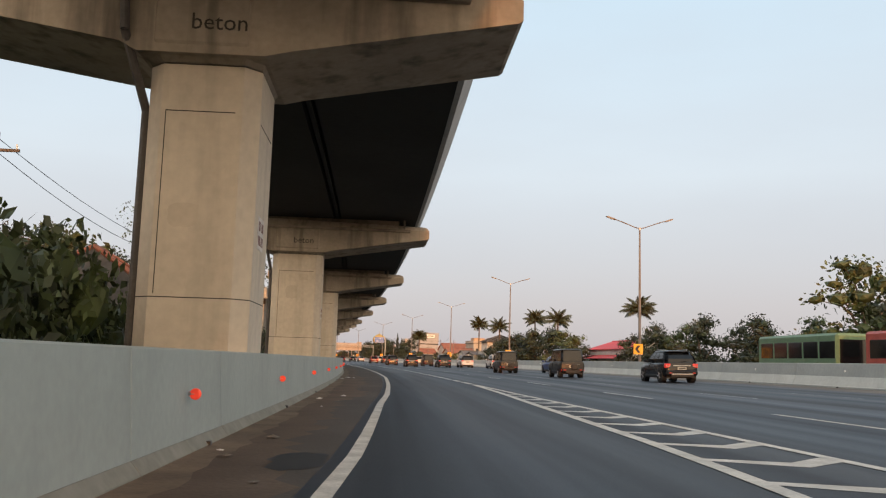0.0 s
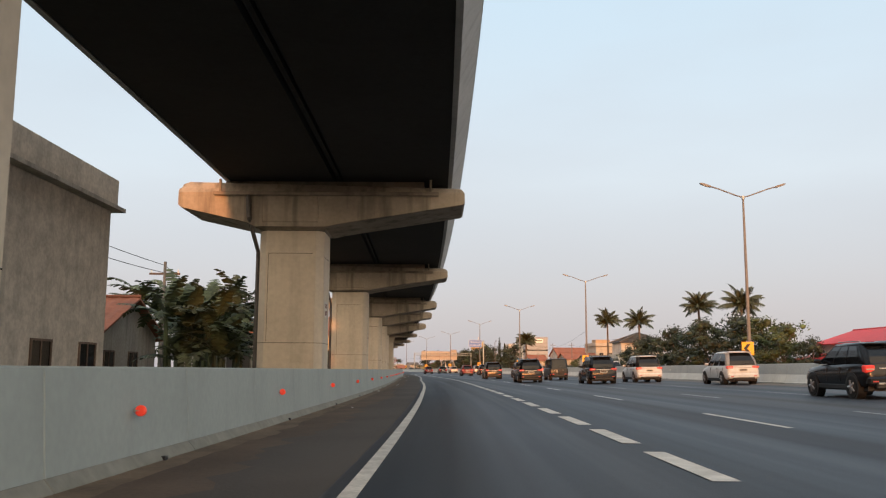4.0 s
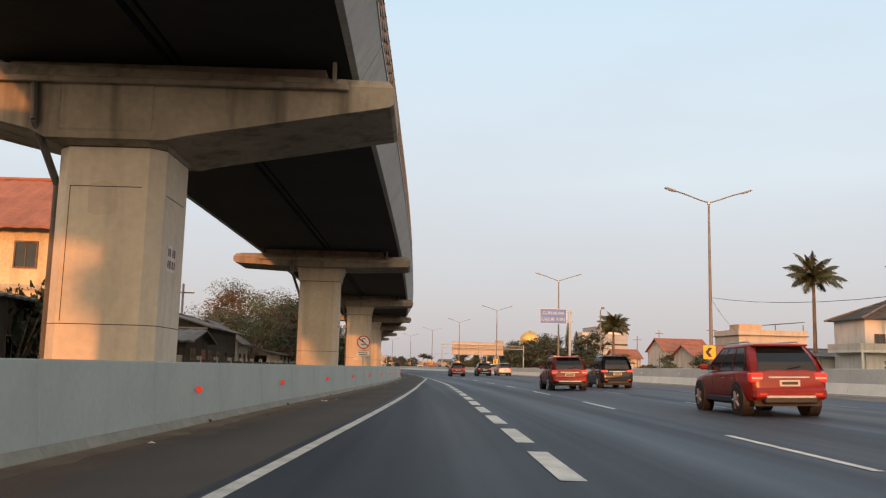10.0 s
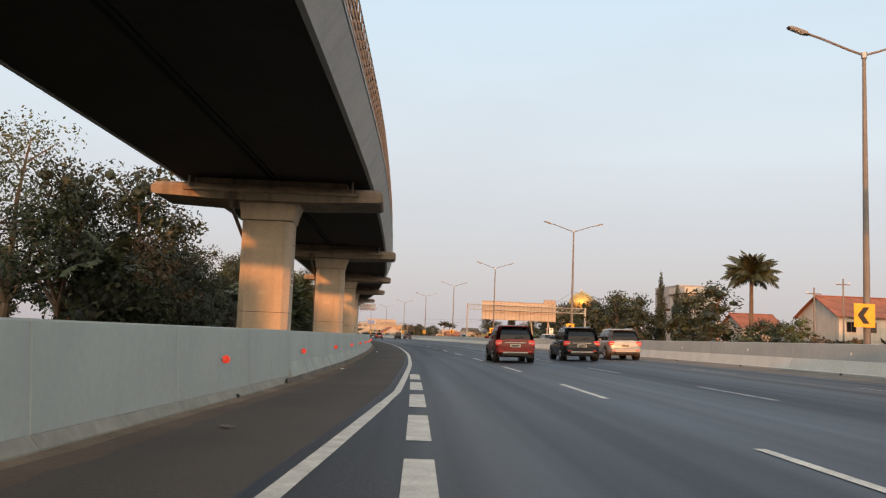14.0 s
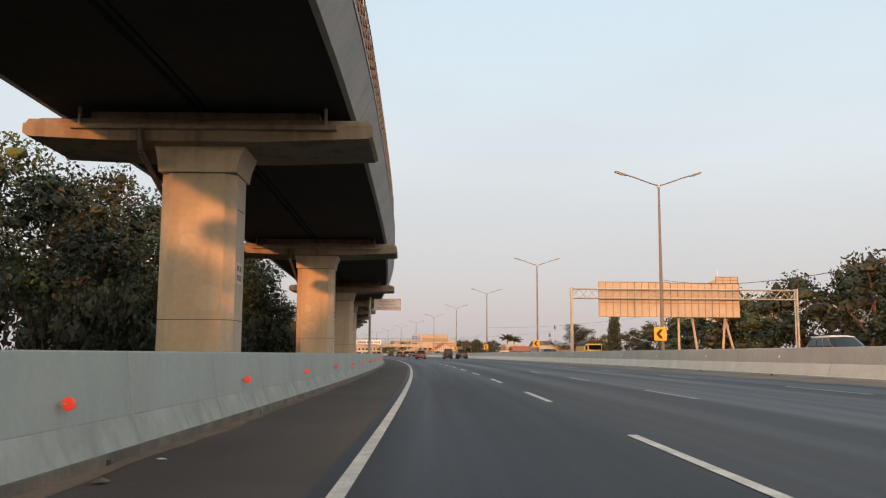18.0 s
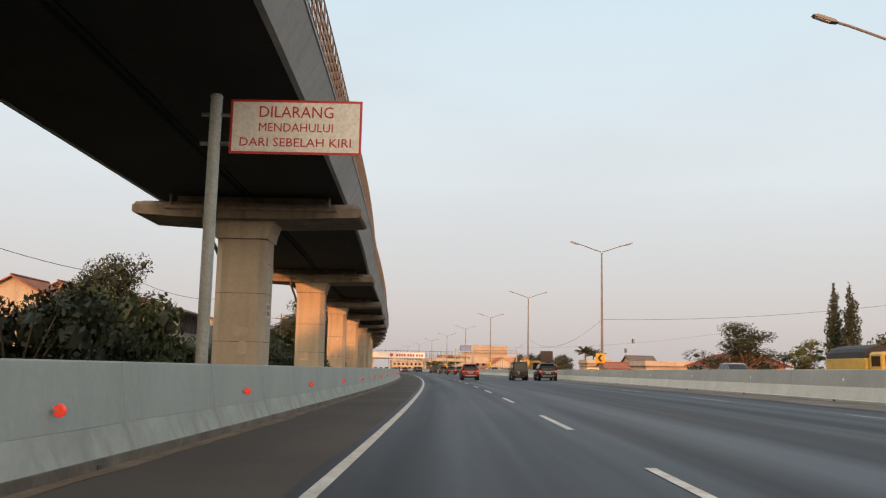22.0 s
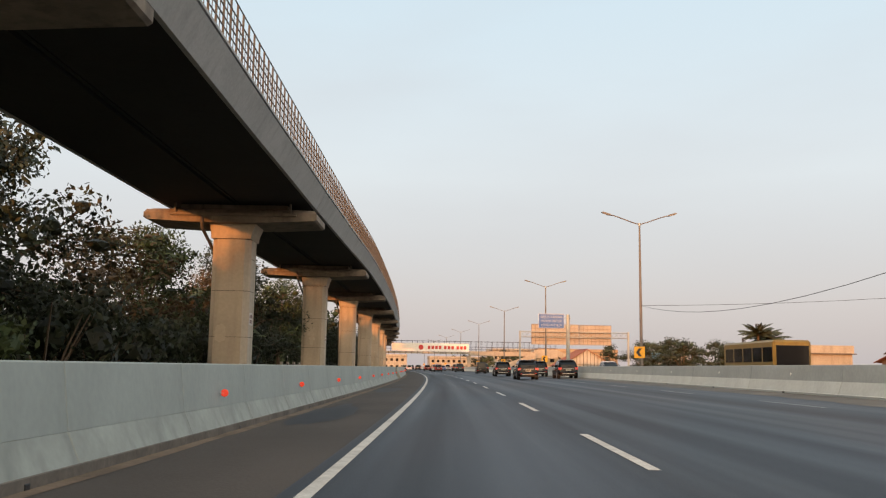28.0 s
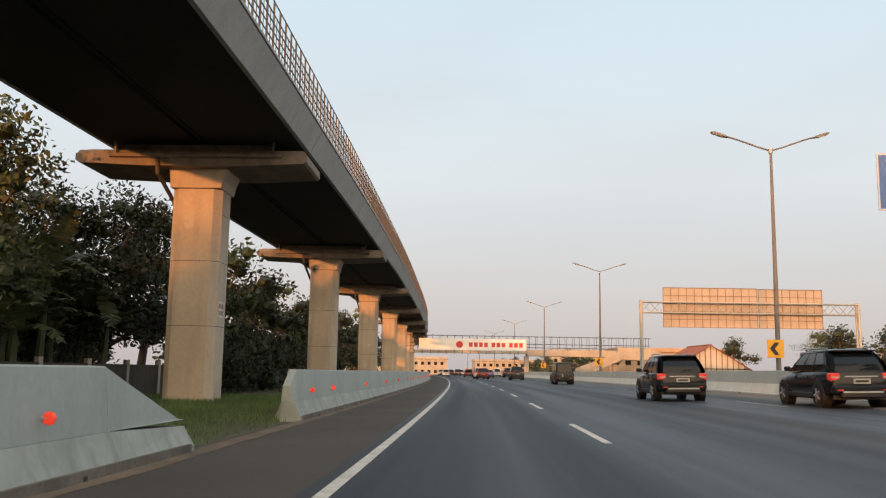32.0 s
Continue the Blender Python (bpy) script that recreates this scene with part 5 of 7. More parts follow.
def palm_meshes(seed, h, fronds=30, length=3.0):
    r = random.Random(seed)
    bm = bmesh.new()
    p = Vector((0, 0, -0.4))
    lean = Vector((r.uniform(-0.25, 0.25), r.uniform(-0.25, 0.25), 0))
    for i in range(8):
        q = Vector((0, 0, -0.4 + (h + 0.4) * (i + 1) / 8)) + lean * ((i + 1) / 8) ** 2
        tube(bm, p, q, 0.2 - 0.009 * i, 0.185 - 0.009 * i, n=8)
        p = q
    tr = bpy.data.meshes.new("trunk")
    bm.to_mesh(tr)
    bm.free()
    tr.materials.append(M["bark"])
    verts, faces = [], []
    for i in range(fronds):
        az, el = i * 2.399 + r.uniform(-0.2, 0.2), math.radians(84 - 106 * (i / fronds) + r.uniform(-8, 8))
        ln = length * r.uniform(0.8, 1.1)
        c = p.copy()
        pts = []
        for k in range(9):
            pts.append(c.copy())
            e = el - math.radians(1.35 * k * k)
            c = c + Vector((math.cos(az) * math.cos(e), math.sin(az) * math.cos(e), math.sin(e))) * ln / 8
        side = Vector((-math.sin(az), math.cos(az), 0))
        for k in range(48):
            f = 0.5 + 7.4 * k / 48
            b = pts[int(f)].lerp(pts[int(f) + 1], f % 1)
            dr = (pts[int(f) + 1] - pts[int(f)]).normalized()
            lw = ln * 0.27 * math.sin(math.pi * min(1, 0.18 + f / 9))
            for sg in (-1, 1):
                tip = b + side * sg * lw * 0.62 + dr * lw * 0.5 + Vector((0, 0, -lw * r.uniform(0.5, 1.1)))
                j = len(verts)
                verts += [b - dr * 0.04, b + dr * 0.1, tip]
                faces.append((j, j + 1, j + 2))
        for k in range(8):
            j = len(verts)
            w = 0.035 * (1 - k / 9)
            verts += [pts[k] - side * w, pts[k] + side * w, pts[k + 1] + side * w, pts[k + 1] - side * w]
            faces.append((j, j + 1, j + 2, j + 3))
    me = bpy.data.meshes.new("fronds")
    me.from_pydata([tuple(v) for v in verts], [], faces)
    me.materials.append(M["palm_leaf"])
    return tr, me


PALMS = [palm_meshes(61, 10.0), palm_meshes(62, 10.0, 27, 3.2)]
for i, (s, u, z) in enumerate(((28, -29, 11.6), (74, -29, 11.8), (90, -29, 12.6), (120.6, -29, 11.8), (142, -28.9, 13.2), (-60, -33, 10.5), (500, -36, 7.5), (507, -40, 7.0))):
    k = z / 10.0
    two_part("palm_tree", PALMS[i % 2], place(s, u, -0.28, 50 * i) @ Matrix.Diagonal((1.3, 1.3, k * 0.95, 1)), "tall palm tree with a bare trunk and drooping fronds", "palm tree", "palm trees", ("trunk", "fronds"))
FAN = palm_meshes(65, 8.3, 64, 2.7)
two_part("palm_tree", FAN, place(219, -28.6, -0.28) @ Matrix.Diagonal((1.6, 1.6, 1.28, 1)), "broad shaggy palm with hanging dry fronds", "palm tree", "palm trees", ("trunk", "fronds"))


def banana_meshes(seed):
    """A clump of soft stems, each with a fan of arching leaves torn into strips."""
    r = random.Random(seed)
    bm = bmesh.new()
    verts, faces = [], []
    for st in range(6):
        x, y, h = r.uniform(-1.3, 1.3), r.uniform(-1.3, 1.3), r.uniform(1.4, 3.2)
        tube(bm, (x, y, -0.3), (x * 1.1, y * 1.1, h), 0.12, 0.07, n=7)
        for i in range(10):
            az, el, ln = i * 2.4 + st, math.radians(r.uniform(35, 88)), r.uniform(1.3, 2.1)
            c, side, pts = Vector((x * 1.1, y * 1.1, h)), Vector((-math.sin(az), math.cos(az), 0)), []
            bend = r.uniform(4, 13)
            for k in range(11):
                pts.append(c.copy())
                e = el - math.radians(bend * k)
                c = c + Vector((math.cos(az) * math.cos(e), math.sin(az) * math.cos(e), math.sin(e))) * ln / 10
            for k in range(1, 10):
                dr = pts[k + 1] - pts[k]
                wide = 0.30 * math.sin(math.pi * (k + 0.4) / 10.8) + 0.02
                for sg in (-1, 1):
                    for q0, q1 in ((0.0, 0.52), (0.5, 1.0)):
                        j = len(verts)
                        w = wide * r.uniform(0.85, 1.08)
                        hang = Vector((0, 0, -w * r.uniform(0.05, 0.45)))
                        skew = dr * r.uniform(0.25, 0.5)
                        verts += [pts[k] + dr * q0, pts[k] + dr * q0 + side * sg * w + hang + skew, pts[k] + dr * (q1 - 0.12) + side * sg * w + hang + skew, pts[k] + dr * q1]
                        faces.append((j, j + 1, j + 2, j + 3))
    tr = bpy.data.meshes.new("stem")
    bm.to_mesh(tr)
    bm.free()
    tr.materials.append(M["banana_leaf"])
    me = bpy.data.meshes.new("leaves")
    me.from_pydata([tuple(v) for v in verts], [], faces)
    me.materials.append(M["banana_leaf"])
    return tr, me


BANANA = [banana_meshes(71), banana_meshes(72)]


def banana(s, u, k=1.0, z=-0.28):
    two_part("banana_plant", BANANA[int(abs(s)) % 2], place(s, u, z, (s * 37) % 360) @ Matrix.Diagonal((k, k, k, 1)), "clump of banana plants with broad torn leaves", "banana plant", "banana plants", ("stem", "leaves"))


def papaya_meshes(seed):
    """A thin bare stem with long-stalked, deeply lobed leaves at its top."""
    r = random.Random(seed)
    bm = tubes(((0, 0, -0.3), (0.05, 0.02, 1.1), 0.07, 0.055), ((0.05, 0.02, 1.1), (0.02, 0.06, 2.0), 0.055, 0.04), n=7)
    verts, faces = [], []
    for i in range(17):
        az, el = i * 2.399, math.radians(62 - 4.6 * i + r.uniform(-6, 6))
        out = Vector((math.cos(az) * math.cos(el), math.sin(az) * math.cos(el), math.sin(el)))
        base = Vector((0.02, 0.06, 1.98 - 0.02 * i))
        hub = base + out * r.uniform(0.5, 0.75)
        tube(bm, base, hub, 0.012, 0.008, n=4)
        fwd, side = Vector((math.cos(az), math.sin(az), -0.35)).normalized(), Vector((-math.sin(az), math.cos(az), 0))
        for k in range(-3, 4):
            g = k * 0.62
            d = fwd * math.cos(g) + side * math.sin(g)
            e = side * math.cos(g) - fwd * math.sin(g)
            ln = (0.46 - 0.05 * abs(k)) * r.uniform(0.85, 1.1)
            drop = Vector((0, 0, -0.3 * ln))
            j = len(verts)
            verts += [hub, hub + d * ln * 0.5 + e * 0.085, hub + d * ln + drop, hub + d * ln * 0.5 - e * 0.085]
            faces.append((j, j + 1, j + 2, j + 3))
    tr = bpy.data.meshes.new("trunk")
    bm.to_mesh(tr)
    bm.free()
    tr.materials.append(M["bark"])
    me = bpy.data.meshes.new("leaves")
    me.from_pydata([tuple(v) for v in verts], [], faces)
    me.materials.append(M["leaf"])
    return tr, me


PAPAYA = [papaya_meshes(81), papaya_meshes(82)]
# beside the slip road
for s, u, h, kd in ((-101, 30.5, 4.5, 1), (-96, 29.5, 3.9, 1), (-91, 33, 5.0, 0), (-106, 34, 5.2, 2), (-112, 31, 5.0, 3), (-50, 31.4, 6.4, 2), (-84, 38, 8.5, 5), (-78, 42, 9.5, 5), (-66, 40, 8.0, 5), (-62, 36, 7.0, 0), (-58, 39, 9, 1), (-54, 31.5, 4.6, 2), (-43, 36.0, 14, 4),
                    (-50, 44, 10, 0), (-20, 36, 4, 1), (-8, 46, 9, 0)):
    tree(s, u, h, kd)
for s, u, w, h, kd in ((-100, 27.2, 2.2, 3.4, 1), (-95.5, 26.8, 1.8, 2.6, 1), (-103.6, 26.7, 2.6, 3.5, 1), (-88, 26.5, 1.2, 1.2, 1), (-72, 28, 1.6, 1.6, 0), (-62, 27.5, 1.4, 1.6, 1), (-52, 27.6, 1.4, 1.3, 0), (-45, 28.4, 2.0, 3.8, 0), (-40.5, 28.2, 1.8, 2.8, 0), (-56, 28.2, 2.2, 3.4, 0), (-51, 28.4, 2.0, 3.0, 1)):
    bush(s, u, w, h, kd)
for s, u, w, h in ((66, 30.2, 1.9, 3.6), (71, 30.6, 2.2, 4.4), (76, 31.2, 2.2, 4.0), (81, 30.4, 1.7, 3.4)):
    bush(s, u, w, h, 0)
for s, u, k in ((-40, 28.2, 0.6), (-18, 28.2, 1.1), (-14, 28.8, 1.25), (-9, 29.8, 1.0), (9, 33.2, 1.4), (6, 34.5, 1.55), (3.5, 32.8, 1.5), (1, 34.5, 1.6), (11.5, 34.5, 1.15), (150, 27.0, 1.1), (186, 25.6, 1.25), (189, 26.4, 1.35), (192, 25.4, 1.3), (195, 26.6, 1.4), (198.5, 25.4, 1.3), (202, 26.4, 1.3), (206, 26.0, 1.1), (376, 32.8, 1.5), (430, 29.5, 1.5), (468, 30, 1.5), (475, 31, 1.3)):
    banana(s, u, k)
# small papaya trees by the piers
for s, u, h in ((22, 26.3, 2.3), (24.5, 27.4, 2.6), (30.5, 26.6, 2.4), (33.5, 25.9, 2.0), (26.8, 28.0, 2.2)):
    two_part("papaya_tree", PAPAYA[int(s) % 2], place(s, u, -0.28, s * 31) @ Matrix.Diagonal((h / 2.1, h / 2.1, h / 2.1, 1)), "small papaya tree with a few drooping leaves", "papaya tree", "papaya trees", ("trunk", "leaves"))
# the wooded stretch
wood = ((124, 31, 7.5, 4), (128, 34, 8.0, 5), (131.5, 30.5, 6.5, 5), (136, 29.5, 8, 2), (139, 35, 10, 4), (145, 31, 8, 4), (150, 28.6, 7.5, 0), (155, 33, 10.5, 4), (161, 29.0, 6, 5), (166, 34, 8, 4), (168, 30.6, 10.2, 0), (174, 30.2, 7.0, 2), (181, 32, 6.5, 0), (186, 30.5, 5, 2),
        # (250, 38) and (256, 37) are added to cast shade on the pier at 295.7
        (191, 33, 8, 0), (198, 31.5, 5.6, 2), (205, 30.4, 5.6, 0), (211, 28.5, 5.5, 0), (217, 33.2, 9.5, 0), (222, 32.5, 10, 1), (227, 31.4, 10, 2), (232, 30.2, 8.5, 0), (238, 27.5, 9.5, 3), (246, 36, 13, 0), (252, 34.5, 13, 2), (259, 31.5, 10.8, 1), (263, 30.2, 8, 3), (257, 31.5, 11.8, 2), (264, 29.6, 9.4, 0), (266, 28.6, 10.5, 0), (271, 28.0, 5.0, 2), (277, 30, 6.4, 0), (284, 30.5, 8.0, 2), (291, 31, 5.0, 0), (299, 30, 4.6, 2), (250, 38, 11, 0), (256, 37, 10.5, 2), (304, 31, 4.6, 0), (307, 31, 6.8, 0), (313, 34, 7.2, 2), (319, 36, 6.6, 0), (326, 35, 5.2, 2), (352, 33.5, 7.0, 1),
        (357, 34.0, 8.0, 2), (363, 33, 5.5, 0), (369, 35.5, 7, 2),
        (377, 32.2, 7.8, 0), (383, 33, 7.6, 5), (389, 29.8, 9.3, 0), (396, 29.6, 7.5, 0), (399, 33, 9.5, 2), (404, 33.3, 11.8, 0), (414, 32, 8.5, 5), (421, 31.0, 9.5, 1), (437, 29.9, 11.0, 2), (436.5, 32, 8.5, 5), (441, 33, 9.5, 4), (447, 31.5, 7.0, 0), (453, 32.5, 7.0, 0), (459, 31.5, 7.2, 2), (467.5, 31.2, 10.8, 1), (475, 33, 9.5, 2), (450, 37, 8, 0), (457, 38, 8.5, 2), (464, 38, 9, 0),
        (477, 30, 9.5, 2), (484, 31, 10, 0), (491, 30, 9, 1), (499, 31.5, 10, 2), (508, 30, 9, 0), (517, 32, 9, 1), (527, 30.5, 8.5, 2), (540, 31, 9, 0), (553, 30, 9, 2), (568, 31, 10, 1), (584, 30, 9, 0), (600, 31, 9, 2), (620, 31, 9, 1), (645, 31, 9, 0))
for q in wood:
    tree(*q)
for i in range(70):
    s = 150 + i * 5.4
    tree(s, rnd.uniform(38, 50), rnd.uniform(6.5, 8.5), rnd.choice((0, 0, 2, 2, 1))) if i % 2 == 0 and not 290 < s < 372 else None
    bush(s, (rnd.uniform(26.5, 29.5) if not (285 < s < 345) else 28) + (5 if 436 < s < 484 else 3 if 182 < s < 208 else 0), rnd.uniform(2.4, 3.3), rnd.uniform(2.8, 4.6) if not (306 < s < 345 or 352 < s < 383) else rnd.uniform(2.2, 2.9), rnd.choice((0, 0, 0, 0, 0, 1)))
# unseen trees behind the start, added to screen the low sun
for i in range(14):
    tree(-250 + 10.5 * i, 31 + 5 * (i % 3), rnd.uniform(8, 10.5), (0, 2, 1)[i % 3])
for i in range(7):
    tree(-206 - 3 * (i % 2), -4 + 6.2 * i, 20 + (i % 3), 4)
# across the motorway
right = ((-62, -29, 7, 0), (-52, -26, 8, 2), (-43, -28, 9.5, 0), (-35, -28.4, 12.6, 1), (-26, -28, 7.2, 1), (-18, -26, 7.6, 0), (-10, -28, 7.0, 2), (-2, -26, 8.5, 0), (6, -27, 7.5, 1), (14, -26, 8, 2), (21, -25, 6.5, 0), (26, -33, 7, 2), (46, -25.5, 5.2, 0), (52, -25, 7.0, 1), (58, -26, 8.2, 1), (64, -25, 8.8, 0), (70, -27, 9.2, 2), (76, -25, 9.0, 0),
         (83, -26, 9.0, 2), (90, -25, 8.6, 0), (97, -27, 8.0, 2), (104, -25, 7.6, 0), (110, -26, 7.2, 2), (116, -24.5, 5.6, 0), (152, -24, 4.0, 1), (166, -25, 4.2, 2), (180, -25, 4.4, 0), (199, -24, 4.5, 1), (206, -25.5, 4.4, 2), (213, -27, 4.8, 0), (227, -26.2, 9.6, 2), (222, -24, 4.6, 0), (230, -25, 5.5, 1), (247, -25, 6.8, 0),
         (254, -26, 9.4, 2), (261, -25, 10.0, 0), (268, -27, 10.4, 2), (275, -25, 9.6, 0), (283, -26, 8.2, 1), (291, -25, 9.4, 2), (299, -27, 9.2, 0), (307, -25, 8.4, 1), (316, -26, 7.0, 0), (325, -25, 6.5, 2), (332, -24, 5.6, 0), (349, -24, 5.0, 1), (404, -38, 6.0, 2), (486, -26, 5.2, 0), (495, -28, 5.8, 2), (505, -26, 6.2, 0), (516, -27, 6.8, 2),
         (524, -29, 7.0, 0), (532, -27, 6.8, 2), (540, -29, 7.0, 4), (548, -42, 7.2, 0), (560, -38, 7.5, 1), (592, -36, 8, 2))
for q in right:
    tree(*q)
two_part("tree", BROAD[0], place(361, -22.5, -0.28, 40) @ Matrix.Diagonal((1.25, 1.25, 0.76, 1)), "broad flat-topped dark green tree", "tree", "roadside trees")
for i in range(46):      # clipped hedge and scrub along the far side
    s = -70 + 9.3 * i
    if not (360 < s < 500):
        bush(s, -20.6 - 0.8 * (i % 3), 1.7, (1.5, 1.9, 1.6, 2.2)[i % 4], (2, 1, 0, 1, 2)[i % 5], -0.15, 2.9)
for i in range(14):
    tree(700 + 14 * i, -26 - 6 * (i % 3), rnd.uniform(6, 9), None)
for s, u, w, h, kd, ln in ((18, -20.5, 1.5, 1.5, 2, 3.0), (36, -20.8, 1.6, 1.6, 2, 3.5), (75, -20.6, 1.4, 1.4, 2, 3), (125, -20.8, 1.7, 1.7, 1, 4), (140, -21, 1.5, 1.6, 2, 3), (152, -20.4, 1.7, 2.0, 1, 4), (176, -20.6, 1.6, 1.9, 1, 4), (190, -21, 1.6, 2.0, 2, 4), (208, -20.8, 1.6, 1.8, 1, 4), (226, -20.5, 1.5, 1.5, 1, 3), (250, -20.8, 1.6, 1.7, 0, 3),
                            (322, -20.5, 1.4, 1.5, 1, 3), (366, -20, 1.9, 2.3, 0, 3), (396, -19.6, 1.3, 1.2, 2, 3), (432, -19.6, 1.3, 1.4, 0, 3), (467, -19.6, 1.3, 1.3, 0, 3), (392, -1.6, 0.55, 0.75, 0, 3.5), (414, -1.5, 0.6, 0.9, 1, 3.0), (436, -1.6, 0.55, 0.8, 0, 3), (374, -1.6, 0.55, 0.8, 2, 3), (470, -1.5, 0.55, 0.8, 0, 3), (492, -1.5, 0.55, 0.8, 1, 3), (231, -1.6, 0.55, 0.75, 1, 3.5), (206, -1.6, 0.55, 0.8, 2, 3), (160, -1.6, 0.5, 0.8, 1, 3),
                            (60, -1.6, 0.5, 0.75, 2, 3), (20, -1.6, 0.5, 0.75, 2, 3), (-18, -1.6, 0.6, 0.8, 2, 3.5), (300, -1.6, 0.5, 0.8, 1, 3), (345, -1.6, 0.5, 0.75, 2, 3), (520, -1.6, 0.5, 0.8, 0, 3)):
    bush(s, u, w, h * 1.05, kd, (road_z(s, 0.2) + 0.05) if u > -3 else -0.15, ln, "low clipped hedge on the median" if u > -3 else "")


def cypress(s, u, h):
    r = random.Random(int(s))
    me = leaf_cloud("crown", [(r.uniform(-.15, .15), r.uniform(-.15, .15), h * (0.12 + 0.85 * i / 11), 0.75 * math.sin(math.pi * (0.25 + 0.72 * i / 11)) + 0.12, h * 0.07) for i in range(12)], 4600, 0.12, M["leaf_dark"], int(s), -1.0, core=0.55)
    tr = bpy.data.meshes.new("trunk")
    bm = tubes(((0, 0, -0.3), (0, 0, h * 0.8), 0.14, 0.04))
    bm.to_mesh(tr)
    bm.free()
    tr.materials.append(M["bark"])
    two_part("cypress_tree", (tr, me), place(s, u, -0.28), "narrow pointed dark green cypress", "tree", "cypress trees")


for s, u, h in ((242, -25.5, 12.2), (236.5, -25.8, 10.0), (234.5, -26.4, 9.2), (290, -24.5, 8.5), (338.7, -23.5, 9.6), (343, -24.0, 10.0)):
    cypress(s, u, h)

for i in range(12):      # unkempt shrubs before the far houses
    bush(150 + 5.8 * i, -22.6 - 0.7 * (i % 3), 2.3, (2.3, 3.0, 2.6)[i % 3], (1, 0, 1, 2)[i % 4], -0.2, 1.5)

# grass in the gap of the barrier and under the piers
gr = np.random.RandomState(9)
n = 60000
gs, gu = gr.uniform(440, 478, n), 17.55 + gr.uniform(0, 1, n) ** 0.8 * 9.5
verts, faces = [], []
for i in range(n):
    p = at(float(gs[i]), float(gu[i]), -0.27)
    a, h = gr.uniform(0, math.tau), gr.uniform(0.06, 0.24)
    dx, dy = 0.02 * math.cos(a), 0.02 * math.sin(a)
    lean = gr.uniform(-0.1, 0.1, 2)
    verts += [(p.x - dx, p.y - dy, p.z), (p.x + dx, p.y + dy, p.z), (p.x + lean[0], p.y + lean[1], p.z + h + 0.1)]
    faces.append((3 * i, 3 * i + 1, 3 * i + 2))
tagged(mesh_ob("grass", verts, faces, M["grass"]), "patchy green grass under the viaduct", "grass", kind="stuff")


# ---- buildings ----
def quad_plate(corners, thick=0.02):
    bm = bmesh.new()
    f = bm.faces.new([bm.verts.new(v) for v in corners])
    bmesh.ops.solidify(bm, geom=[f], thickness=thick)
    return bm


def gable(t, x0, x1, y0, y1, z, rise, mat, over=0.5, along="y"):
    """A pitched roof of one ribbed sheet with a ridge cap; ridge along the given axis."""
    p0, p1, q0, q1 = (x0, x1, y0, y1) if along == "y" else (y0, y1, x0, x1)
    pm = (p0 + p1) / 2
    drop = over * rise / (pm - p0)
    n = max(4, int((q1 - q0 + 2 * over) / 0.3))
    verts, faces = [], []
    for dz in (0.0, -0.09):
        for i in range(n + 1):
            q = q0 - over + (q1 - q0 + 2 * over) * i / n
            lift_r = (0.05 if i % 2 else 0.0) + dz
            for p, zz in ((p0 - over, z - drop), (pm, z + rise), (p1 + over, z - drop)):
                verts.append((p, q, zz + lift_r) if along == "y" else (q, p, zz + lift_r))
    m = 3 * (n + 1)
    for i in range(n):
        for k in (0, 1):
            a = 3 * i + k
            faces += [(a, a + 3, a + 4, a + 1), (m + a + 1, m + a + 4, m + a + 3, m + a)]
        for k in (0, 2):
            a = 3 * i + k
            faces.append((a, a + 3, m + a + 3, m + a))
    for i in (0, n):
        for k in (0, 1):
            a = 3 * i + k
            faces.append((a, a + 1, m + a + 1, m + a))
    r = mesh_ob("roof", verts, faces, mat, t)
    e0, e1 = (pm, q0 - over, z + rise + 0.06), (pm, q1 + over, z + rise + 0.06)
    if along != "y":
        e0, e1 = (e0[1], e0[0], e0[2]), (e1[1], e1[0], e1[2])
    part("ridge_cap", tubes((e0, e1, 0.1), n=6), mat, t)
    return r


def gable_wall(t, x0, x1, y, z, rise, mat, axis="x", thick=0.15):
    m = (x0 + x1) / 2
    bm = prism([(x0, z), (x1, z), (m, z + rise * 0.97)], y, y + thick)
    if axis == "y":
        bmesh.ops.rotate(bm, verts=bm.verts, cent=(0, 0, 0), matrix=Matrix.Rotation(math.pi / 2, 3, "Z"))
    return part("gable", bm, mat, t)


def window(t, face, a, z, w, h, pos):
    """A framed window in a wall; face 'front' looks to -y, 'side' to +x."""
    if face == "front":
        fr = part("window", boxes((a - 0.06, a + w + 0.06, pos - 0.05, pos + 0.02, z - 0.06, z), (a - 0.06, a + w + 0.06, pos - 0.05, pos + 0.02, z + h, z + h + 0.06), (a - 0.06, a, pos - 0.05, pos + 0.02, z, z + h), (a + w, a + w + 0.06, pos - 0.05, pos + 0.02, z, z + h), (a + w / 2 - 0.02, a + w / 2 + 0.02, pos - 0.04, pos + 0.02, z, z + h)), M["wood"], t)
        part("pane", boxes((a, a + w, pos - 0.02, pos - 0.01, z, z + h)), M["glass_dark"], fr)
    else:
        fr = part("window", boxes((pos - 0.02, pos + 0.05, a - 0.06, a + w + 0.06, z - 0.06, z), (pos - 0.02, pos + 0.05, a - 0.06, a + w + 0.06, z + h, z + h + 0.06), (pos - 0.02, pos + 0.05, a - 0.06, a, z, z + h), (pos - 0.02, pos + 0.05, a + w, a + w + 0.06, z, z + h), (pos - 0.02, pos + 0.04, a + w / 2 - 0.02, a + w / 2 + 0.02, z, z + h)), M["wood"], t)
        part("pane", boxes((pos + 0.01, pos + 0.02, a, a + w, z, z + h)), M["glass_dark"], fr)


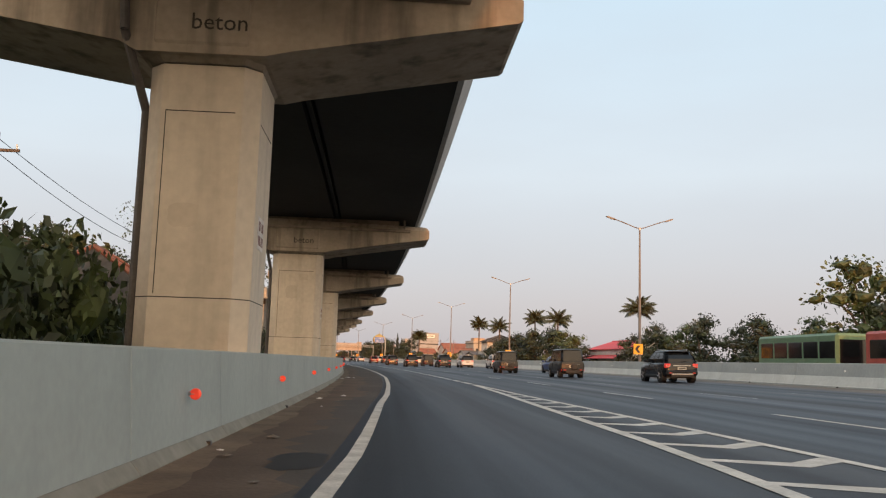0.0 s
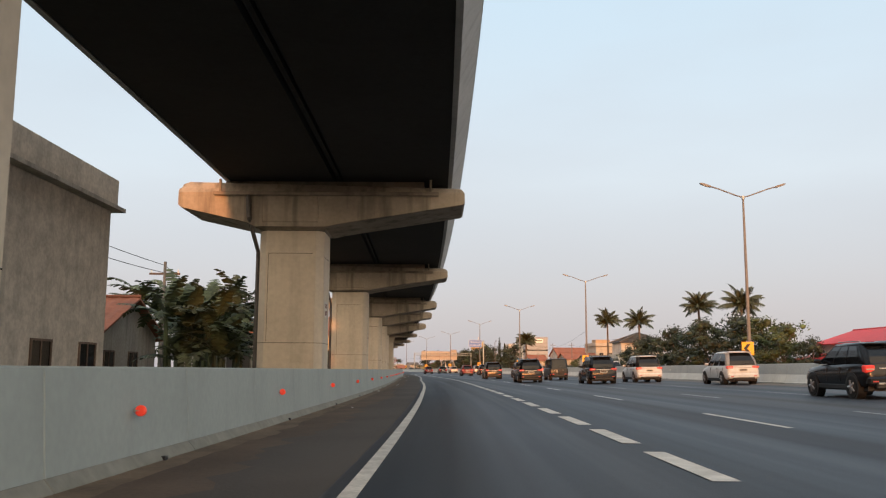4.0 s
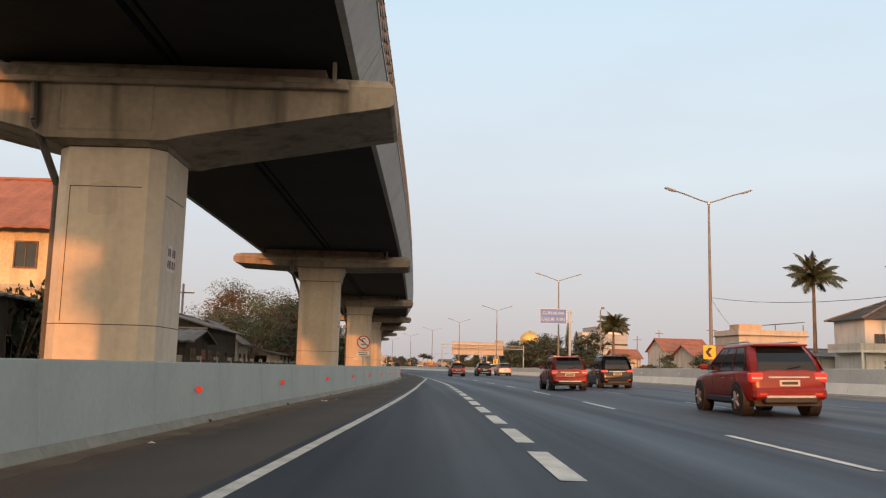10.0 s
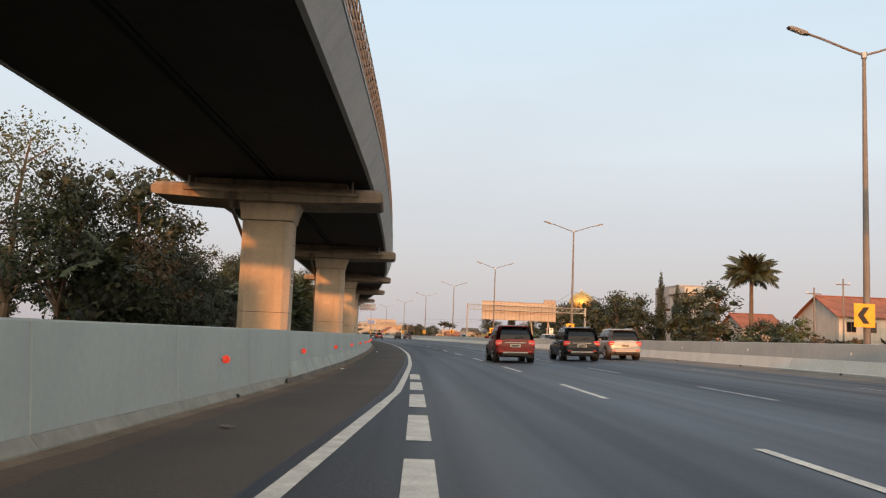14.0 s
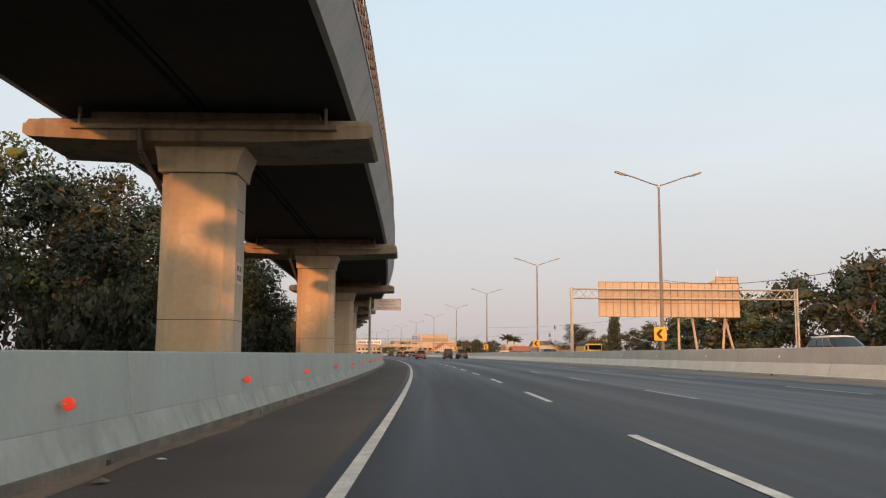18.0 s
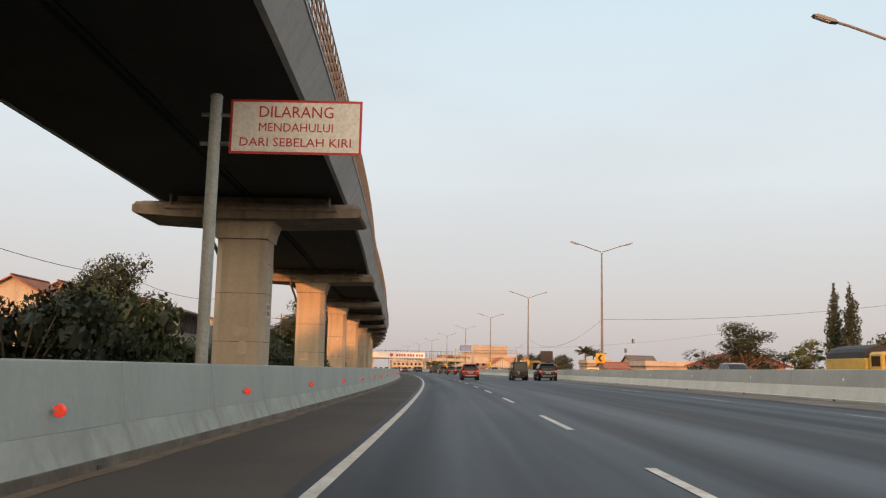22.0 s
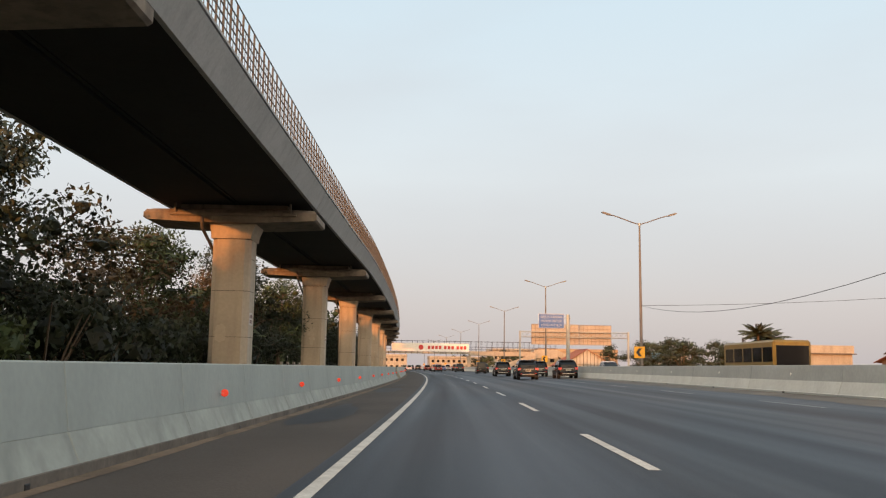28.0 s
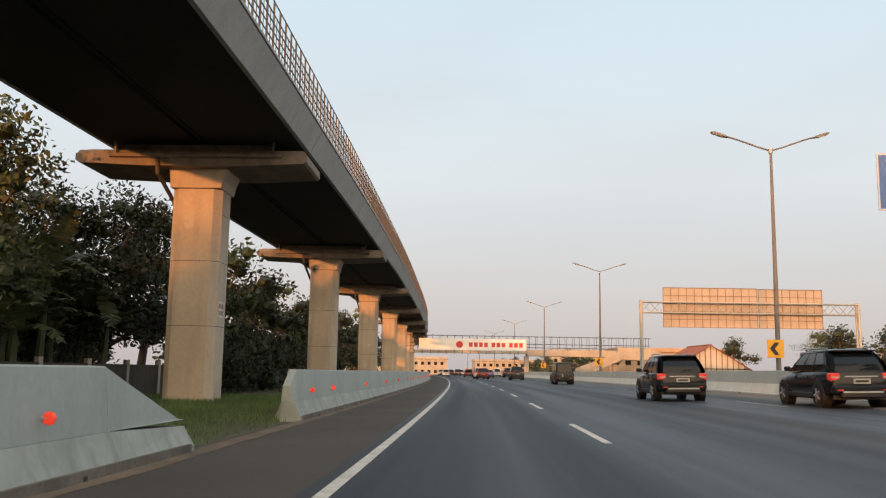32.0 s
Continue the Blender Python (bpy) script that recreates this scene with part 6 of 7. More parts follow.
def wall_ring(w, d, h, thick=0.2):
    """Four outer walls in one piece, open above and below."""
    bm = bmesh.new()
    rings = [[bm.verts.new((x, y, z)) for x, y in ((e, e), (w - e, e), (w - e, d - e), (e, d - e))] for e, z in ((0, 0), (0, h), (thick, h), (thick, 0))]
    for p, q in zip(rings, rings[1:] + rings[:1]):
        for i in range(4):
            bm.faces.new((p[i], p[(i + 1) % 4], q[(i + 1) % 4], q[i]))
    return bm


def house(s, u, w, d, h, wall, roof, label, rise=1.8, along="y", turn=0.0, storeys=1, over=0.5, flat=False, mirror=False):
    """A plain house: x from 0 to w away to the right of its corner, y from 0 to d along the road."""
    t = thing("house", place(s, u, -0.3, turn), label, "house", "houses along the motorway")
    part("wall", wall_ring(w, d, h), wall, t)
    part("floor_slab", boxes((0.2, w - 0.2, 0.2, d - 0.2, h - 0.15, h)), wall, t)
    for st in range(storeys):
        z = 0.95 + st * h / storeys
        for a in np.arange(1.0, w - 1.6, 2.6):
            window(t, "front", float(a), z, 1.1, 1.15, 0.0)
        for a in np.arange(1.2, d - 1.6, 3.0):
            window(t, "side", float(a), z, 1.1, 1.15, w) if not mirror else None
        if st:
            part("string_course", boxes((-0.06, w + 0.06, -0.06, d + 0.06, st * h / storeys - 0.1, st * h / storeys + 0.08)), wall, t)
    if flat:
        part("parapet", boxes((-0.15, w + 0.15, -0.15, 0.05, h, h + 0.9), (-0.15, 0.05, 0.05, d, h, h + 0.9), (w - 0.05, w + 0.15, 0.05, d, h, h + 0.9), (-0.15, w + 0.15, d, d + 0.15, h, h + 0.9)), wall, t)
        part("eave", boxes((-0.35, w + 0.35, -0.35, d + 0.35, h - 0.12, h)), roof, t)
    else:
        gable(t, 0, w, 0, d, h, rise, roof, over, along)
        if along == "y":
            gable_wall(t, 0, w, 0.0, h, rise, wall)
            gable_wall(t, 0, w, d - 0.15, h, rise, wall)
        else:
            for xx in (0.0, w - 0.15):
                bm = bmesh.new()
                v = [bm.verts.new((x, y, z)) for x in (xx, xx + 0.15) for y, z in ((0, h), (d, h), (d / 2, h + rise * 0.97))]
                for f in ((0, 1, 2), (5, 4, 3), (0, 3, 4, 1), (1, 4, 5, 2), (2, 5, 3, 0)):
                    bm.faces.new([v[i] for i in f])
                part("gable", bm, wall, t)
    return t


# left of the motorway
def hip_house(s, u, w, d, h, rise, wall, roof, label, storeys=1, cap=None):
    """A low house under a hipped roof with clay ridge caps."""
    t = thing("house", place(s, u, -0.3, 3), label, "house", "houses along the motorway")
    part("wall", wall_ring(w, d, h), wall, t)
    o = 0.7
    c = [Vector(v) for v in ((-o, -o, h - 0.25), (w + o, -o, h - 0.25), (w + o, d + o, h - 0.25), (-o, d + o, h - 0.25))]
    a, b = Vector((w / 2, d * 0.38, h + rise)), Vector((w / 2, d * 0.62, h + rise))
    for q in ((c[0], c[1], a), (c[1], c[2], b, a), (c[2], c[3], b), (c[3], c[0], a, b)):
        part("roof_slope", quad_plate(q, 0.1), roof, t)
    for p, q in ((c[0], a), (c[1], a), (c[2], b), (c[3], b), (a, b)):
        part("ridge_cap", tubes((p + Vector((0, 0, 0.06)), q + Vector((0, 0, 0.06)), 0.13), n=6), cap or M["tile"], t, "" if cap else "orange clay ridge caps")
    for z in [0.9 + h / storeys * k for k in range(storeys)]:
        for x in np.arange(1.0, w - 1.4, 2.4):
            window(t, "front", float(x), z, 1.1, 1.1, 0.0)
        for y in np.arange(1.0, d - 1.4, 2.6):
            window(t, "side", float(y), z, 1.1, 1.1, w)
    return t


hip_house(-75, 39, 10.0, 8.0, 3.0, 3.4, M["dark_wall"], M["tin"], "low dark stone house with a hipped roof and orange ridges")
house(-62, 32.5, 3.6, 4, 3.4, M["plaster"], M["tin"], "small weathered grey hut with a tin roof", 0.9, "y", 4)
# bare block house
t = house(-37, 45, 15.6, 12, 6.5, M["block"], M["plaster"], "two-storey whitewashed block house with a flat parapet roof", 0, "y", 0, 1, 0.4, True)
part("floor_band", boxes((-0.1, 15.7, -0.1, 0.0, 3.05, 3.4), (-0.1, 15.7, -0.1, 0.0, 5.9, 6.38)), M["dark_wall"], t)
part("column", boxes(*[(x, x + 0.3, -0.06, 0.0, 3.4, 5.9) for x in (3.0, 6.6, 10.2, 13.6)]), M["plaster"], t)
part("vent", boxes((8.4, 9.4, -0.03, 0.01, 5.0, 5.5)), M["black"], t)
blk = bmesh.new()
box(blk, 0, 0.395, -0.025, 0.02, 0, 0.185, bevel=0.008)
BLOCK = bpy.data.meshes.new("block")
blk.to_mesh(BLOCK)
blk.free()
BLOCK.materials.append(M["block"])
for r in range(13):
    for k in range(22):
        x = 7.0 + 0.4 * k - (0.2 if r % 2 else 0.0)
        if x > 14.9 or (8.2 < x < 9.5 and 4.9 < 3.42 + 0.19 * r < 5.6):
            continue
        child("block", BLOCK, t, pose(x, 0.0, 3.42 + 0.19 * r))
for r in range(4):
    for k in range(24):
        x = 6.2 + 0.4 * k - (0.2 if r % 2 else 0.0)
        child("block", BLOCK, t, pose(x, -0.15, 6.55 + 0.2 * r))
part("ladder", tubes(((8.0, -0.3, 4.5), (12.2, -0.3, 4.5), 0.04), ((8.0, -0.3, 4.95), (12.2, -0.3, 4.95), 0.04), *[((8.0 + 0.42 * k, -0.3, 4.5), (8.0 + 0.42 * k, -0.3, 4.95), 0.025) for k in range(11)], n=5), M["wood"], t)
ant = thing("roof_aerial", place(-34, 36.5, 7.0, 0), "thin television aerial standing on a flat roof", "aerial")
part("mast", tubes(((0, 0, 0), (0, 0, 2.2), 0.025), n=5), M["steel"], ant)
part("boom", tubes(((-0.4, 0, 2.1), (0.4, 0, 2.2), 0.015), n=4), M["steel"], ant)
for k in range(5):
    part("element", tubes(((-0.35 + 0.17 * k, -0.3, 2.12 + 0.02 * k), (-0.35 + 0.17 * k, 0.3, 2.12 + 0.02 * k), 0.01), n=4), M["steel"], ant)
house(-48, 34, 5, 8, 2.3, M["dark_wall"], M["tin"], "low dark shed with a sagging tin roof", 0.8, "x", 2)
house(-16, 40, 7, 8, 3.0, M["plaster"], M["tile"], "low house with a red clay tile roof", 1.6, "x", 0)
house(29, 39.0, 4.9, 5, 4.9, M["plaster_w"], M["tile"], "low house with a red clay tile roof", 1.1, "x", 0)
house(62, 45.5, 5, 8, 5.6, M["plaster_w"], M["tin"], "house with a grey blue corrugated roof", 0.9, "y", 0)
t = house(44, 38, 6.8, 17, 3.7, M["dark_wall"], M["tin"], "long grey shed with a sloping tin roof and dark openings", 1.6, "y", 2, 1, 0.7)
# black plates on the wall stand for the shaded inside of the openings
part("opening", boxes(*[(6.77, 6.84, 0.8 + 3.2 * k, 3.2 + 3.2 * k, 0.1, 2.2) for k in range(5)]), M["black"], t)
tank = thing("water_tank", place(61.5, 36.2, 4.6), "orange plastic water tank on a roof stand", "water tank")
part("tank_body", tubes(((0, 0, 0.3), (0, 0, 1.5), 0.55), ((0, 0, 1.5), (0, 0, 1.75), 0.55, 0.2), n=16), M["amber"], tank)
part("stand", boxes((-0.6, 0.6, -0.6, 0.6, 0.2, 0.3), (-0.55, -0.45, -0.55, -0.45, -1.0, 0.2), (0.45, 0.55, 0.45, 0.55, -1.0, 0.2), (-0.55, -0.45, 0.45, 0.55, -1.0, 0.2), (0.45, 0.55, -0.55, -0.45, -1.0, 0.2)), M["wood"], tank)
t = house(80, 40.3, 9.8, 9, 6.8, M["yellow_plaster"], M["tile"], "two-storey yellow house with an orange tile roof and broken eaves", 2.4, "x", 0, 1, 0.8)
for x in (1.6, 4.4, 7.3):
    window(t, "front", x, 4.9, 1.2 if x < 7 else 0.8, 0.95, 0.0)
window(t, "side", 1.4, 4.7, 0.9, 1.3, 9.8)
part("sill_band", boxes((-0.05, 9.85, -0.1, -0.01, 4.0, 4.2)), M["plaster"], t)
house(68, 38.5, 7.6, 9, 3.5, M["dark_wall"], M["tin"], "dark patched shed with a low tin roof", 0.7, "y", 2, 1, 0.5)
for i, y in enumerate(np.arange(0.2, 6, 0.5)):
    part("eave_lath", tubes(((9.9, y, 7.0 - 0.05 * i), (11.0, y + 0.3, 6.6 - 0.08 * i), 0.03), n=4), M["wood"], t)
house(101, 36.5, 6.2, 12, 3.7, M["dark_wall"], M["tin"], "dark shack with a rusty tin roof", 0.9, "y", 2, 1, 0.6)
house(93, 34, 4.5, 6, 2.6, M["dark_wall"], M["tin"], "dark lean-to shack with a tin roof", 0.6, "x", 2)
house(116, 36, 5.0, 7, 3.2, M["plaster"], M["tin"], "small grey house with a steep roof", 1.6, "y", 3)
house(128, 35, 5.8, 14, 2.35, M["plaster"], M["tin"], "long low shed with pale walls below the trees", 0.5, "y", 0, 1, 0.6)
t = house(330, 41, 7, 9.5, 5.6, M["plaster"], M["tin"], "grey two-storey house with a dark open upper floor", 0.9, "y", 0, 1, 0.6)
# a dark plate stands for the shade inside the open floor
part("upper_opening", boxes((6.96, 7.04, 0.4, 9.1, 3.9, 5.3)), M["trimdark"], t)
part("upper_post", boxes(*[(7.04, 7.1, 0.5 + 1.2 * k, 0.62 + 1.2 * k, 3.9, 5.3) for k in range(8)]), M["wood"], t)
house(341.5, 38.2, 5.2, 6, 2.9, M["wood"], M["tin"], "old timber shack with a steep tin roof", 2.0, "x", -6)
house(349.5, 38.8, 4.2, 5, 4.75, M["plaster"], M["tin"], "small grey flat-roofed house with water tanks on top", 0, "y", 0, 1, 0.3, True)
for u in (37.9, 36.9, 35.9):
    copy_thing(tank, place(352, u, 5.05) @ Matrix.Diagonal((0.6, 0.6, 0.6, 1)))
house(331, 51, 7, 6, 6.2, M["cream"], M["tile"], "pale house with a low pitched roof", 1.9, "y", 0, 2)
house(340, 51, 7, 6, 6.6, M["cream"], M["tile"], "pale house with a low pitched roof", 1.9, "y", 0, 2)
house(372, 42, 7, 8, 4.2, M["orange_block"], M["tile"], "ochre house with a clay tile roof among trees", 1.8, "x", 0)

# dark garden wall with pilasters
gw = thing("garden_wall", Matrix(), "dark mossy wall with pilasters below the viaduct", "wall")
for k in range(13):
    a, b = -6 + 3.4 * k, -6 + 3.4 * (k + 1)
    p, q = at(a, 30.0 - 0.03 * k, -0.3), at(b, 30.0 - 0.03 * (k + 1), -0.3)
    d = q - p
    m = Matrix.Translation(p) @ d.to_track_quat("Y", "Z").to_matrix().to_4x4()
    o = part("wall_panel", boxes((-0.08, 0.08, 0, d.length, 0, 3.3)), M["dark_wall"], gw)
    o.matrix_basis = m
    o = part("pilaster", boxes((-0.16, 0.18, -0.17, 0.17, 0, 2.9), bevel=0.02), M["plaster"], gw)
    o.matrix_basis = m
    o = part("coping", boxes((-0.14, 0.14, 0, d.length, 3.3, 3.42)), M["dark_wall"], gw)
    o.matrix_basis = m
# low fences further along
for s0, s1, u, hh, mt in ((88, 148, 28.5, 1.5, "dark_wall"), (-88, -46, 29.5, 1.2, "dark_wall"), (452, 520, 28.5, 1.5, "dark_wall")):
    fw = thing("boundary_wall", Matrix(), "low dark boundary wall among weeds", "wall", "boundary walls")
    n = int((s1 - s0) / 4)
    for k in range(n):
        a, b = s0 + (s1 - s0) * k / n, s0 + (s1 - s0) * (k + 1) / n
        p, q = at(a, u, -0.3), at(b, u, -0.3)
        o = part("wall_panel", boxes((-0.07, 0.07, 0, (q - p).length, 0, hh)), M[mt], fw)
        o.matrix_basis = Matrix.Translation(p) @ (q - p).to_track_quat("Y", "Z").to_matrix().to_4x4()
        o = part("post", boxes((-0.1, 0.1, -0.1, 0.1, 0, hh + 0.2)), M["plaster"], fw)
        o.matrix_basis = Matrix.Translation(p)
# old cupboard left by the wall
kiosk = thing("wooden_cupboard", place(7, 28.4, -0.28, 10), "small old wooden cupboard on legs with a tin top", "cupboard")
part("cabinet", boxes((-0.5, 0.5, -0.3, 0.3, 0.7, 1.7), bevel=0.02), M["wood"], kiosk)
part("top", boxes((-0.7, 0.7, -0.45, 0.45, 1.72, 1.78)), M["panel_back"], kiosk)
for x in (-0.45, 0.45):
    for y in (-0.25, 0.25):
        part("leg", boxes((x - 0.04, x + 0.04, y - 0.04, y + 0.04, 0, 0.7)), M["wood"], kiosk)

# right of the motorway
t = house(30, -27.5, 10, 20, 4.6, M["plaster_w"], M["signred"], "building with a bright red roof behind the trees", 1.6, "y", 0)
part("lower_roof", prism([(-2.2, 2.7), (0.0, 3.3), (0.0, 3.4), (-2.2, 2.8)], -0.5, 20.5), M["signred"], t, "lower red lean-to roof")
t = hip_house(131, -28.4, 9.5, 5.5, 7.5, 1.9, M["plaster_w"], M["tin"], "modern white two-storey house with a grey hipped roof", 2, M["tin"])
part("balcony", boxes((-1.1, 0.0, -0.9, 5, 3.9, 4.15), (0.0, 8.6, -0.9, 0, 3.9, 4.15)), M["plaster_w"], t)
part("balcony_rail", boxes((-1.1, -1.04, -0.9, 5, 4.15, 4.8), (-1.04, 2.8, -0.9, -0.84, 4.15, 4.8)), M["plaster"], t)
part("bay", boxes((3.2, 6.2, -0.7, 0.0, 4.15, 6.6), bevel=0.03), M["plaster"], t, "grey rendered bay")
for x in (-0.95, 2.6, 6.4):
    part("porch_post", boxes((x, x + 0.22, -0.85, -0.63, 0, 3.9)), M["plaster_w"], t)
house(140, -27, 7, 9, 3.7, M["plaster"], M["tin"], "grey house with a low tin roof", 0.8, "x", 0)
house(165, -31, 9, 9, 4.0, M["plaster_w"], M["tin"], "low white house with a tin roof", 1.1, "x", 0)
t = house(190, -41.4, 12, 10, 8.2, M["cream"], M["tin"], "cream flat-roofed house with an ochre parapet", 0, "y", 0, 2, 0.4, True)
part("roof_room", boxes((0.1, 4.2, 0.2, 4, 8.2, 10.0)), M["orange_block"], t, "ochre rooftop room")
part("shelter_roof", prism([(6.5, 10.1), (12.0, 10.6), (12.0, 10.7), (6.5, 10.2)], 0.3, 5.0), M["tin"], t, "tin rooftop shelter")
for x in (6.7, 11.7):
    part("shelter_post", boxes((x, x + 0.12, 0.5, 0.62, 8.2, 10.15)), M["wood"], t)
house(184, -31, 9, 9, 4.5, M["plaster"], M["tile"], "house with a red brown tile roof", 1.6, "x", 0)
t = house(217, -38.6, 9.5, 10, 6.0, M["plaster_w"], M["tile"], "white house with a broad red pitched roof", 2.4, "x", 0, 2)
house(232, -33.5, 5.5, 7, 4.6, M["plaster_w"], M["tile"], "small white house with a red tile roof", 1.7, "x", 0)
t = house(239, -28, 5, 6, 9.2, M["plaster_w"], M["tin"], "narrow white building with a blue painted side", 0, "y", 0, 3, 0.3, True)
part("hoarding", boxes((0.4, 4.6, -0.12, -0.02, 0.4, 5.4)), M["blue_hoard"], t, "flat blue hoarding")
hip_house(386, -30.3, 8, 8, 3.0, 1.9, M["orange_block"], M["tile"], "ochre house with a broad red tile roof")
hip_house(400, -32.0, 7.5, 8, 3.1, 1.7, M["plaster_w"], M["tile"], "low house with a hipped red tile roof")
house(418, -27, 14, 10, 2.9, M["cream"], M["tin"], "long pale flat-roofed building", 0, "y", 0, 1, 0.4, True)
house(452, -34.5, 5.6, 9, 3.7, M["plaster"], M["tin"], "house with a steep dark roof", 1.7, "x", 0)
house(470, -28.8, 6.2, 8, 3.7, M["cream"], M["tin"], "pale square building with a flat roof", 0, "y", 0, 1, 0.4, True)
house(434, -24.0, 6.5, 9, 2.5, M["brickwall"], M["tile"], "brown house with a low tile roof", 1.1, "x", 0)
# office block with a name board
ob_ = thing("office_block", place(300, -51.8, -0.3), "grey office block with a white name board under the roof", "office building")
part("wall", boxes((0, 9.5, 0, 14, 0, 14.6)), M["panel_grey"], ob_)
for z in np.arange(1.6, 14.0, 1.55):
    part("panel_joint", boxes((-0.02, 9.52, -0.02, 14.02, z, z + 0.05)), M["joint"], ob_)
part("window_band", boxes((-0.04, 9.54, -0.04, 14.04, 9.3, 9.75)), M["glass_dark"], ob_)
part("parapet", boxes((-0.1, 9.6, -0.1, 14.1, 14.6, 14.9), bevel=0.02), M["panel_grey"], ob_)
nb = part("name_board", boxes((3.4, 7.4, -0.3, -0.05, 12.6, 14.1), bevel=0.02), M["white"], ob_)
part("name_bar", boxes((3.9, 6.9, -0.32, -0.3, 13.2, 13.6)), M["trimdark"], nb)
t = house(548, -33, 8, 8, 3.6, M["plaster_w"], M["tin"], "pale kiosk building with a blue sign box", 0, "y", 0, 1, 0.3, True)
part("sign_box", boxes((0.3, 4.2, -0.3, -0.05, 3.2, 5.0), bevel=0.04), M["blue_hoard"], t, "blue sign box")
booth = thing("guard_booth", place(428, -19.5, -0.1), "small white booth with an overhanging dark roof", "booth")
part("cabin", boxes((-1.2, 1.2, -1.0, 1.0, 0, 2.3), bevel=0.04), M["white"], booth)
part("window_band", boxes((-1.0, 1.0, -1.02, -0.99, 1.1, 1.9)), M["glass_dark"], booth)
part("roof", boxes((-2.0, 2.0, -1.6, 1.6, 2.3, 2.5), bevel=0.04), M["tin"], booth)
# gable hall by the bridge, with an open lattice front
hall = house(572, -19.5, 12, 12, 2.5, M["plaster_w"], M["tile"], "hall with a wide red gable roof and glazed front", 3.6, "y", 0)
part("gable_lattice", tubes(*[((6.0 + 0.85 * k, -0.1, 0.2), (6.0 + 0.85 * k, -0.1, 2.5 + 3.4 * (1 - abs(k) / 7.2)), 0.06) for k in range(-6, 7)], *[((0.4, -0.12, z), (11.6, -0.12, z), 0.05) for z in (1.2, 2.5)], n=4), M["wood"], hall)
for a, b, c, d, z, nm in ((630, -22, 22, 12, 5.2, "long cream building beside the footbridge"), (648, -28, 26, 14, 7.0, "broad pale building behind the footbridge"), (745, -28, 24, 16, 9, "tall pale block behind the footbridge"), (800, -6, 40, 12, 6.0, "long pale building closing the view"), (790, 46, 40, 12, 6.5, "pale block beyond the bend")):
    house(a, b, c, d, z, M["orange_block"] if "cream" in nm or "broad" in nm else M["plaster"], M["tin"], nm, 0, "y", 0, 2, 0.4, True)

# mosque with a gilded dome
mq = thing("mosque", place(336, -41, -0.3), "cream mosque with a large gilded onion dome", "mosque")
part("hall", boxes((-7, 7, -6, 6, 0, 8.2), bevel=0.1), M["plaster_w"], mq)
part("cornice", boxes((-7.3, 7.3, -6.3, 6.3, 8.2, 8.7), bevel=0.05), M["orange_block"], mq)
drum = bmesh.new()
tube(drum, (0, 0, 8.7), (0, 0, 10.3), 3.1, 3.1, n=32)
part("drum", drum, M["plaster_w"], mq)
for k in range(12):
    a = k * math.tau / 12
    part("drum_window", tubes(((2.95 * math.cos(a), 2.95 * math.sin(a), 9.5), (3.14 * math.cos(a), 3.14 * math.sin(a), 9.5), 0.35), n=10), M["glass_dark"], mq)
dome = bmesh.new()
prof = [(3.05, 10.3), (3.35, 11.0), (3.4, 11.8), (3.15, 12.6), (2.6, 13.35), (1.8, 13.95), (0.9, 14.35), (0.3, 14.6), (0.08, 14.9)]
rings = [[dome.verts.new((r * math.cos(k * math.tau / 32), r * math.sin(k * math.tau / 32), z)) for k in range(32)] for r, z in prof]
for p, q in zip(rings[:-1], rings[1:]):
    for k in range(32):
        dome.faces.new((p[k], p[(k + 1) % 32], q[(k + 1) % 32], q[k]))
part("dome", dome, M["gold"], mq, "gilded ribbed dome", True)
part("finial", tubes(((0, 0, 14.8), (0, 0, 16.0), 0.06, 0.02)), M["gold"], mq)
for x in (-5.2, -2.6, 0, 2.6, 5.2):
    window(mq, "front", x - 0.6, 3.0, 1.2, 3.4, -6.0)

# dark billboard, seen from behind
bb = thing("billboard", place(368, -0.5, road_z(368, 0.2)), "dark back of a sign board on steel legs", "billboard")
part("panel", boxes((-0.75, 0.75, -0.04, 0.05, 2.0, 3.3), bevel=0.01), M["trimdark"], bb)
for x in (-0.5, 0.5):
    part("leg", tubes(((x, 0.1, 0), (x, 0.1, 3.2), 0.04)), M["rail"], bb)
# radio masts
for s, u, h in ((650, -102, 17.5), (665, -104, 13.5)):
    ms = thing("radio_mast", place(s, u, -0.3), "slender steel radio mast with antennas", "mast", "radio masts")
    part("pole", tubes(((0, 0, 0), (0, 0, h), 0.16, 0.1)), M["truss"], ms)
    for k in range(3):
        a = k * math.tau / 3
        part("antenna", boxes((0.5 * math.cos(a) - 0.14, 0.5 * math.cos(a) + 0.14, 0.5 * math.sin(a) - 0.1, 0.5 * math.sin(a) + 0.1, h - 2.2, h - 0.2)), M["rail"], ms)


# ---- poles and cables ----
def wire(name, a, b, sag, r=0.017, n=14):
    bm = bmesh.new()
    pts = [Vector(a).lerp(Vector(b), i / n) - Vector((0, 0, sag * 4 * (i / n) * (1 - i / n))) for i in range(n + 1)]
    d = Vector(b) - Vector(a)
    side = Vector((d.y, -d.x, 0)).normalized() * r
    rise = Vector((0, 0, r))
    rings = [[bm.verts.new(p + q) for q in (side, rise, -side, -rise)] for p in pts]
    for p, q in zip(rings[:-1], rings[1:]):
        for k in range(4):
            bm.faces.new((p[k], p[(k + 1) % 4], q[(k + 1) % 4], q[k]))
    bm.faces.new(rings[0][::-1])
    bm.faces.new(rings[-1])
    ob = part(name, bm, M["cable"], None)
    return tagged(ob, "thin black overhead cable sagging between poles", "cable", "overhead cables")


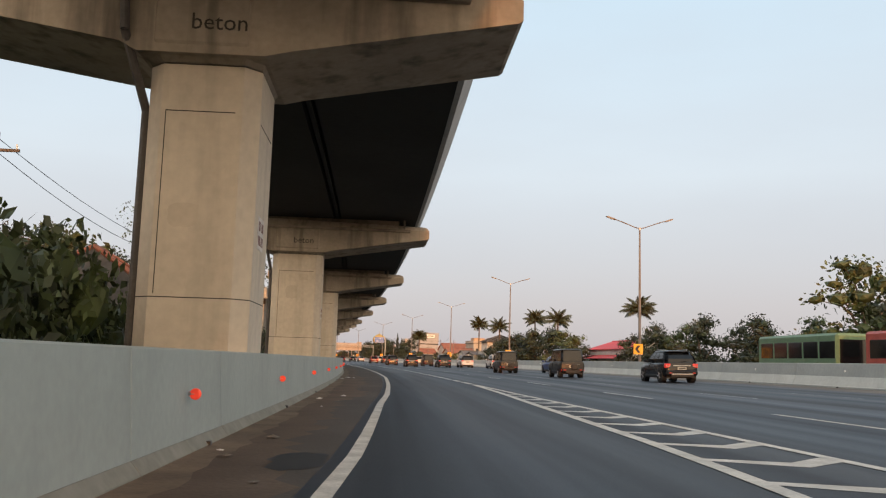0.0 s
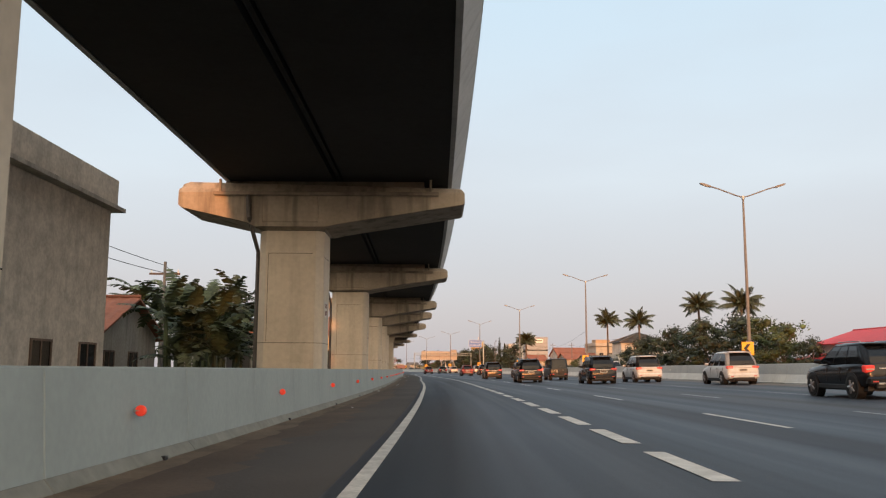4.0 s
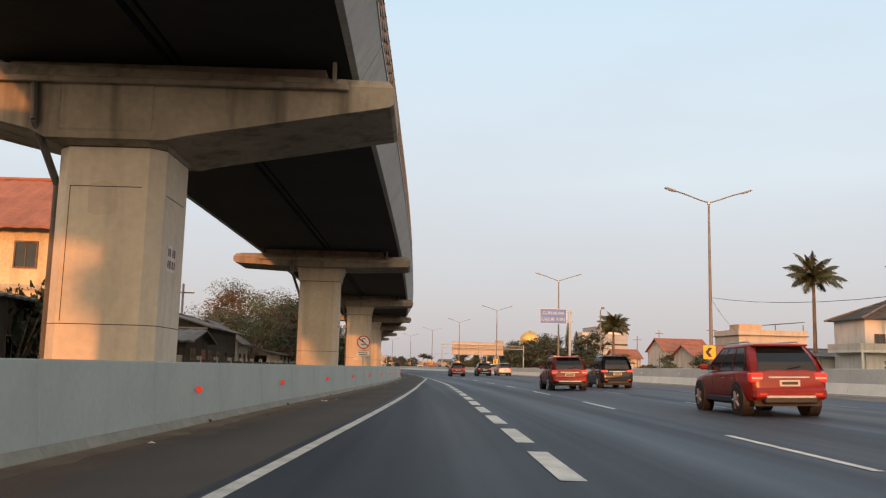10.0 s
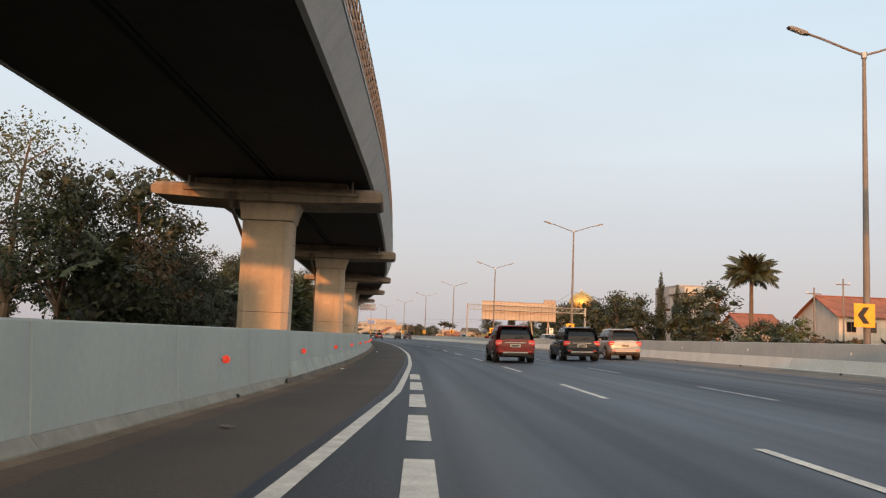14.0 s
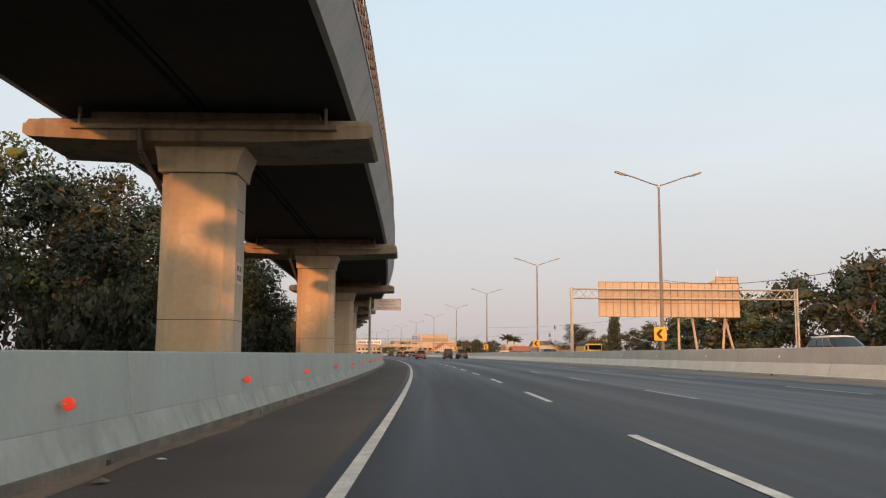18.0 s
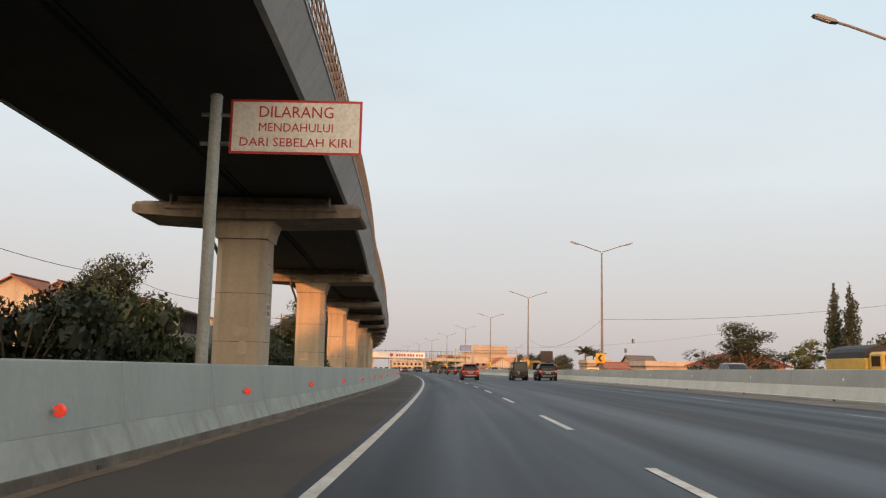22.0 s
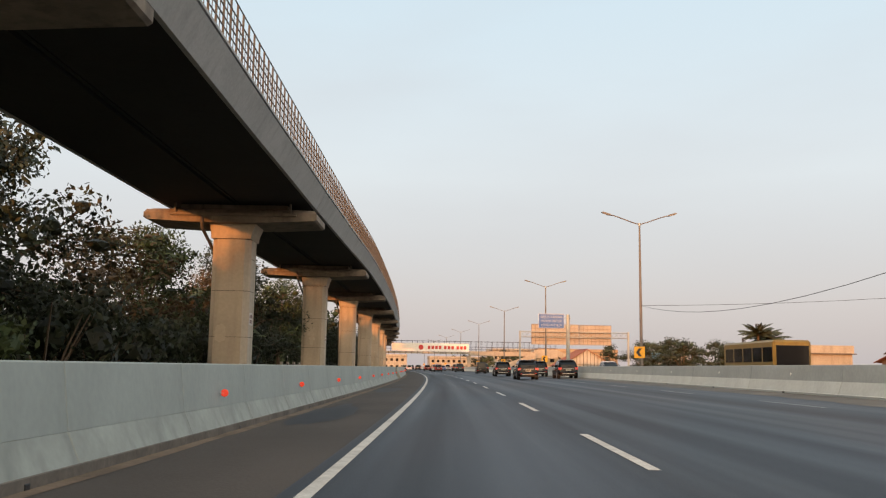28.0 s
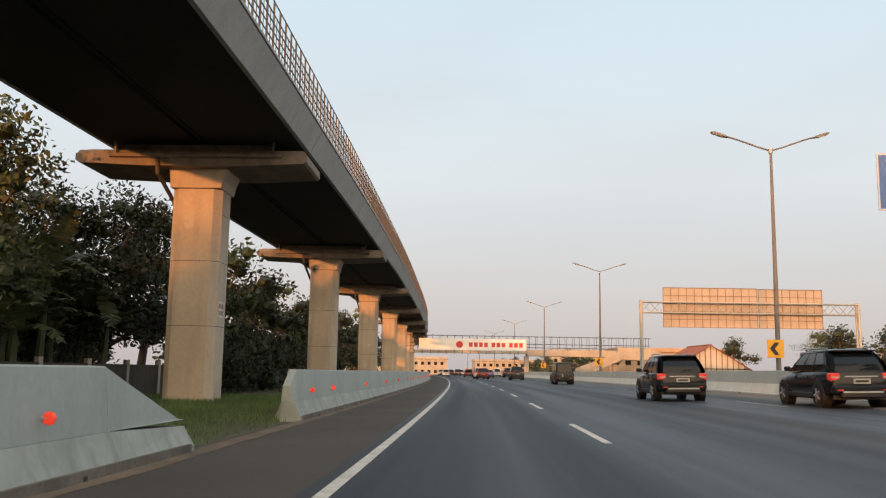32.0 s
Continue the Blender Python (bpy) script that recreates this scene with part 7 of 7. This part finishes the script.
def utility_pole(s, u, h, cross=True):
    t = thing("utility_pole", place(s, u, -0.3), "slim utility pole with a crossarm", "utility pole", "utility poles")
    part("pole", tubes(((0, 0, 0), (0, 0, h), 0.12, 0.08)), M["pole"], t)
    if cross:
        part("crossarm", boxes((-0.8, 0.8, -0.05, 0.05, h - 0.7, h - 0.6)), M["wood"], t)
        for x in (-0.7, 0, 0.7):
            part("insulator", tubes(((x, 0, h - 0.6), (x, 0, h - 0.42), 0.04)), M["white"], t)
    return at(s, u, h - 0.5)


tops = [utility_pole(*q) for q in ((-118, 33, 9.5), (-84, 34, 9.0), (-46, 35, 9.5), (-6, 33.2, 7.0), (34, 35.5, 6.6), (67, 36.5, 7.5), (110, 34, 7.0))]
for a, b in zip(tops[:-1], tops[1:]):
    wire("cable", a, b, 0.7)
    wire("cable", a - Vector((0, 0, 0.5)), b - Vector((0, 0, 0.4)), 0.9)
tops = [utility_pole(*q) for q in ((291, 35, 7.5), (322, 35.5, 7.6), (341, 33.0, 7.6), (349, 32.6, 6.8), (376, 33, 8.2))]
for a, b in zip(tops[:-1], tops[1:]):
    wire("cable", a, b, 0.6)
for q in ((172, -29, 8.5), (203, -28, 8.0), (208, -34, 9.5), (233, -27, 8)):
    utility_pole(*q)
# cables from the lamp posts across the opposite road
for s, u1, z1, s1 in ((96.5, -34, 8.0, 172), (191.4, -30, 7, 233), (333.8, -34, 9.0, 322), (428.6, -42, 9.0, 412)):
    wire("cable", at(s, 0, road_z(s, 0.2) + 5.2), at(s1, u1, z1), 1.0, 0.012)
for a, b in ((48.1, 96.5), (191.4, 239.1), (333.8, 380.9), (380.9, 428.6)):
    wire("cable", at(a, 0, road_z(a, 0.2) + 5.2), at(b, 0, road_z(b, 0.2) + 5.2), 1.6, 0.012)


# ---- vehicles ----
def loft(sections):
    """A skin over closed sections of equal count."""
    bm = bmesh.new()
    rings = [[bm.verts.new(p) for p in sec] for sec in sections]
    n = len(rings[0])
    for a, b in zip(rings[:-1], rings[1:]):
        for i in range(n):
            bm.faces.new((a[i], a[(i + 1) % n], b[(i + 1) % n], b[i]))
    bm.faces.new(rings[0][::-1])
    bm.faces.new(rings[-1])
    bmesh.ops.recalc_face_normals(bm, faces=bm.faces)
    return bm


def rounded(y, w, z0, z1, crown=0.03):
    """A body section: tucked sill, full flank, rounded shoulder and slightly crowned top."""
    h, d = w / 2, z1 - z0
    half = [(h - 0.16, z0), (h - 0.05, z0 + 0.05), (h - 0.01, z0 + 0.3 * d), (h, z0 + 0.55 * d), (h - 0.025, z0 + 0.82 * d), (h - 0.08, z1 - 0.03), (h - 0.18, z1), (h * 0.45, z1 + crown)]
    return [(x, y, z) for x, z in half] + [(-x, y, z) for x, z in half[::-1]]


# length, width, sill, roof; body stations (y share, top, width share); glasshouse (rear foot, rear top, front top, front foot), pillars, wheel radius
KINDS = {
    "mpv": (4.6, 1.78, 0.26, 1.76, [(0, 0.72, 0.8), (0.012, 0.95, 0.93), (0.05, 1.04, 0.99), (0.3, 1.05, 1), (0.6, 1.02, 1), (0.76, 1.0, 0.99), (0.9, 0.88, 0.96), (0.97, 0.74, 0.88), (1, 0.6, 0.76)], (0.02, 0.12, 0.55, 0.78), (0.14, 0.34, 0.57), 0.33),
    "suv": (4.4, 1.80, 0.32, 1.66, [(0, 0.78, 0.8), (0.012, 1.0, 0.93), (0.05, 1.07, 0.99), (0.3, 1.06, 1), (0.6, 1.02, 1), (0.74, 1.0, 0.99), (0.9, 0.92, 0.96), (0.97, 0.78, 0.88), (1, 0.62, 0.76)], (0.02, 0.13, 0.55, 0.76), (0.2, 0.36, 0.57), 0.35),
    "sedan": (4.5, 1.74, 0.22, 1.45, [(0, 0.7, 0.8), (0.015, 0.88, 0.93), (0.05, 0.95, 0.98), (0.2, 0.96, 1), (0.6, 0.93, 1), (0.74, 0.9, 0.99), (0.9, 0.8, 0.96), (0.97, 0.68, 0.88), (1, 0.55, 0.76)], (0.15, 0.31, 0.55, 0.75), (0.26, 0.4, 0.57), 0.31),
    "van": (4.0, 1.58, 0.32, 1.86, [(0, 0.95, 0.93), (0.01, 1.04, 0.98), (0.04, 1.08, 1), (0.3, 1.08, 1), (0.6, 1.07, 1), (0.84, 1.05, 1), (0.94, 0.98, 0.97), (0.985, 0.82, 0.92), (1, 0.6, 0.86)], (0.012, 0.04, 0.72, 0.9), (0.08, 0.34, 0.6), 0.29),
}


def make_car(kind, paint, label, fine=True):
    ln, w, z0, roof, st, (c0, c1, c2, c3), pillars, rad = KINDS[kind]
    t = thing("car", Matrix(), label, "car" if kind != "van" else "van", "cars on the motorway")
    body = part("body", loft([rounded(f * ln, w * ws, z0 if 0.03 < f < 0.96 else z0 + 0.1, z) for f, z, ws in st]), M[paint], t, "", True)
    bv = body.modifiers.new("soft", "BEVEL")
    bv.width, bv.segments, bv.limit_method, bv.angle_limit = 0.025, 2, "ANGLE", radians(32)
    h = w / 2
    belt = float(np.interp(0.4, [q[0] for q in st], [q[1] for q in st])) - 0.02
    wb, wt = h - 0.07, h - (0.23 if kind != "van" else 0.13)

    def rim(f0, f1, k, z):
        """Half width at share k of the glasshouse's height, with its rear and front ends."""
        x = wb + (wt - wb) * k ** 1.4
        return x, (c0 + (c1 - c0) * k ** (1.5 if kind != "sedan" else 1)) * ln, (c3 + (c2 - c3) * k) * ln

    zt = roof - 0.07
    # dark glass all round
    rings = []
    for k in (0.0, 0.35, 0.7, 1.0):
        x, ya, yb = rim(0, 0, k, 0)
        z = belt + (zt - belt) * k
        c = 0.16 if kind != "van" else 0.1
        rings.append([(-x, ya + c, z), (-x + c, ya, z), (0, ya - 0.02, z), (x - c, ya, z), (x, ya + c, z), (x, yb - c, z), (x - c * 1.2, yb, z), (0, yb + 0.06, z), (-x + c * 1.2, yb, z), (-x, yb - c, z)])
    part("glasshouse", loft(rings), M["glass_dark"], t, "dark tinted windows all round")
    # roof shell
    x, ya, yb = rim(0, 0, 1.0, 0)
    top = []
    for dz, g in ((-0.05, 0.012), (-0.01, 0.02), (0.035, -0.05), (0.07, -0.22)):
        gx, gy = x + g, g
        c = 0.16
        top.append([(-gx, ya - gy + c, zt + dz), (-gx + c, ya - gy, zt + dz), (0, ya - gy - 0.02, zt + dz), (gx - c, ya - gy, zt + dz), (gx, ya - gy + c, zt + dz), (gx, yb + gy - c, zt + dz), (gx - c, yb + gy, zt + dz), (0, yb + gy + 0.05, zt + dz), (-gx + c, yb + gy, zt + dz), (-gx, yb + gy - c, zt + dz)])
    part("roof", loft(top), M[paint], t, "", True)

    def side_at(sg, f, k):
        """A point on the glasshouse's flank: f from rear to front, k up."""
        xx, y0, y1 = rim(0, 0, k, 0)
        return Vector((sg * (xx + 0.008), y0 + 0.16 + (y1 - y0 - 0.32) * f, belt + (zt - belt) * k))

    for sg in (-1, 1):
        for f, wd in ((0.0, 0.05 if kind != "suv" else 0.09), (0.36, 0.02), (0.66, 0.02), (0.97, 0.03)):
            q = [side_at(sg, f - wd / 2, 0), side_at(sg, f + wd, 0), side_at(sg, f + wd * 0.8, 0.5), side_at(sg, f + wd * 0.7, 1), side_at(sg, f - wd / 3, 1), side_at(sg, f - wd / 2.5, 0.5)]
            part("pillar", quad_plate(q if sg > 0 else q[::-1], 0.014), M[paint], t)
        # corner pillars beside the rear window
        q = []
        for k in (0, 0.35, 0.7, 1.0):
            xx, y0, y1 = rim(0, 0, k, 0)
            z = belt + (zt - belt) * k
            q.append((Vector((sg * (xx + 0.01), y0 + 0.15, z)), Vector((sg * (xx - 0.15), y0 - 0.01, z))))
        bm = bmesh.new()
        vs = [(bm.verts.new(a), bm.verts.new(b)) for a, b in q]
        fs = [bm.faces.new((a[0], a[1], b[1], b[0])) for a, b in zip(vs[:-1], vs[1:])]
        bmesh.ops.solidify(bm, geom=fs, thickness=0.012)
        part("rear_pillar", bm, M[paint], t)
        zl = {"mpv": 0.98, "suv": 0.98, "sedan": 0.85, "van": 0.78}[kind]
        lw, lh = {"mpv": (0.36, 0.13), "suv": (0.3, 0.22), "sedan": (0.36, 0.15), "van": (0.12, 0.34)}[kind]
        a, b = sorted((sg * (h - 0.03 - lw), sg * (h - 0.03)))
        lamp_r = part("tail_lamp", boxes((a, b, 0.015, 0.24, zl - lh, zl), bevel=0.03), M["tail"], t, "red tail lamp")
        part("lamp_trim", boxes((a + 0.03, b - 0.03, 0.008, 0.05, zl - lh * 0.62, zl - lh * 0.45)), M["plate"], lamp_r)
        a, b = sorted((sg * (h - 0.04), sg * (h + 0.17)))
        part("wing_mirror", boxes((a, b, 0.655 * ln, 0.655 * ln + 0.12, belt + 0.02, belt + 0.16), bevel=0.04), M[paint], t)
        if not fine:
            continue
        part("door_seam", boxes(*[(min(sg * (h - 0.02), sg * (h + 0.001)), max(sg * (h - 0.02), sg * (h + 0.001)), y * ln, y * ln + 0.008, z0 + 0.2, belt - 0.1) for y in pillars]), M["trimdark"], t)
        for y in pillars[:2]:
            part("door_handle", boxes((min(sg * (h - 0.04), sg * (h + 0.02)), max(sg * (h - 0.04), sg * (h + 0.02)), y * ln + 0.08, y * ln + 0.24, belt - 0.2, belt - 0.165), bevel=0.01), M[paint] if kind != "mpv" else M["steel"], t)
        part("sill_trim", boxes((min(sg * (h - 0.12), sg * (h - 0.012)), max(sg * (h - 0.12), sg * (h - 0.012)), 0.28 * ln, 0.74 * ln, z0 - 0.04, z0 + 0.1), bevel=0.02), M["trimdark"], t)
    part("rear_bumper", boxes((-h + 0.07, h - 0.07, -0.06, 0.2, z0 + 0.06, z0 + 0.34), bevel=0.07), M[paint] if kind != "van" else M["trimdark"], t)
    part("bumper_insert", boxes((-h + 0.3, h - 0.3, -0.07, 0.1, z0 - 0.02, z0 + 0.13), bevel=0.03), M["trimdark"], t)
    if fine and kind == "suv":
        part("bumper_trim", boxes((-0.55, 0.55, -0.075, 0.0, z0 + 0.1, z0 + 0.16), bevel=0.015), M["steel"], t, "bright skid plate")
    zp = {"mpv": 0.82, "suv": 0.8, "sedan": 0.68, "van": 0.78}[kind]
    part("chrome_strip", boxes((-0.46, 0.46, -0.0, 0.06, zp + 0.06, zp + 0.1), bevel=0.008), M["steel"], t)
    pl = part("number_plate", boxes((-0.23, 0.23, -0.022, 0.06, zp - 0.12, zp + 0.02)), M["plate"], t)
    part("plate_bar", boxes((-0.18, 0.18, -0.026, -0.022, zp - 0.08, zp - 0.02)), M["black"], pl)
    for sg in (-1, 1) if fine else ():
        part("bumper_reflector", boxes((min(sg * (h - 0.36), sg * (h - 0.2)), max(sg * (h - 0.36), sg * (h - 0.2)), -0.064, -0.02, z0 + 0.17, z0 + 0.21)), M["signred"], t)
    if fine and kind in ("suv", "mpv"):
        part("spoiler", boxes((-wt + 0.05, wt - 0.05, c1 * ln - 0.2, c1 * ln + 0.1, roof - 0.08, roof - 0.035), bevel=0.018), M[paint], t)
        for sg in (-1, 1):
            part("roof_rail", tubes(((sg * (wt - 0.1), c1 * ln + 0.2, roof - 0.02), (sg * (wt - 0.1), c1 * ln + 0.25, roof + 0.03), 0.018), ((sg * (wt - 0.1), c1 * ln + 0.25, roof + 0.03), (sg * (wt - 0.1), c2 * ln - 0.2, roof + 0.03), 0.018), n=6), M["steel"] if kind == "suv" else M["trimdark"], t)
    if kind == "van":
        part("spare_wheel_cover", boxes((-0.1, 0.32, -0.12, 0.02, 0.5, 0.9), bevel=0.05), M["trimdark"], t)
    if fine:
        part("rear_wiper", tubes(((0.0, c0 * ln - 0.03, belt + 0.06), (0.34, c0 * ln + 0.0, belt + 0.14), 0.012), n=5), M["trimdark"], t)
    part("underbody", boxes((-h + 0.15, h - 0.15, 0.15, ln - 0.2, z0 - 0.08, z0 + 0.1)), M["trimdark"], t)
    for y in (0.19 * ln, 0.81 * ln):
        for sg in (-1, 1):
            if not fine:
                part("wheel", tubes(((sg * (h - 0.2), y, rad), (sg * (h + 0.01), y, rad), rad), n=16), M["rubber"], t, "black tyre")
                continue
            part("wheel_arch", tubes(((sg * (h - 0.25), y, rad + 0.02), (sg * (h + 0.004), y, rad + 0.02), rad * 1.17), n=24), M["trimdark"], t)
            bm = bmesh.new()
            tube(bm, (sg * (h - 0.2), y, rad), (sg * (h - 0.01), y, rad), rad, n=24, cap=True)
            tube(bm, (sg * (h - 0.01), y, rad), (sg * (h + 0.018), y, rad), rad, rad * 0.9, n=24)
            wh = part("wheel", bm, M["rubber"], t, "black tyre")
            bm = bmesh.new()
            tube(bm, (sg * (h - 0.02), y, rad), (sg * (h + 0.021), y, rad), rad * 0.64, rad * 0.6, n=16)
            part("rim", bm, M["trimdark"], wh, "dark wheel dish")
            sp = bmesh.new()
            for a in range(5):
                g = a * math.tau / 5
                tube(sp, (sg * (h + 0.024), y, rad), (sg * (h + 0.024), y + rad * 0.58 * math.cos(g), rad + rad * 0.58 * math.sin(g)), 0.05, 0.036, n=5)
            part("spokes", sp, M["rim"], wh, "alloy spokes")
    return t


MODELS = {}


def car(kind, paint, s, u, label, turn=0.0):
    m = place(s, u, road_z(s, u) if u > -1 else road_z(s, 0.2) - 0.02, turn) @ pose(0, 0, 0, 0, -math.degrees(BANK) if u > -1 else 0, 0)
    key = (kind, paint, s < 520)
    if key in MODELS:
        t = copy_thing(MODELS[key], m)
        tagged(t, label)
    else:
        t = make_car(kind, paint, label, s < 520)
        t.matrix_basis = m
        MODELS[key] = t
    return t


BM, WM, DM, RM, GM, SM, BL = "black people carrier with red tail lamps", "white hatchback with a dark rear window", "dark grey sport utility car with a spoiler", "dark red sport utility car with roof rails", "old dark green microvan with a square tail", "silver grey crossover with a pale bumper", "metallic blue saloon car"
for kind, paint, s, u, label in (
        ("suv", "car_black", -71.5, 4.6, DM), ("sedan", "car_blue", -40.8, 3.6, BL), ("suv", "car_black", -27.2, 5.7, DM), ("mpv", "car_white", 5.5, 4.6, WM), ("mpv", "car_white", -6.0, 2.6, WM), ("van", "car_green", -59.6, 7.4, GM),
        ("van", "car_green", -41.0, 8.2, GM), ("mpv", "car_black", 3.8, 8.0, BM), ("mpv", "car_black", 13.4, 11.4, BM), ("van", "car_green", 23.0, 7.7, GM), ("mpv", "car_black", 40.5, 11.5, BM), ("mpv", "car_black", 46.0, 7.6, BM),
        ("suv", "car_silver", 57.6, 4.2, SM), ("suv", "car_red", 65.2, 8.9, RM), ("suv", "car_red", 88.3, 9.8, RM), ("mpv", "car_black", 92.8, 6.4, BM), ("suv", "car_silver", 131.0, 2.3, SM),
        ("suv", "car_red", 154.0, 10.3, RM), ("suv", "car_black", 158.0, 6.5, DM), ("suv", "car_silver", 162.0, 3.3, SM),
        ("suv", "car_red", 352.0, 9.8, RM), ("van", "car_green", 349.0, 5.0, GM), ("suv", "car_black", 345.0, 2.8, DM),
        ("suv", "car_black", 442.5, 6.2, DM), ("suv", "car_black", 447.0, 2.1, DM), ("suv", "car_black", 462.5, 2.6, DM), ("suv", "car_black", 469.2, 5.9, DM),
        ("van", "car_green", 512, 5.0, GM), ("suv", "car_black", 530, 2.9, DM), ("mpv", "car_black", 552, 5.8, BM), ("suv", "car_red", 569, 9.4, RM), ("mpv", "car_white", 580, 9.4, WM),
        ("mpv", "car_black", 600, 2.9, BM), ("sedan", "car_blue", 606, 6.0, BL), ("suv", "car_red", 618, 9.4, RM), ("mpv", "car_white", 626, 2.9, WM), ("suv", "car_black", 640, 6.0, DM),
        ("mpv", "car_white", 655, 13.0, WM), ("mpv", "car_black", 668, 9.4, BM), ("suv", "car_silver", 676, 5.9, SM), ("van", "car_white", 690, 13.0, "white minibus far ahead"), ("mpv", "car_black", 705, 9.4, BM), ("mpv", "car_white", 712, 5.9, WM)):
    car(kind, paint, s, u, label)
# traffic on the other side
for kind, paint, s, u, label in (("mpv", "car_white", 232, -6.0, "white oncoming car behind the median"), ("mpv", "car_silver", 330, -9, "silver oncoming car behind the median"), ("van", "car_white", 62, -6.0, "white oncoming van behind the median"), ("mpv", "car_white", 470, -6, "white oncoming car behind the median")):
    car(kind, paint, s, u, label, 180)


def bus(s, u, paint, label):
    t = thing("bus", place(s, u, road_z(s, 0.2) - 0.02, 180), label, "bus", "buses on the opposite road")
    body = part("body", boxes((-1.22, 1.22, 0, 9.5, 0.35, 2.85), bevel=0.14), M[paint], t)
    for sg in (-1, 1):
        for k in range(5):
            part("side_window", boxes((min(sg * 1.2, sg * 1.235), max(sg * 1.2, sg * 1.235), 0.5 + 1.8 * k, 2.1 + 1.8 * k, 1.45, 2.4), bevel=0.015), M["glass_dark"], t)
        for y in (1.9, 7.4):
            part("wheel", tubes(((sg * 0.95, y, 0.48), (sg * 1.24, y, 0.48), 0.48), n=18), M["rubber"], t)
    part("windscreen", boxes((-1.05, 1.05, 9.48, 9.52, 1.2, 2.5), bevel=0.01), M["glass_dark"], t)
    part("rear_window", boxes((-0.95, 0.95, -0.02, 0.02, 1.6, 2.45), bevel=0.01), M["glass_dark"], t)
    return t



# a lorry with a dark tarpaulin on the far carriageway
lorry = thing("lorry", place(318, -12.5, road_z(318, 0.2) - 0.02, 180), "yellow lorry with a dark tarpaulin over its load", "lorry", "vehicles on the opposite road")
part("cargo_bed", boxes((-1.1, 1.1, 0, 5.2, 0.85, 2.0), bevel=0.03), M["bus_yellow"], lorry)
bm = bmesh.new()
ring = [(1.08 * math.cos(math.pi * k / 10), 2.0 + 0.85 * math.sin(math.pi * k / 10) ** 0.7) for k in range(11)]
for ya, yb in ((0.1, 1.8), (1.8, 3.5), (3.5, 5.1)):
    rows = [[bm.verts.new((x, y, z - 0.06 * (y in (0.1, 5.1)))) for x, z in ring] for y in (ya, (ya + yb) / 2, yb)]
    for p0, p1 in zip(rows[:-1], rows[1:]):
        for k in range(10):
            bm.faces.new((p0[k], p0[k + 1], p1[k + 1], p1[k]))
    bm.faces.new(rows[0])
    bm.faces.new(list(reversed(rows[-1])))
part("tarpaulin", bm, M["trimdark"], lorry)
cab = part("cab", boxes((-1.05, 1.05, 5.4, 7.1, 0.6, 2.35), bevel=0.16), M["bus_yellow"], lorry)
part("windscreen", boxes((-0.9, 0.9, 7.08, 7.12, 1.5, 2.15), bevel=0.01), M["glass_dark"], cab)
for sg in (-1, 1):
    part("side_window", boxes((min(sg * 1.03, sg * 1.06), max(sg * 1.03, sg * 1.06), 5.8, 6.8, 1.5, 2.1), bevel=0.01), M["glass_dark"], cab)
    for y in (1.2, 6.2):
        part("wheel", tubes(((sg * 0.75, y, 0.45), (sg * 1.05, y, 0.45), 0.45), n=18), M["rubber"], lorry)
part("chassis", boxes((-0.5, 0.5, 0.1, 6.9, 0.5, 0.86)), M["trimdark"], lorry)
bus(433.5, -8.5, "bus_olive", "olive yellow city bus beyond the median barrier")
bus(-60, -6.0, "bus_green", "green and cream city bus beyond the median barrier")
bus(-71.5, -6.4, "bus_red", "dark red bus beyond the median barrier")


# litter and stones on the shoulder
lr = random.Random(3)
for i in range(84):
    s = lr.uniform(-112, 120) if i < 68 else lr.uniform(120, 440)
    u = foot_u(s) - lr.uniform(0.15, 1.1)
    bm = bmesh.new()
    bmesh.ops.create_icosphere(bm, subdivisions=1, radius=lr.uniform(0.03, 0.09))
    for v in bm.verts:
        v.co = Vector((v.co.x * lr.uniform(0.7, 1.6), v.co.y * lr.uniform(0.7, 1.6), abs(v.co.z) * lr.uniform(0.3, 0.7)))
    ob = part("litter" if i % 3 else "stone", bm, M["white"] if i % 3 == 1 else M["kerb"], None)
    ob.matrix_basis = place(s, u, road_z(s, u) + 0.008, lr.uniform(0, 360))
    tagged(ob, "small scrap of pale litter by the barrier" if i % 3 else "loose stone lying by the barrier", "litter" if i % 3 else "stone", "litter on the shoulder")
